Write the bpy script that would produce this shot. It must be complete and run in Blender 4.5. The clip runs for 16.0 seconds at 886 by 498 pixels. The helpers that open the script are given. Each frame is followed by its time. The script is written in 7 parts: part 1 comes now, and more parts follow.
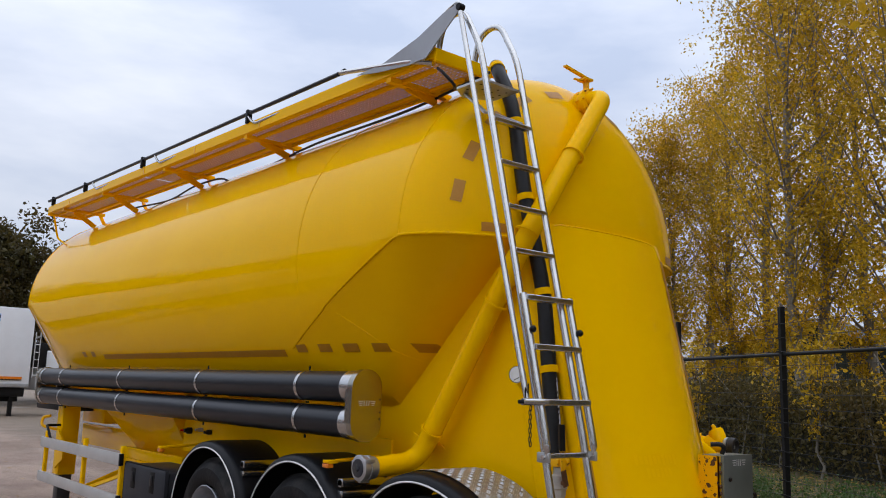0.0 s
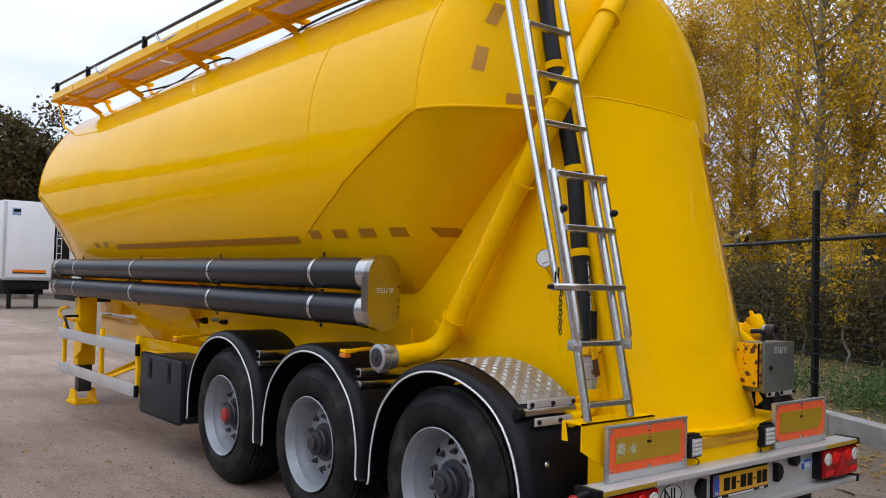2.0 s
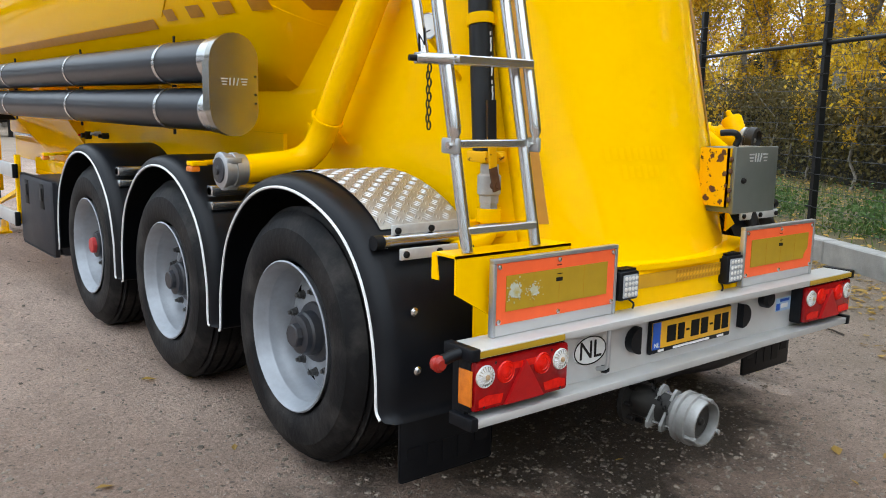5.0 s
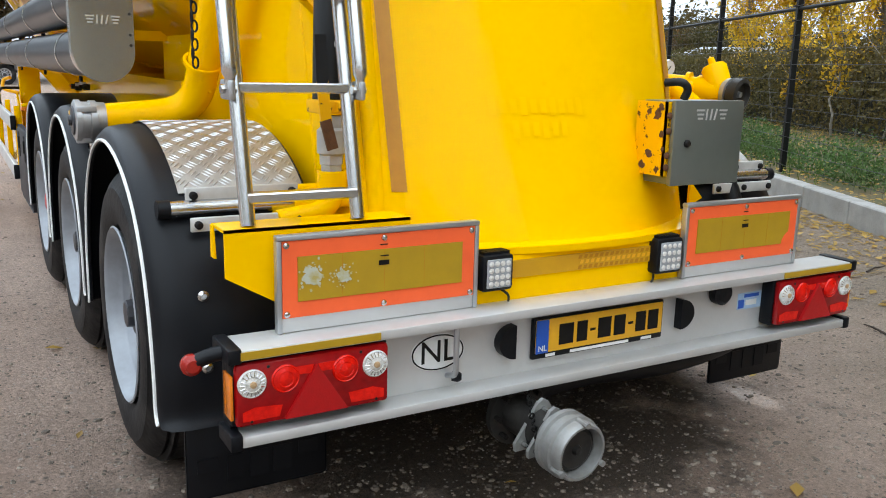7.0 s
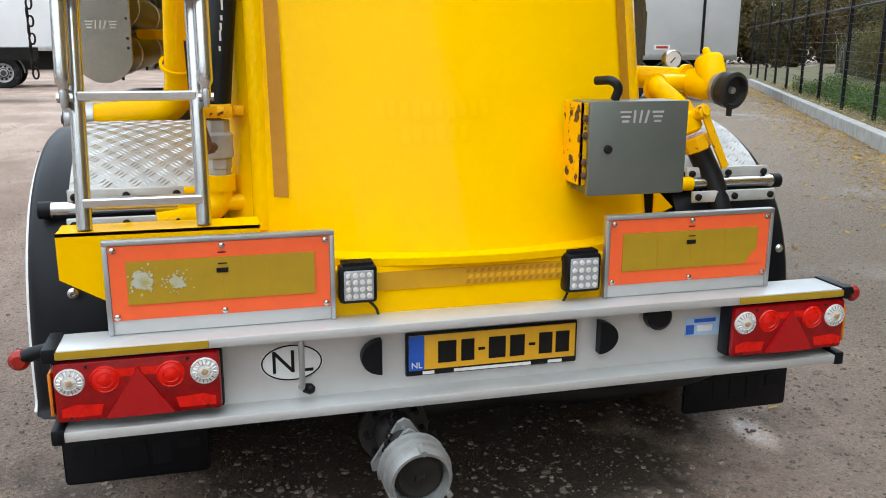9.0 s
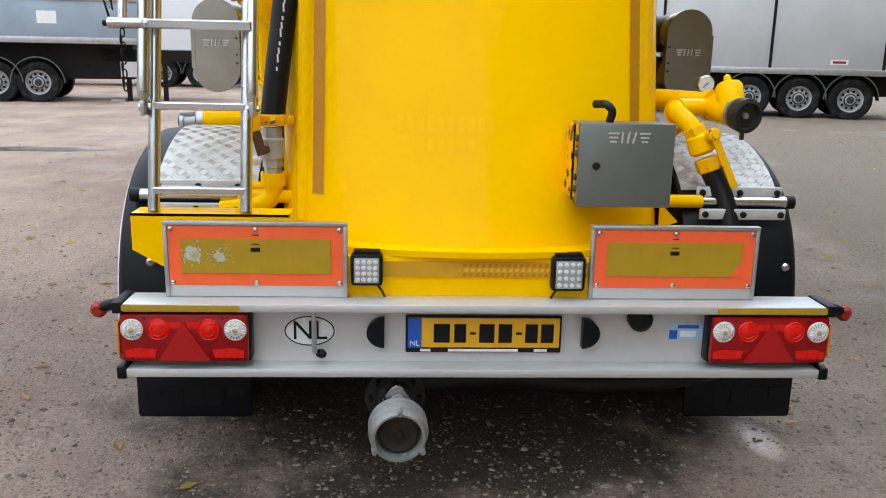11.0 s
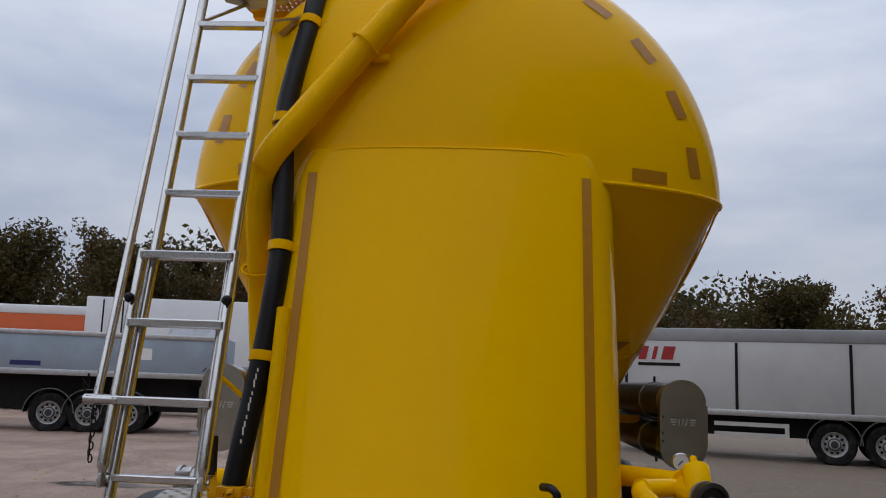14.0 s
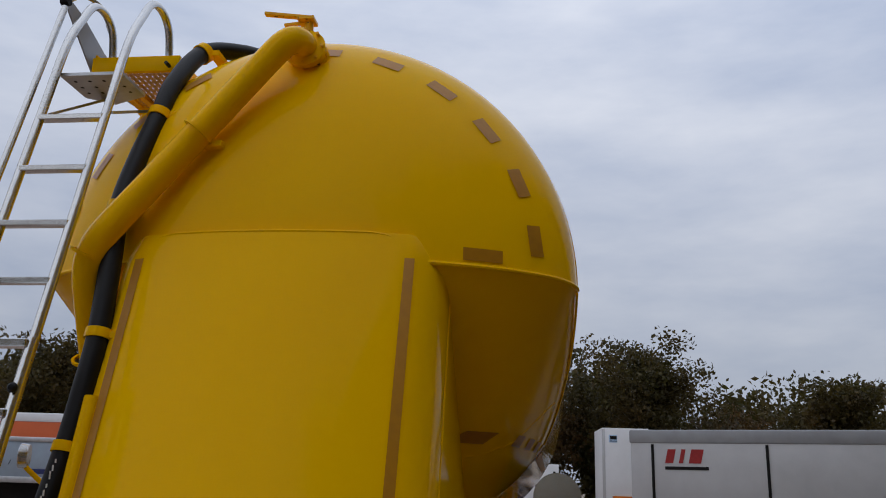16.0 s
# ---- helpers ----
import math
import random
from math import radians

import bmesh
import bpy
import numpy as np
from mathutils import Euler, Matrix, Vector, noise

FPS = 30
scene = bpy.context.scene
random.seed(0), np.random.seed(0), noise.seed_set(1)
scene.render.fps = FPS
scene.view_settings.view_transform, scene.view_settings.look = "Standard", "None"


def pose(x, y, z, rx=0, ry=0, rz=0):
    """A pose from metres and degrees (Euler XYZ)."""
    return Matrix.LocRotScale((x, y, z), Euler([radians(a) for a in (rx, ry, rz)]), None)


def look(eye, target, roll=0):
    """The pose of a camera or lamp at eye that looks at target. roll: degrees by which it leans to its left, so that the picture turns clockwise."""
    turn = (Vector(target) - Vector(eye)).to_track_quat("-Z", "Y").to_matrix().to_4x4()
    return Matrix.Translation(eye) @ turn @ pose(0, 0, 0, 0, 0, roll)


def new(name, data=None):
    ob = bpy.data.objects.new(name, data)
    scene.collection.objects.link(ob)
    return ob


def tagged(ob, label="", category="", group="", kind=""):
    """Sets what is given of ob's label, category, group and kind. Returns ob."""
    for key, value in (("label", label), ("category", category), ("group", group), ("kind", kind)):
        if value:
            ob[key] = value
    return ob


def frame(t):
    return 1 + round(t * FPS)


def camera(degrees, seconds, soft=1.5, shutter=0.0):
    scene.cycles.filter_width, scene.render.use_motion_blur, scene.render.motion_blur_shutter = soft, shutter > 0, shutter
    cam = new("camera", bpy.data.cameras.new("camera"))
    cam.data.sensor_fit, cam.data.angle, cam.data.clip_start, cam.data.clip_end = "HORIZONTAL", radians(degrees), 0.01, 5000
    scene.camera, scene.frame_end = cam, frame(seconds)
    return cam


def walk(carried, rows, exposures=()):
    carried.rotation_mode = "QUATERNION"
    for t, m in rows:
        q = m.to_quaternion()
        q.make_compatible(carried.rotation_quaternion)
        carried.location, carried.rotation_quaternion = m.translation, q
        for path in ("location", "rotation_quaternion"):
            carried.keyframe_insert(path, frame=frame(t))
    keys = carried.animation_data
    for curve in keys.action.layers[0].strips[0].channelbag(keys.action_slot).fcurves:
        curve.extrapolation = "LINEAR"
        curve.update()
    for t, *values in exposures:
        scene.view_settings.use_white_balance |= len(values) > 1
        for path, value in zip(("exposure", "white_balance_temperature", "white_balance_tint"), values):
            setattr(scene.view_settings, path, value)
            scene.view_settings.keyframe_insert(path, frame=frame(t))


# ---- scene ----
cam = camera(55.1, 16.0, soft=1.0)

PATH = [
    (0, (-4.305, -2.824, 1.587), (-3.036, -1.312, 1.909), 1.8),
    (0.5, (-4.283, -2.814, 1.592), (-3.022, -1.286, 1.865), 1.6),
    (1, (-4.221, -2.802, 1.587), (-2.964, -1.257, 1.772), 1.5),
    (1.5, (-4.162, -2.737, 1.581), (-2.909, -1.185, 1.716), 1.5),
    (2, (-4.068, -2.522, 1.556), (-2.812, -0.967, 1.625), 1.4),
    (2.5, (-3.928, -2.338, 1.554), (-2.667, -0.786, 1.552), 1.3),
    (3, (-3.724, -2.264, 1.528), (-2.46, -0.715, 1.455), 1.2),
    (3.5, (-3.491, -2.213, 1.506), (-2.232, -0.67, 1.32), 1.1),
    (4, (-3.316, -2.119, 1.455), (-2.056, -0.581, 1.246), 1.1),
    (4.5, (-3.059, -1.969, 1.405), (-1.81, -0.423, 1.184), 1.1),
    (5, (-2.837, -1.971, 1.379), (-1.604, -0.431, 1.051), 1.1),
    (5.2, (-2.722, -2.006, 1.38), (-1.496, -0.464, 1.034), 1.1),
    (7.3, (-1.531, -2.005, 1.327), (-0.578, -0.3, 0.899), 1.6),
    (7.5, (-1.389, -1.981, 1.328), (-0.448, -0.27, 0.895), 1.7),
    (8, (-1.158, -1.995, 1.311), (-0.282, -0.256, 0.856), 1.6),
    (8.5, (-0.961, -2.149, 1.348), (-0.367, -0.296, 0.882), 0.3),
    (8.7, (-0.866, -2.206, 1.375), (-0.318, -0.341, 0.907), 0.2),
    (11, (-0.27, -2.757, 1.471), (-0.17, -0.813, 1.011), 1.2),
    (11.5, (-0.195, -2.827, 1.511), (-0.127, -0.878, 1.066), 1.4),
    (12, (-0.089, -2.799, 1.507), (-0.063, -0.83, 1.159), 1.6),
    (12.5, (0.008, -2.793, 1.504), (-0.014, -0.809, 1.248), 1.6),
    (12.7, (-0.001, -2.784, 1.508), (-0.018, -0.79, 1.362), 1.6),
    (13, (0.055, -2.784, 1.53), (-0.011, -0.786, 1.582), 1.6),
    (13.5, (0.111, -2.819, 1.553), (0.019, -0.831, 1.751), 1.7),
    (14, (0.216, -2.818, 1.643), (0.091, -0.845, 1.947), 2.1),
    (14.5, (0.333, -2.691, 1.658), (0.207, -0.743, 2.091), 1.8),
    (15, (0.539, -2.604, 1.647), (0.393, -0.67, 2.136), 1.8),
    (15.5, (0.907, -2.645, 1.63), (0.695, -0.724, 2.146), 1.9),
    (16, (1.141, -2.618, 1.602), (0.893, -0.709, 2.143), 1.8),
]
walk(cam, [(t, look(eye, target, roll)) for t, eye, target, roll in PATH], [(0.0, 0.34, 6600, 12), (1.0, 0.46, 6600, 12), (2.5, 0.96, 6550, 10), (3.5, 1.36, 6500, 6), (8.0, 1.47, 6550, 3), (11.0, 1.32, 6500, 5), (12.0, 1.07, 6550, 8), (12.3, 0.92, 6550, 10), (13.5, 0.22, 6550, 12), (14.5, -0.2, 6550, 12), (16.0, -0.22, 6550, 12)])

# exposure is keyed with the walk: the camera darkens its picture when it tilts up into the sky
# ---- world and light ----
world = bpy.data.worlds.new("overcast_sky")
scene.world = world
world.use_nodes = True
wn, wl = world.node_tree.nodes, world.node_tree.links
wn.clear()
w_out = wn.new("ShaderNodeOutputWorld")
w_bg = wn.new("ShaderNodeBackground")
w_sky = wn.new("ShaderNodeTexSky")
w_sky.sky_type = "NISHITA"
w_sky.sun_disc = False
w_sky.sun_elevation = radians(34)
w_sky.sun_rotation = radians(215)
w_scale = wn.new("ShaderNodeVectorMath")
w_scale.operation = "SCALE"
w_scale.inputs["Scale"].default_value = 0.06
w_tc = wn.new("ShaderNodeTexCoord")
w_map = wn.new("ShaderNodeMapping")
w_map.inputs["Scale"].default_value = (1.0, 1.0, 3.2)
w_noise = wn.new("ShaderNodeTexNoise")
w_noise.inputs["Scale"].default_value = 2.1
w_noise.inputs["Detail"].default_value = 6.0
w_noise.inputs["Roughness"].default_value = 0.55
w_ramp = wn.new("ShaderNodeValToRGB")
w_ramp.color_ramp.elements[0].position = 0.33
w_ramp.color_ramp.elements[0].color = (0.44, 0.52, 0.68, 1)
w_ramp.color_ramp.elements[1].position = 0.68
w_ramp.color_ramp.elements[1].color = (0.77, 0.82, 0.91, 1)
w_mix = wn.new("ShaderNodeMix")
w_mix.data_type = "RGBA"
w_mix.inputs["Factor"].default_value = 0.86
wl.new(w_tc.outputs["Generated"], w_map.inputs["Vector"])
wl.new(w_map.outputs["Vector"], w_noise.inputs["Vector"])
wl.new(w_noise.outputs["Fac"], w_ramp.inputs["Fac"])
wl.new(w_sky.outputs["Color"], w_scale.inputs[0])
wl.new(w_scale.outputs["Vector"], w_mix.inputs["A"])
wl.new(w_ramp.outputs["Color"], w_mix.inputs["B"])
# an overcast sky is about three times as bright overhead as at the horizon
w_sep = wn.new("ShaderNodeSeparateXYZ")
wl.new(w_tc.outputs["Generated"], w_sep.inputs["Vector"])
w_up = wn.new("ShaderNodeMapRange")
w_up.inputs["From Min"].default_value, w_up.inputs["From Max"].default_value = 0.0, 1.0
w_up.inputs["To Min"].default_value, w_up.inputs["To Max"].default_value = 0.72, 1.9
wl.new(w_sep.outputs["Z"], w_up.inputs["Value"])
w_grad = wn.new("ShaderNodeVectorMath")
w_grad.operation = "SCALE"
wl.new(w_mix.outputs["Result"], w_grad.inputs[0])
wl.new(w_up.outputs["Result"], w_grad.inputs["Scale"])
wl.new(w_grad.outputs["Vector"], w_bg.inputs["Color"])
w_bg.inputs["Strength"].default_value = 0.98
wl.new(w_bg.outputs["Background"], w_out.inputs["Surface"])

sun = new("sun", bpy.data.lights.new("sun", "SUN"))
sun.data.energy = 0.4
sun.data.angle = radians(130)
sun.data.color = (1.0, 0.96, 0.9)
sun.matrix_world = look((-20, -28, 24), (0, 0, 0))


# ---- materials ----
def material(name, base, rough=0.5, metal=0.0, other=None, scale=8.0, amount=0.5, bump=0.0, bump_scale=60.0,
             rough_var=0.1, coat=0.0, random_by=None, spec=0.4, low=0.35, high=0.7, coords="Object"):
    """A surface of two tones mixed by noise at two sizes, with varied gloss and fine relief."""
    m = bpy.data.materials.new(name)
    m.use_nodes = True
    n, l = m.node_tree.nodes, m.node_tree.links
    b = n["Principled BSDF"]
    tc = n.new("ShaderNodeTexCoord")
    big = n.new("ShaderNodeTexNoise")
    big.inputs["Scale"].default_value = scale
    big.inputs["Detail"].default_value = 6
    big.inputs["Roughness"].default_value = 0.62
    l.new(tc.outputs[coords], big.inputs["Vector"])
    ramp = n.new("ShaderNodeMapRange")
    ramp.inputs["From Min"].default_value, ramp.inputs["From Max"].default_value = low, high
    ramp.inputs["To Max"].default_value = amount
    l.new(big.outputs["Fac"], ramp.inputs["Value"])
    mix = n.new("ShaderNodeMix")
    mix.data_type = "RGBA"
    mix.inputs["A"].default_value = (*base, 1)
    mix.inputs["B"].default_value = (*(other or [c * 0.6 for c in base]), 1)
    l.new(ramp.outputs["Result"], mix.inputs["Factor"])
    colour = mix.outputs["Result"]
    if random_by:
        hsv = n.new("ShaderNodeHueSaturation")
        if random_by == "object":
            info = n.new("ShaderNodeObjectInfo")
        else:
            info = n.new("ShaderNodeNewGeometry")
        rnd = info.outputs["Random" if random_by == "object" else "Random Per Island"]
        vr = n.new("ShaderNodeMapRange")
        vr.inputs["To Min"].default_value, vr.inputs["To Max"].default_value = 0.6, 1.35
        l.new(rnd, vr.inputs["Value"])
        l.new(vr.outputs["Result"], hsv.inputs["Value"])
        l.new(colour, hsv.inputs["Color"])
        colour = hsv.outputs["Color"]
    l.new(colour, b.inputs["Base Color"])
    fine = n.new("ShaderNodeTexNoise")
    fine.inputs["Scale"].default_value = bump_scale
    fine.inputs["Detail"].default_value = 4
    l.new(tc.outputs[coords], fine.inputs["Vector"])
    rr = n.new("ShaderNodeMapRange")
    rr.inputs["To Min"].default_value = max(0.02, rough - rough_var)
    rr.inputs["To Max"].default_value = min(1.0, rough + rough_var)
    l.new(big.outputs["Fac"], rr.inputs["Value"])
    l.new(rr.outputs["Result"], b.inputs["Roughness"])
    b.inputs["Metallic"].default_value = metal
    b.inputs["Specular IOR Level"].default_value = spec
    if coat:
        b.inputs["Coat Weight"].default_value = coat
        b.inputs["Coat Roughness"].default_value = 0.04
    if bump:
        bp = n.new("ShaderNodeBump")
        bp.inputs["Strength"].default_value = bump
        bp.inputs["Distance"].default_value = 0.01
        l.new(fine.outputs["Fac"], bp.inputs["Height"])
        l.new(bp.outputs["Normal"], b.inputs["Normal"])
    return m


YELLOW = material("yellow_paint", (0.92, 0.512, 0.0002), 0.06, 0.0, (0.88, 0.472, 0.0003), 1.3, 0.7, 0.004, 3.0, 0.03, spec=0.055)
YELLOW_WORN = material("worn_yellow_paint", (0.84, 0.43, 0.002), 0.4, 0.0, (0.10, 0.045, 0.015), 38, 1.0, 0.1, 40, 0.1, spec=0.2, low=0.60, high=0.64)
TAPE = material("amber_reflective_tape", (0.46, 0.20, 0.004), 0.38, 0.0, (0.39, 0.16, 0.004), 25, 0.7, 0.02, 200)
STEEL = material("brushed_steel", (0.60, 0.60, 0.59), 0.24, 1.0, (0.46, 0.46, 0.45), 5, 0.6, 0.0, 90)
STEEL_DULL = material("dull_aluminium", (0.50, 0.51, 0.52), 0.42, 0.85, (0.36, 0.36, 0.36), 9, 0.7, 0.02, 70)
CHECKER = material("tread_plate_aluminium", (0.47, 0.46, 0.43), 0.45, 0.7, (0.30, 0.28, 0.25), 10, 0.8, 0.05, 60)
GREY_METAL = material("grey_steel_cover", (0.20, 0.22, 0.20), 0.33, 0.6, (0.16, 0.17, 0.155), 5, 0.6, 0.02, 50)
RIM = material("grey_rim_paint", (0.29, 0.31, 0.34), 0.35, 0.2, (0.18, 0.185, 0.19), 9, 0.6, 0.05, 60)
RUBBER = material("tyre_rubber", (0.004, 0.004, 0.0045), 0.6, 0.0, (0.045, 0.04, 0.036), 5, 0.75, 0.25, 45, low=0.48, spec=0.2)
PLASTIC = material("black_plastic", (0.003, 0.0035, 0.005), 0.42, 0.0, (0.007, 0.008, 0.010), 6, 0.6, 0.04, 160, spec=0.2)
TUBE = material("dark_grey_plastic_tube", (0.008, 0.010, 0.014), 0.33, 0.0, (0.011, 0.012, 0.016), 3, 0.7, 0.0, 80, 0.03, spec=0.3)
HOSE = material("black_hose_rubber", (0.004, 0.004, 0.005), 0.45, 0.0, (0.010, 0.010, 0.010), 10, 0.6, 0.05, 120, spec=0.3)
BLACK = material("dark_chassis_steel", (0.004, 0.004, 0.004), 0.6, 0.0, (0.014, 0.011, 0.009), 8, 0.7, 0.1, 60, spec=0.2)
WHITE = material("white_line", (0.78, 0.78, 0.76), 0.5, 0.0, (0.6, 0.6, 0.58), 20, 0.5)
ORANGE = material("orange_fluorescent_film", (0.92, 0.13, 0.035), 0.42, 0.0, (0.80, 0.11, 0.03), 12, 0.6, 0.02, 90)
BOARD_YEL = material("retro_yellow_film", (0.42, 0.26, 0.012), 0.33, 0.0, (0.36, 0.22, 0.012), 14, 0.7, 0.04, 300)
RED = material("red_lens", (0.75, 0.010, 0.004), 0.2, 0.0, (0.50, 0.004, 0.003), 60, 0.9, 0.2, 130, spec=0.3)
RED_DARK = material("dark_red_lens", (0.30, 0.003, 0.005), 0.16, 0.0, (0.20, 0.002, 0.003), 30, 0.9, 0.05, 150, spec=0.35)
CLEAR = material("clear_lamp_lens", (0.72, 0.70, 0.66), 0.16, 0.0, (0.45, 0.42, 0.38), 60, 0.8, 0.5, 160, coat=0.6)
AMBER = material("amber_lens", (0.75, 0.20, 0.01), 0.2, 0.0, (0.5, 0.12, 0.01), 40, 0.6, 0.2, 150, coat=0.4)
PLATE_YEL = material("plate_yellow", (0.80, 0.42, 0.02), 0.35, 0.0, (0.7, 0.36, 0.02), 20, 0.5)
BLUE = material("blue_film", (0.02, 0.10, 0.48), 0.4, 0.0, (0.02, 0.08, 0.4), 20, 0.5)
STICKER = material("pale_blue_sticker", (0.40, 0.55, 0.72), 0.4, 0.0, (0.3, 0.45, 0.65), 30, 0.6)
WHITE_DIRTY = material("scuffed_pale_patch", (0.46, 0.48, 0.40), 0.6, 0.0, (0.42, 0.33, 0.08), 26, 0.9, low=0.42, high=0.62)
RUST = material("rust", (0.12, 0.05, 0.02), 0.8, 0.0, (0.06, 0.03, 0.015), 30, 0.7, 0.4, 80)


# ---- geometry helpers ----
def V(*a):
    return Vector(a)


def box(x0, x1, y0, y1, z0, z1, bevel=0.0):
    bm = bmesh.new()
    bmesh.ops.create_cube(bm, size=1)
    for v in bm.verts:
        v.co = V(x0 + (v.co.x + 0.5) * (x1 - x0), y0 + (v.co.y + 0.5) * (y1 - y0), z0 + (v.co.z + 0.5) * (z1 - z0))
    if bevel:
        bmesh.ops.bevel(bm, geom=bm.edges[:], offset=bevel, segments=2, affect="EDGES", profile=0.5)
    return bm


def grid_mesh(rows, close_u=False, close_v=False, cap=False):
    """A skin over rows of points."""
    bm = bmesh.new()
    vs = [[bm.verts.new(p) for p in r] for r in rows]
    nu, nv = len(vs), len(vs[0])
    for i in range(nu if close_u else nu - 1):
        for j in range(nv if close_v else nv - 1):
            q = (vs[i][j], vs[i][(j + 1) % nv], vs[(i + 1) % nu][(j + 1) % nv], vs[(i + 1) % nu][j])
            try:
                bm.faces.new(q)
            except ValueError:
                pass
    if cap:
        bm.faces.new(vs[0][::-1])
        bm.faces.new(vs[-1])
    bmesh.ops.recalc_face_normals(bm, faces=bm.faces[:])
    return bm


def curve_points(pts, steps=8):
    """A smooth line through the points."""
    p = [Vector(q) for q in pts]
    p = [2 * p[0] - p[1], *p, 2 * p[-1] - p[-2]]
    out = []
    for i in range(1, len(p) - 2):
        for s in range(steps):
            t = s / steps
            a, b, c, d = p[i - 1:i + 3]
            out.append(0.5 * (2 * b + (c - a) * t + (2 * a - 5 * b + 4 * c - d) * t * t + (3 * b - a - 3 * c + d) * t ** 3))
    out.append(p[-2])
    return out


def bent(pts, r, steps=6):
    """A line with corners rounded at radius r."""
    p = [Vector(q) for q in pts]
    out = [p[0]]
    for a, b, c in zip(p, p[1:], p[2:]):
        u, w = (a - b).normalized(), (c - b).normalized()
        k = min(r, (a - b).length * 0.49, (c - b).length * 0.49)
        for s in range(steps + 1):
            t = s / steps
            out.append((b + u * k) * (1 - t) ** 2 + 2 * b * t * (1 - t) + (b + w * k) * t * t)
    out.append(p[-1])
    return out


def tube(path, r, n=14, cap=True):
    """A round bar along a path; r may be one number or one for each point."""
    p = [Vector(q) for q in path]
    rad = r if isinstance(r, (list, tuple)) else [r] * len(p)
    d0 = (p[1] - p[0]).normalized()
    side = d0.cross(V(0, 0, 1))
    side = side.normalized() if side.length > 0.05 else d0.cross(V(1, 0, 0)).normalized()
    rows = []
    for i, q in enumerate(p):
        d = (p[min(i + 1, len(p) - 1)] - p[max(i - 1, 0)]).normalized()
        side = (side - d * side.dot(d)).normalized()
        up = d.cross(side)
        rows.append([q + rad[i] * (math.cos(a) * side + math.sin(a) * up) for a in (2 * math.pi * k / n for k in range(n))])
    return grid_mesh(rows, close_v=True, cap=cap)


def rod(a, b, r, n=12):
    return tube([a, b], r, n)


def bar(a, b, w, h, up=(0, 0, 1), bevel=0.0):
    """A square bar from a to b."""
    a, b = Vector(a), Vector(b)
    d = (b - a).normalized()
    s = d.cross(Vector(up)).normalized()
    u = s.cross(d)
    rows = [[q + s * (w / 2 * i) + u * (h / 2 * j) for i, j in ((-1, -1), (1, -1), (1, 1), (-1, 1))] for q in (a, b)]
    bm = grid_mesh(rows, close_v=True, cap=True)
    if bevel:
        bmesh.ops.bevel(bm, geom=bm.edges[:], offset=bevel, segments=1, affect="EDGES")
    return bm


def lathe(profile, origin=(0, 0, 0), axis=(1, 0, 0), n=48, cap=False):
    """A turned body: profile of (distance along the axis, radius)."""
    o, d = Vector(origin), Vector(axis).normalized()
    s = d.cross(V(0, 0, 1))
    s = s.normalized() if s.length > 0.05 else V(1, 0, 0)
    u = d.cross(s)
    rows = [[o + d * h + r * (math.cos(a) * s + math.sin(a) * u) for a in (2 * math.pi * k / n for k in range(n))] for h, r in profile]
    return grid_mesh(rows, close_v=True, cap=cap)


def prism(outline, axis, a0, a1):
    """A flat outline given in the two other axes, drawn out along one axis (0, 1, 2)."""
    rows = []
    for a in (a0, a1):
        row = []
        for p, q in outline:
            c = [p, q]
            c.insert(axis, a)
            row.append(Vector(c))
        rows.append(row)
    return grid_mesh(rows, close_v=True, cap=True)


def joined(*bms):
    out = bmesh.new()
    for b in bms:
        me = bpy.data.meshes.new("t")
        b.to_mesh(me)
        b.free()
        out.from_mesh(me)
        bpy.data.meshes.remove(me)
    return out


def mesh_of(name, bm, mat, origin=(0, 0, 0), sharp=35):
    me = bpy.data.meshes.new(name)
    if origin != (0, 0, 0):
        bmesh.ops.translate(bm, verts=bm.verts[:], vec=-Vector(origin))
    bm.to_mesh(me)
    bm.free()
    me.materials.append(mat)
    me.shade_smooth()
    me.set_sharp_from_angle(angle=radians(sharp))
    return me


def place_of(ob):
    p = V(0, 0, 0)
    while ob:
        p = p + ob.location
        ob = ob.parent
    return p


def part(name, bm, mat, parent, label="", sharp=35):
    """One mesh under a thing or a part; bm is in world metres."""
    ob = new(name, mesh_of(name, bm, mat, tuple(place_of(parent)), sharp))
    ob.parent = parent
    if label:
        tagged(ob, label)
    return ob


def thing(name, at, label, category, group="", kind=""):
    e = new(name)
    e.empty_display_size = 0.2
    e.location = at
    return tagged(e, label, category, group, kind)


def solid(name, bm, mat, label, category, group="", kind="", sharp=35):
    return tagged(new(name, mesh_of(name, bm, mat, (0, 0, 0), sharp)), label, category, group, kind)


def quads(name, verts, faces, mat):
    me = bpy.data.meshes.new(name)
    me.from_pydata(verts, [], faces)
    me.materials.append(mat)
    me.update()
    return me


GROUND = -0.03


# ---- ground ----
GRAVEL = bpy.data.materials.new("damp_sandy_gravel")
GRAVEL.use_nodes = True
gn, gl_ = GRAVEL.node_tree.nodes, GRAVEL.node_tree.links
gp = gn["Principled BSDF"]
g_tc = gn.new("ShaderNodeTexCoord")


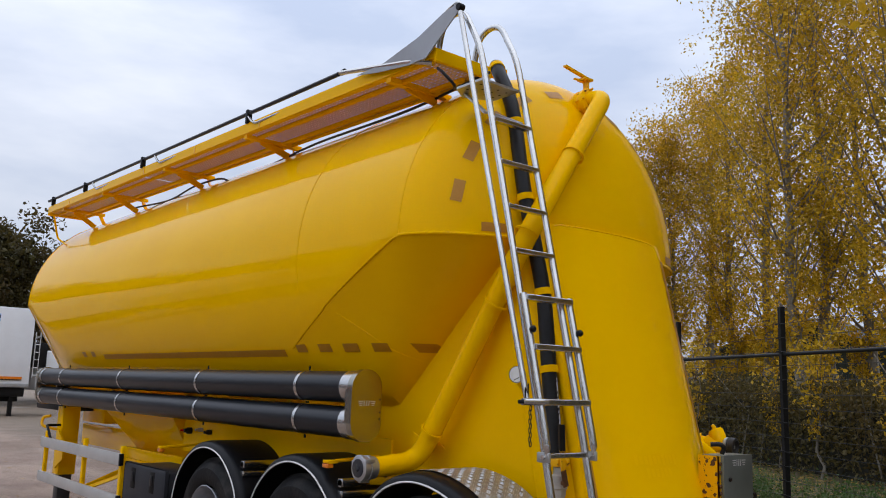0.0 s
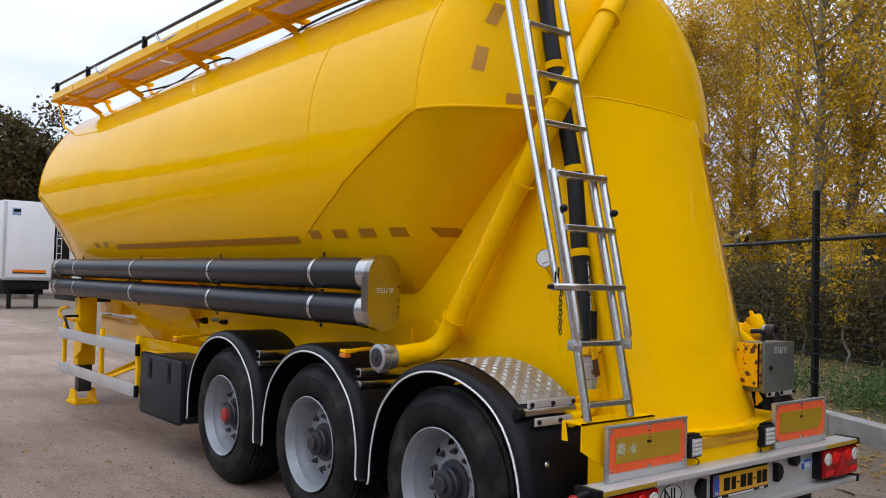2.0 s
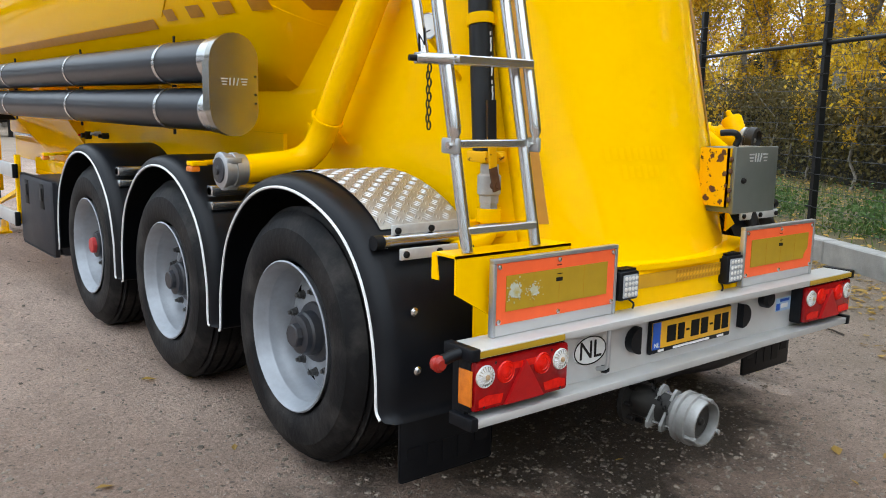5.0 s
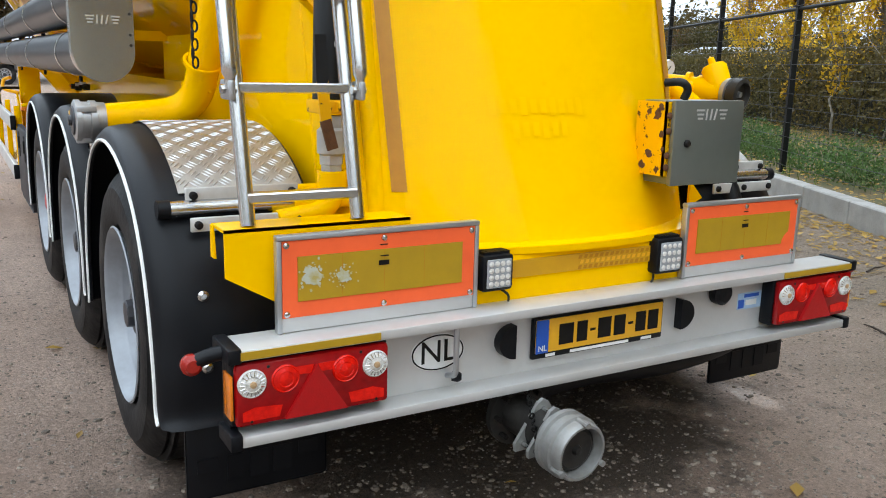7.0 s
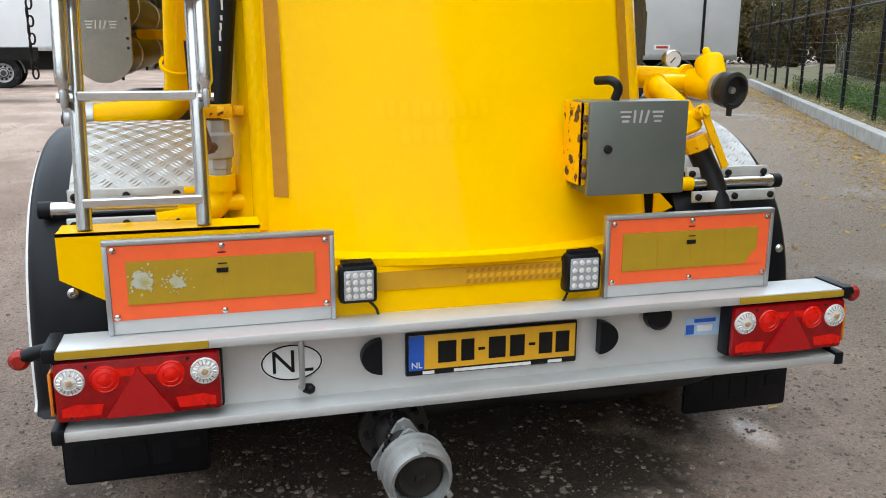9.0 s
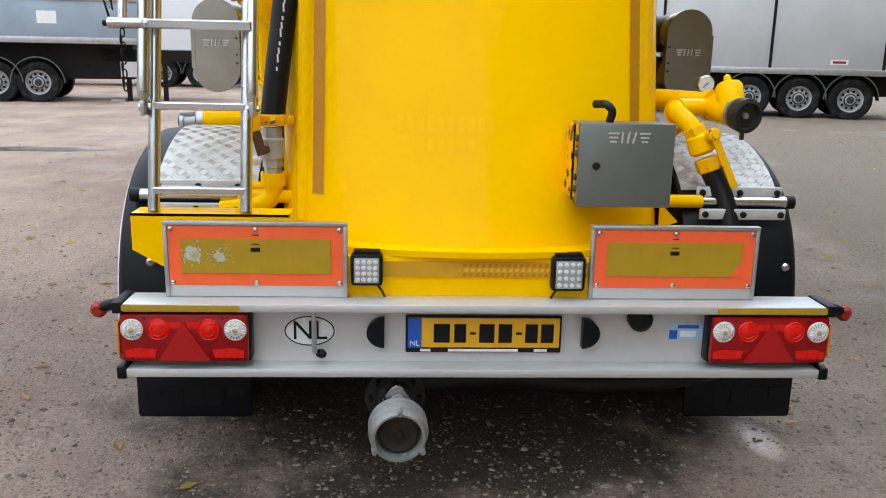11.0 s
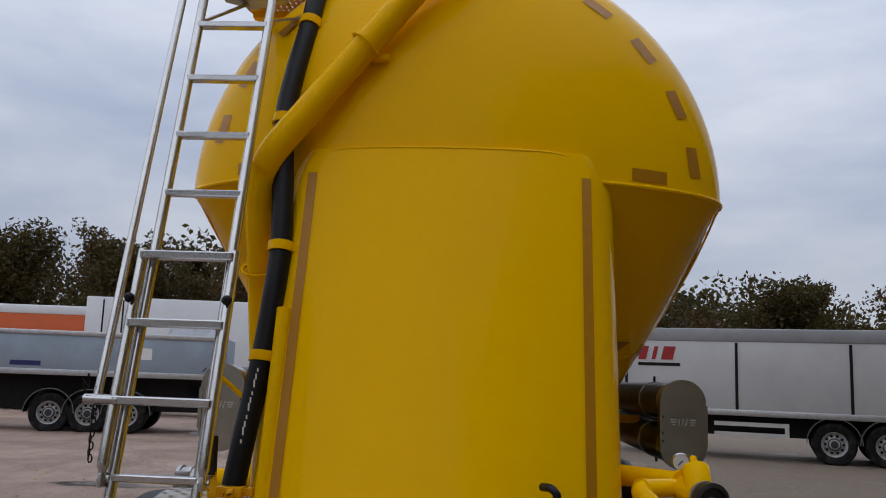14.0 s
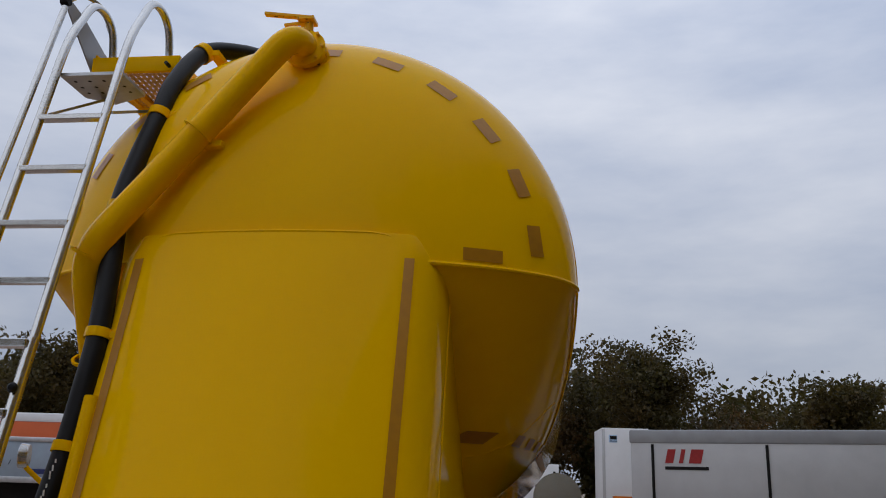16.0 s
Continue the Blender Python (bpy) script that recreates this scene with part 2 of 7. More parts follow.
def g_noise(scale, detail=6.0, rough=0.6, stretch=None):
    t = gn.new("ShaderNodeTexNoise")
    t.inputs["Scale"].default_value, t.inputs["Detail"].default_value, t.inputs["Roughness"].default_value = scale, detail, rough
    if stretch:
        mp = gn.new("ShaderNodeMapping")
        mp.inputs["Rotation"].default_value = (0, 0, radians(stretch[2]))
        mp.inputs["Scale"].default_value = (stretch[0], stretch[1], 1)
        gl_.new(g_tc.outputs["Object"], mp.inputs["Vector"])
        gl_.new(mp.outputs["Vector"], t.inputs["Vector"])
    else:
        gl_.new(g_tc.outputs["Object"], t.inputs["Vector"])
    return t.outputs["Fac"]


def g_range(sock, a, b, c, d):
    m = gn.new("ShaderNodeMapRange")
    for k, v in (("From Min", a), ("From Max", b), ("To Min", c), ("To Max", d)):
        m.inputs[k].default_value = v
    gl_.new(sock, m.inputs["Value"])
    return m.outputs["Result"]


def g_mix(fac, a, b, blend="MIX"):
    m = gn.new("ShaderNodeMix")
    m.data_type, m.blend_type = "RGBA", blend
    for sock, v in ((m.inputs["Factor"], fac), (m.inputs["A"], a), (m.inputs["B"], b)):
        if isinstance(v, bpy.types.NodeSocket):
            gl_.new(v, sock)
        else:
            sock.default_value = v
    return m.outputs["Result"]


wet = g_range(g_noise(0.42, 6), 0.42, 0.62, 0.0, 1.0)
tracks = g_range(g_noise(0.9, 6, 0.7, (2.6, 0.4, -28)), 0.45, 0.68, 0.0, 0.4)
col = g_mix(wet, (0.54, 0.395, 0.31, 1), (0.36, 0.248, 0.187, 1))
col = g_mix(tracks, col, (0.28, 0.20, 0.155, 1))
ruts = g_range(g_noise(2.2, 8, 0.8, (2.4, 0.5, -38)), 0.46, 0.68, 0.0, 0.3)
col = g_mix(ruts, col, (0.25, 0.18, 0.138, 1))
# beside the kerb the sand gives way to darker gravel
g_sep = gn.new("ShaderNodeSeparateXYZ")
gl_.new(g_tc.outputs["Object"], g_sep.inputs["Vector"])
g_sum = gn.new("ShaderNodeMath")
gl_.new(g_sep.outputs["X"], g_sum.inputs[0])
gl_.new(g_range(g_noise(0.8, 6, 0.65), 0.2, 0.8, -2.0, 2.0), g_sum.inputs[1])
col = g_mix(g_range(g_sum.outputs["Value"], 0.6, 3.4, 0.0, 0.9), col, (0.24, 0.187, 0.135, 1))


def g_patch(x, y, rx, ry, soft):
    """A patch with a ragged edge round a place in the yard, for wet and for shaded ground."""
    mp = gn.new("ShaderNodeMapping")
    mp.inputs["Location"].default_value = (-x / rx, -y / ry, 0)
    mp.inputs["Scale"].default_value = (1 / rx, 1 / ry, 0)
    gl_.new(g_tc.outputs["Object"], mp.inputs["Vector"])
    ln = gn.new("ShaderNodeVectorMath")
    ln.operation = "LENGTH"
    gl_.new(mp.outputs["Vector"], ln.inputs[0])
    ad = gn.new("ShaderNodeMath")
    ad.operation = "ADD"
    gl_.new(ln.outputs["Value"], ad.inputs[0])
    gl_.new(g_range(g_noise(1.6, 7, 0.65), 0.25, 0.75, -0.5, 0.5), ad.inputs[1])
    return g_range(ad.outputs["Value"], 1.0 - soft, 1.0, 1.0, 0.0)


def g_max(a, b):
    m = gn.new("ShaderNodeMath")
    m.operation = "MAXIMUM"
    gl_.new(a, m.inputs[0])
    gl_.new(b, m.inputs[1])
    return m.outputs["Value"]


# Wet patches; the first also paints the trailer's shade into the ground colour.
soak_and_shade = g_max(g_patch(-0.05, 0.55, 1.45, 1.25, 0.45), g_max(g_patch(-1.0, -0.65, 0.5, 0.42, 0.5), g_patch(-5.4, 9.6, 0.9, 0.35, 0.4)))
col = g_mix(soak_and_shade, col, (0.06, 0.042, 0.028, 1))
puddle = g_max(g_patch(1.16, 0.30, 0.10, 0.2, 0.6), g_patch(-5.2, 9.7, 0.7, 0.3, 0.3))
fine = g_range(g_noise(60, 10, 0.9), 0.34, 0.66, 0.2, 1.9)
comb = gn.new("ShaderNodeCombineColor")
for ch in ("Red", "Green", "Blue"):
    gl_.new(fine, comb.inputs[ch])
col = g_mix(0.85, col, comb.outputs["Color"], "MULTIPLY")
for scale, keep, tone in ((26, 0.84, (0.42, 0.36, 0.31, 1)), (60, 0.72, (0.52, 0.46, 0.40, 1)), (22, 0.80, (0.06, 0.048, 0.038, 1)), (48, 0.72, (0.07, 0.056, 0.045, 1))):
    vo = gn.new("ShaderNodeTexVoronoi")
    vo.inputs["Scale"].default_value = scale
    gl_.new(g_tc.outputs["Object"], vo.inputs["Vector"])
    sep = gn.new("ShaderNodeSeparateColor")
    gl_.new(vo.outputs["Color"], sep.inputs["Color"])
    a1 = g_range(vo.outputs["Distance"], 0.12, 0.3, 1.0, 0.0)
    a2 = g_range(sep.outputs["Red"], keep, keep + 0.03, 0.0, 0.75)
    mu = gn.new("ShaderNodeMath")
    mu.operation = "MULTIPLY"
    gl_.new(a1, mu.inputs[0])
    gl_.new(a2, mu.inputs[1])
    col = g_mix(mu.outputs["Value"], col, tone)
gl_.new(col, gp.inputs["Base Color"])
gl_.new(g_range(g_max(puddle, g_range(g_noise(0.33, 5), 0.57, 0.68, 0.0, 1.0)), 0.0, 1.0, 0.72, 0.3), gp.inputs["Roughness"])
gp.inputs["Specular IOR Level"].default_value = 0.35
g_bump = gn.new("ShaderNodeBump")
g_bump.inputs["Strength"].default_value = 0.8
g_bump.inputs["Distance"].default_value = 0.03
g_rough = gn.new("ShaderNodeMath")
gl_.new(g_noise(70, 8, 0.8), g_rough.inputs[0])
gl_.new(g_range(g_noise(13, 8, 0.75), 0.3, 0.7, 0.0, 0.85), g_rough.inputs[1])
gl_.new(g_rough.outputs["Value"], g_bump.inputs["Height"])
gl_.new(g_range(puddle, 0.0, 1.0, 1.0, 0.12), g_bump.inputs["Strength"])
gl_.new(g_bump.outputs["Normal"], gp.inputs["Normal"])


def ground_height(x, y):
    near = 1.0 / (1.0 + (x * x + y * y) / 900.0)
    return GROUND + near * (0.022 * noise.noise((x * 0.5, y * 0.5, 0)) + 0.012 * noise.noise((x * 1.7, y * 1.7, 3))) - 0.012 * near


def make_ground():
    xs = sorted({round(s * v, 3) for s in (-1, 1) for v in [i * 0.25 for i in range(49)] + [14, 17, 21, 27, 35, 50, 80, 140, 300, 900]})
    ys = sorted({round(v, 3) for v in [-6 + i * 0.25 for i in range(100)] + [20, 23, 27, 33, 42, 60, 90, 150, 300, 900, -8, -11, -16, -30, -80, -300]})
    rows = [[V(x, y, ground_height(x, y)) for x in xs] for y in ys]
    return solid("ground", grid_mesh(rows), GRAVEL, "damp brown sandy gravel yard with puddles, shade painted in under the trailer", "ground", kind="structure", sharp=80)


make_ground()

# ---- the tank trailer ----
trailer = thing("tank_trailer", (0, 3.0, GROUND), "yellow bulk silo tank semi-trailer with three axles, parked on gravel", "trailer")
R, ZC = 1.268, 2.49            # shell radius and axis height
Y_REAR, DISH_REAR = 1.22, 0.585
Y_FRONT, DISH_FRONT = 9.25, 0.75


def shell_radius(y):
    if y < Y_REAR:
        return R * math.sqrt(max(0.0, 1 - ((Y_REAR - y) / DISH_REAR) ** 2))
    if y > Y_FRONT:
        return R * math.sqrt(max(0.0, 1 - ((y - Y_FRONT) / DISH_FRONT) ** 2))
    return R


def hopper_half_width(y, z):
    """Half width of the sloping hopper walls at a height below the axis."""
    drop = ZC - z
    yy = min(max(y, Y_REAR), Y_FRONT)
    z_cut = ZC - 0.455 * max(0.0, min(yy - Y_REAR - 0.04, Y_FRONT - yy))
    z_cut = max(z_cut, 1.3)
    if z >= z_cut and Y_REAR <= y <= Y_FRONT:
        return 9.0
    w = max(0.0, math.sqrt(R * R - (ZC - z_cut) ** 2) - 0.6 * (z_cut - z))
    if y > Y_FRONT:
        b = DISH_FRONT - 0.45 * drop
        k = 1 - ((y - Y_FRONT) / b) ** 2 if b > 0.01 else -1
        w = w * math.sqrt(k) if k > 0 else 0.0
    # the rear end is a cone: its section rounds off ever further forward as it goes down
    y_round, b = Y_REAR + 0.73 * drop, max(0.12, DISH_REAR - 0.27 * drop)
    if y < y_round:
        k = 1 - ((y_round - y) / b) ** 2
        w = w * math.sqrt(k) if k > 0 else 0.0
    return w


def tank_radius(y, ang):
    """Distance of the skin from the axis at an angle; 0 is +x, 90 degrees is up."""
    r = shell_radius(y)
    c, s = math.cos(ang), math.sin(ang)
    if s >= -1e-6:
        return r
    lo, hi = 0.0, min(r, (ZC - 0.96) / -s)
    def inside(q):
        return abs(q * c) <= hopper_half_width(y, ZC + q * s) + 1e-6
    if inside(hi):
        return hi
    for _ in range(22):
        mid = (lo + hi) / 2
        if inside(mid):
            lo = mid
        else:
            hi = mid
    return lo


def make_tank():
    ys = [Y_REAR - DISH_REAR * math.cos(radians(a)) for a in range(2, 90, 4)] + [Y_REAR + 0.001 + i * (Y_FRONT - Y_REAR) / 90 for i in range(91)] + \
         [Y_FRONT + DISH_FRONT * math.sin(radians(a)) for a in range(4, 90, 4)]
    angs = [radians(a) for a in range(0, 181, 4)] + [radians(180 + a) for a in (0.4, 2, 4, 6, *range(8, 173, 2), 174, 176, 178, 179.6)]
    rows = [[V(math.cos(a) * tank_radius(y, a), y, ZC + math.sin(a) * tank_radius(y, a)) for a in angs] for y in ys]
    return part("tank", grid_mesh(rows, close_v=True, cap=True), YELLOW, trailer, "glossy yellow cylindrical tank with sloping hopper underside", sharp=22)


tank = make_tank()


def ring(y, a0, a1, r=0.006, off=0.001, steps=60):
    pts = [V(math.cos(a) * (tank_radius(y, a) + off), y, ZC + math.sin(a) * (tank_radius(y, a) + off)) for a in (radians(a0 + (a1 - a0) * i / steps) for i in range(steps + 1))]
    return tube(pts, r, 6)


for y, a0, a1 in ((Y_REAR, 0, 180), (2.40, -12, 192), (Y_FRONT, 0, 180)):
    part("weld_seam", ring(y, a0, a1, 0.003), YELLOW, tank)
# the rim between dish and hopper, with its weld bead
for sx in (-1, 1):
    pts = [V(sx * shell_radius(y), y, ZC) for y in [Y_REAR - DISH_REAR * math.cos(radians(a)) for a in range(30, 91, 6)]]
    part("rim_bead", tube(pts, 0.011, 8), YELLOW, tank)
    cut = []
    for i in range(60):
        y = Y_REAR + 0.02 + i * 0.045
        z = ZC
        while z > 1.1 and hopper_half_width(y, z) >= math.sqrt(max(0, R * R - (ZC - z) ** 2)):
            z -= 0.01
        if z > 1.15:
            cut.append(V(sx * math.sqrt(R * R - (ZC - z) ** 2), y, z))
    part("weld_seam", tube(cut, 0.006, 6), YELLOW, tank)

    vw = []
    for i in range(15):
        y = 2.02 - 0.5 * i / 14
        z = 2.06 - 0.34 * (i / 14) ** 1.15
        vw.append(V(sx * (min(R, hopper_half_width(y, z)) + 0.001), y, z))
    part("weld_seam", tube(vw, 0.002, 6), YELLOW, tank)

# reflective tape pieces on the tank
def tape_on_tank(y0, y1, z, h, side=-1):
    rows = []
    n = max(8, int((y1 - y0) / 0.08))
    for i in range(n + 1):
        y = y0 + (y1 - y0) * i / n
        row = []
        for zz in (z - h / 2, z + h / 2):
            x = min(math.sqrt(max(0, R * R - (ZC - zz) ** 2)), hopper_half_width(y, zz)) + 0.006
            row.append(V(side * x, y, zz))
        rows.append(row)
    return grid_mesh(rows)


part("reflective_tape", tape_on_tank(2.81, 6.75, 1.805, 0.05), TAPE, tank, "faded amber reflective tape strip")
for side in (-1, 1):
    for y0, ln in ((1.43, 0.10), (1.66, 0.14), (1.93, 0.15), (2.21, 0.14), (2.50, 0.13), (7.0, 0.12), (7.3, 0.12)):
        part("reflective_tape", tape_on_tank(y0, y0 + ln, 1.835, 0.055, side), TAPE, tank)
part("reflective_tape", tape_on_tank(2.81, 6.75, 1.805, 0.05, 1), TAPE, tank)


def dome_point(x, z, off=0.004):
    """A place on the rear dish."""
    rr = math.hypot(x, z - ZC)
    k = min(0.9999, rr / R)
    y = Y_REAR - DISH_REAR * math.sqrt(1 - k * k)
    n = V(x / R ** 2, (y - Y_REAR) / DISH_REAR ** 2, (z - ZC) / R ** 2).normalized()
    return V(x, y, z) + n * off, n


def dome_tape(ang, tangential, length=0.14, width=0.055, rad=1.09):
    a = radians(ang)
    x, z = rad * math.cos(a), ZC + rad * math.sin(a)
    if tangential == "flat":
        x, z = math.copysign(0.866, math.cos(a)), ZC + 0.05
    u = V(-math.sin(a), 0, math.cos(a)) if tangential != "flat" else V(1, 0, 0)
    w = V(math.cos(a), 0, math.sin(a)) if tangential != "flat" else V(0, 0, 1)
    rows = []
    for i in range(5):
        p = V(x, 0, z) + u * length * (i / 4 - 0.5)
        rows.append([dome_point((p + w * s).x, (p + w * s).z)[0] for s in (-width / 2, 0, width / 2)])
    return grid_mesh(rows)


for ang in (7.8, 22.4, 37.8, 53.2, 68.8, 85, 102, 119, 135, 151, 166):
    part("reflective_tape", dome_tape(ang, ""), TAPE, tank)
for ang in (3, 177):
    part("reflective_tape", dome_tape(ang, "flat", 0.16), TAPE, tank)


# rear outlet column: leaning box with rounded corners that runs up into the dish
def column_rear(z, x=0.0):
    """The rear face leans forward and is bowed across."""
    return 0.07 + (z - 0.82) * 0.306 + (0.15 - 0.055 * (z - 0.955)) * (x / 0.55) ** 2


def make_column():
    zs = [0.80, 0.83, 0.9, 1.2, 1.6, 2.0, 2.3, 2.45, 2.52, 2.57, 2.60]
    rows = []
    for z in zs:
        top = max(0.0, (z - 2.45) / 0.15)
        half = 0.722 - 0.05 * top ** 2
        inner = 0.60 - 0.04 * top ** 2
        front = 2.7 if z < 2.4 else 1.1
        y6 = column_rear(z, inner)
        a, b, c = V(inner, y6, z), V(half - 0.012, y6 + 0.07, z), V(half, y6 + 0.23, z)
        corner = [a * (1 - t) ** 2 + 2 * b * t * (1 - t) + c * t * t for t in (i / 10 for i in range(11))]
        face = [V(inner * k / 10, column_rear(z, inner * k / 10), z) for k in range(-9, 10)]
        right = [V(half, front, z), *reversed(corner)]
        left = [V(-q.x, q.y, q.z) for q in reversed(right)]
        rows.append([*right, *reversed(face), *left])
    return part("outlet_column", grid_mesh(rows, close_v=True, cap=True), YELLOW, trailer, "yellow leaning rear hopper column with rounded corners")


column = make_column()
part("weld_seam", tube([V(x, column_rear(2.595, x) + 0.004, 2.60 - 0.05 * max(0, (abs(x) - 0.42) / 0.15) ** 2) for x in [i * 0.06 - 0.54 for i in range(19)]], 0.007, 6), YELLOW, column)
for x0, x1 in ((-0.588, -0.546), (0.562, 0.602)):
    zb = 0.955 if x0 < 0 else 1.22
    rows = [[V(x, column_rear(z, x) - 0.004, z) for x in (x0, (x0 + x1) / 2, x1)] for z in [zb + i * (2.49 - zb) / 12 for i in range(13)]]
    part("reflective_tape", grid_mesh(rows), TAPE, column, "amber reflective tape strip")
for sx in (-1, 1):
    part("reflective_tape", prism([(0.75, 1.80), (1.45, 1.80), (1.45, 1.855), (0.75, 1.855)], 0, sx * 0.715, sx * 0.72), TAPE, column)
    # corner fillet rail on the side face
    part("edge_strip", rod((sx * 0.717, column_rear(0.85, 0.6) + 0.26, 0.85), (sx * 0.717, column_rear(2.35, 0.6) + 0.26, 2.35), 0.010, 8), YELLOW, column)
# ghost of removed lettering, too faint to read
GHOST = material("less_faded_yellow_paint", (0.93, 0.524, 0.0015), 0.08, 0.0, (0.92, 0.512, 0.0004), 30, 0.9, spec=0.06)
for row_z, x_first, count in ((1.215, -0.285, 10), (1.145, -0.215, 6)):
    for k in range(count):
        xa = x_first + k * 0.035
        hh = 0.022 + 0.006 * ((k * 7) % 3 == 0)
        rows = [[V(x, column_rear(z, x) - 0.0025, z) for x in (xa, xa + 0.022)] for z in (row_z - hh, row_z + hh)]
        part("faded_lettering_bar", grid_mesh(rows), GHOST, column)
# base flange and rear cross beam with its tape
fl = [(x, column_rear(0.81, x * 0.8) - 0.065) for x in [i * 0.08 - 0.72 for i in range(19)]]
part("base_flange", prism([*fl, (0.74, 0.9), (-0.74, 0.9)], 2, 0.785, 0.807), YELLOW, trailer)
part("rear_beam", box(-1.0, 0.92, 0.03, 0.16, 0.60, 0.784, 0.006), YELLOW, trailer, "yellow rear cross beam")
BEAM_TAPE = material("beam_reflective_tape", (0.60, 0.31, 0.01), 0.35, 0.0, (0.50, 0.25, 0.01), 9, 0.7, 0.05, 200)
beam_tape = part("reflective_tape", box(-0.44, 0.40, 0.024, 0.0295, 0.715, 0.768), BEAM_TAPE, trailer, "amber reflective tape, half of it woven")
for k in range(20):
    for j in range(3):
        xa, za = -0.06 + k * 0.0215 + 0.007 * (j % 2), 0.7185 + j * 0.0165
        part("film_cell", prism([(xa, za), (xa + 0.012, za), (xa + 0.016, za + 0.012), (xa + 0.004, za + 0.012)], 1, 0.0226, 0.0239), PLATE_YEL if j == 1 else TAPE, beam_tape)

# lower chassis
for sx in (-1, 1):
    part("chassis_rail", box(sx * 0.45 - 0.06, sx * 0.45 + 0.06, 0.6, 9.0, 0.72, 0.98, 0.01), YELLOW, trailer, "yellow chassis beam")
for yy in (0.94, 2.25, 3.56):
    part("axle", rod((-0.9, yy, 0.50), (0.9, yy, 0.50), 0.07), BLACK, trailer, "dark steel axle")
    for sx in (-1, 1):
        part("air_spring", lathe([(0, 0.1), (0.05, 0.13), (0.12, 0.11), (0.2, 0.13), (0.26, 0.1)], (sx * 0.5, yy + 0.32, 0.42), (0, 0, 1), 20, True), BLACK, trailer)
        part("trailing_arm", bar((sx * 0.5, yy - 0.1, 0.46), (sx * 0.5, yy + 0.6, 0.56), 0.1, 0.08), BLACK, trailer)
part("air_tank", lathe([(0, 0.02), (0.01, 0.12), (0.06, 0.15), (0.9, 0.15), (0.95, 0.12), (0.96, 0.02)], (-0.5, 5.0, 0.52), (1, 0, 0), 24, True), BLACK, trailer)
part("discharge_pipe", rod((-0.26, 0.3, 0.44), (-0.26, 8.0, 0.5), 0.065), BLACK, trailer)
part("cross_hose", tube(curve_points([(-0.2, 0.12, 0.30), (0.1, 0.14, 0.31), (0.5, 0.16, 0.28), (0.9, 0.2, 0.32), (1.1, 0.4, 0.4)]), 0.045), HOSE, trailer)


# ---- wheels ----
def make_wheel(yc, side, hub_red=False):
    """Tyre, dished rim with hand holes, nuts and hub, facing outwards."""
    w = new("wheel")
    face = 1.285 if side < 0 else 1.215
    w.location = V(side * face, yc, 0.478) - place_of(trailer)
    w.parent = trailer
    o = V(side * face, yc, 0.478)
    ax = (-side, 0, 0)
    prof = [(0.055, 0.292), (0.02, 0.305), (0.004, 0.33), (0.0, 0.37), (0.001, 0.41), (0.005, 0.43), (0.008, 0.432), (0.018, 0.455), (0.036, 0.478), (0.058, 0.494), (0.07, 0.488)]
    for g in (0.085, 0.145, 0.195, 0.245, 0.305):
        prof += [(g - 0.008, 0.511), (g - 0.006, 0.496), (g + 0.006, 0.496), (g + 0.008, 0.511)]
    prof += [(0.335, 0.504), (0.36, 0.488), (0.383, 0.44), (0.385, 0.37), (0.375, 0.30)]
    part("tyre", lathe(prof, o, ax, 72), RUBBER, w, "worn black truck tyre")
    part("rim", lathe([(0.012, 0.296), (0.004, 0.303), (0.0, 0.297), (0.012, 0.286), (0.045, 0.281), (0.055, 0.272), (0.062, 0.27), (0.10, 0.266), (0.112, 0.256), (0.15, 0.252), (0.165, 0.246)], o, ax, 60), RIM, w, "grey painted steel rim")
    # disc with ten hand holes
    n = 80
    bm = bmesh.new()
    radii = [(0.165, 0.246), (0.158, 0.232), (0.150, 0.215), (0.143, 0.198), (0.136, 0.18), (0.130, 0.165), (0.128, 0.10)]
    d, s, u = V(*ax), V(0, 1, 0), V(0, 0, 1)
    vs = [[bm.verts.new(o + d * h + rr * (math.cos(a) * s + math.sin(a) * u)) for a in (2 * math.pi * k / n for k in range(n))] for h, rr in radii]
    for i in range(len(radii) - 1):
        for k in range(n):
            m8 = k % 8
            hole = i in (1, 2) and m8 in (0, 1, 7)
            if not hole:
                bm.faces.new((vs[i][k], vs[i][(k + 1) % n], vs[i + 1][(k + 1) % n], vs[i + 1][k]))
    bmesh.ops.recalc_face_normals(bm, faces=bm.faces[:])
    part("disc", bm, RIM, w)
    part("brake_drum", lathe([(0.20, 0.0), (0.20, 0.25), (0.34, 0.25)], o, ax, 32), BLACK, w)
    part("hub", lathe([(0.13, 0.125), (0.118, 0.12), (0.112, 0.092), (0.078, 0.088), (0.070, 0.080), (0.050, 0.077), (0.046, 0.068), (0.044, 0.0)], o, ax, 28), GREY_HUB, w, "dark grey hub cap")
    part("hub_cap", lathe([(0.045, 0.050), (0.024, 0.048), (0.020, 0.043), (0.0195, 0.0)], o, ax, 8 if not hub_red else 24), RED_CAP if hub_red else GREY_HUB, w, "red hub cover" if hub_red else "")
    for k in range(10):
        a = 2 * math.pi * (k + 0.5) / 10
        c = o + d * 0.13 + 0.1675 * (math.cos(a) * s + math.sin(a) * u)
        part("wheel_nut", lathe([(0.0, 0.021), (-0.004, 0.020), (-0.005, 0.0155), (-0.024, 0.0145), (-0.026, 0.009), (-0.036, 0.009), (-0.037, 0.0)], c, ax, 8), NUT, w)
    return w


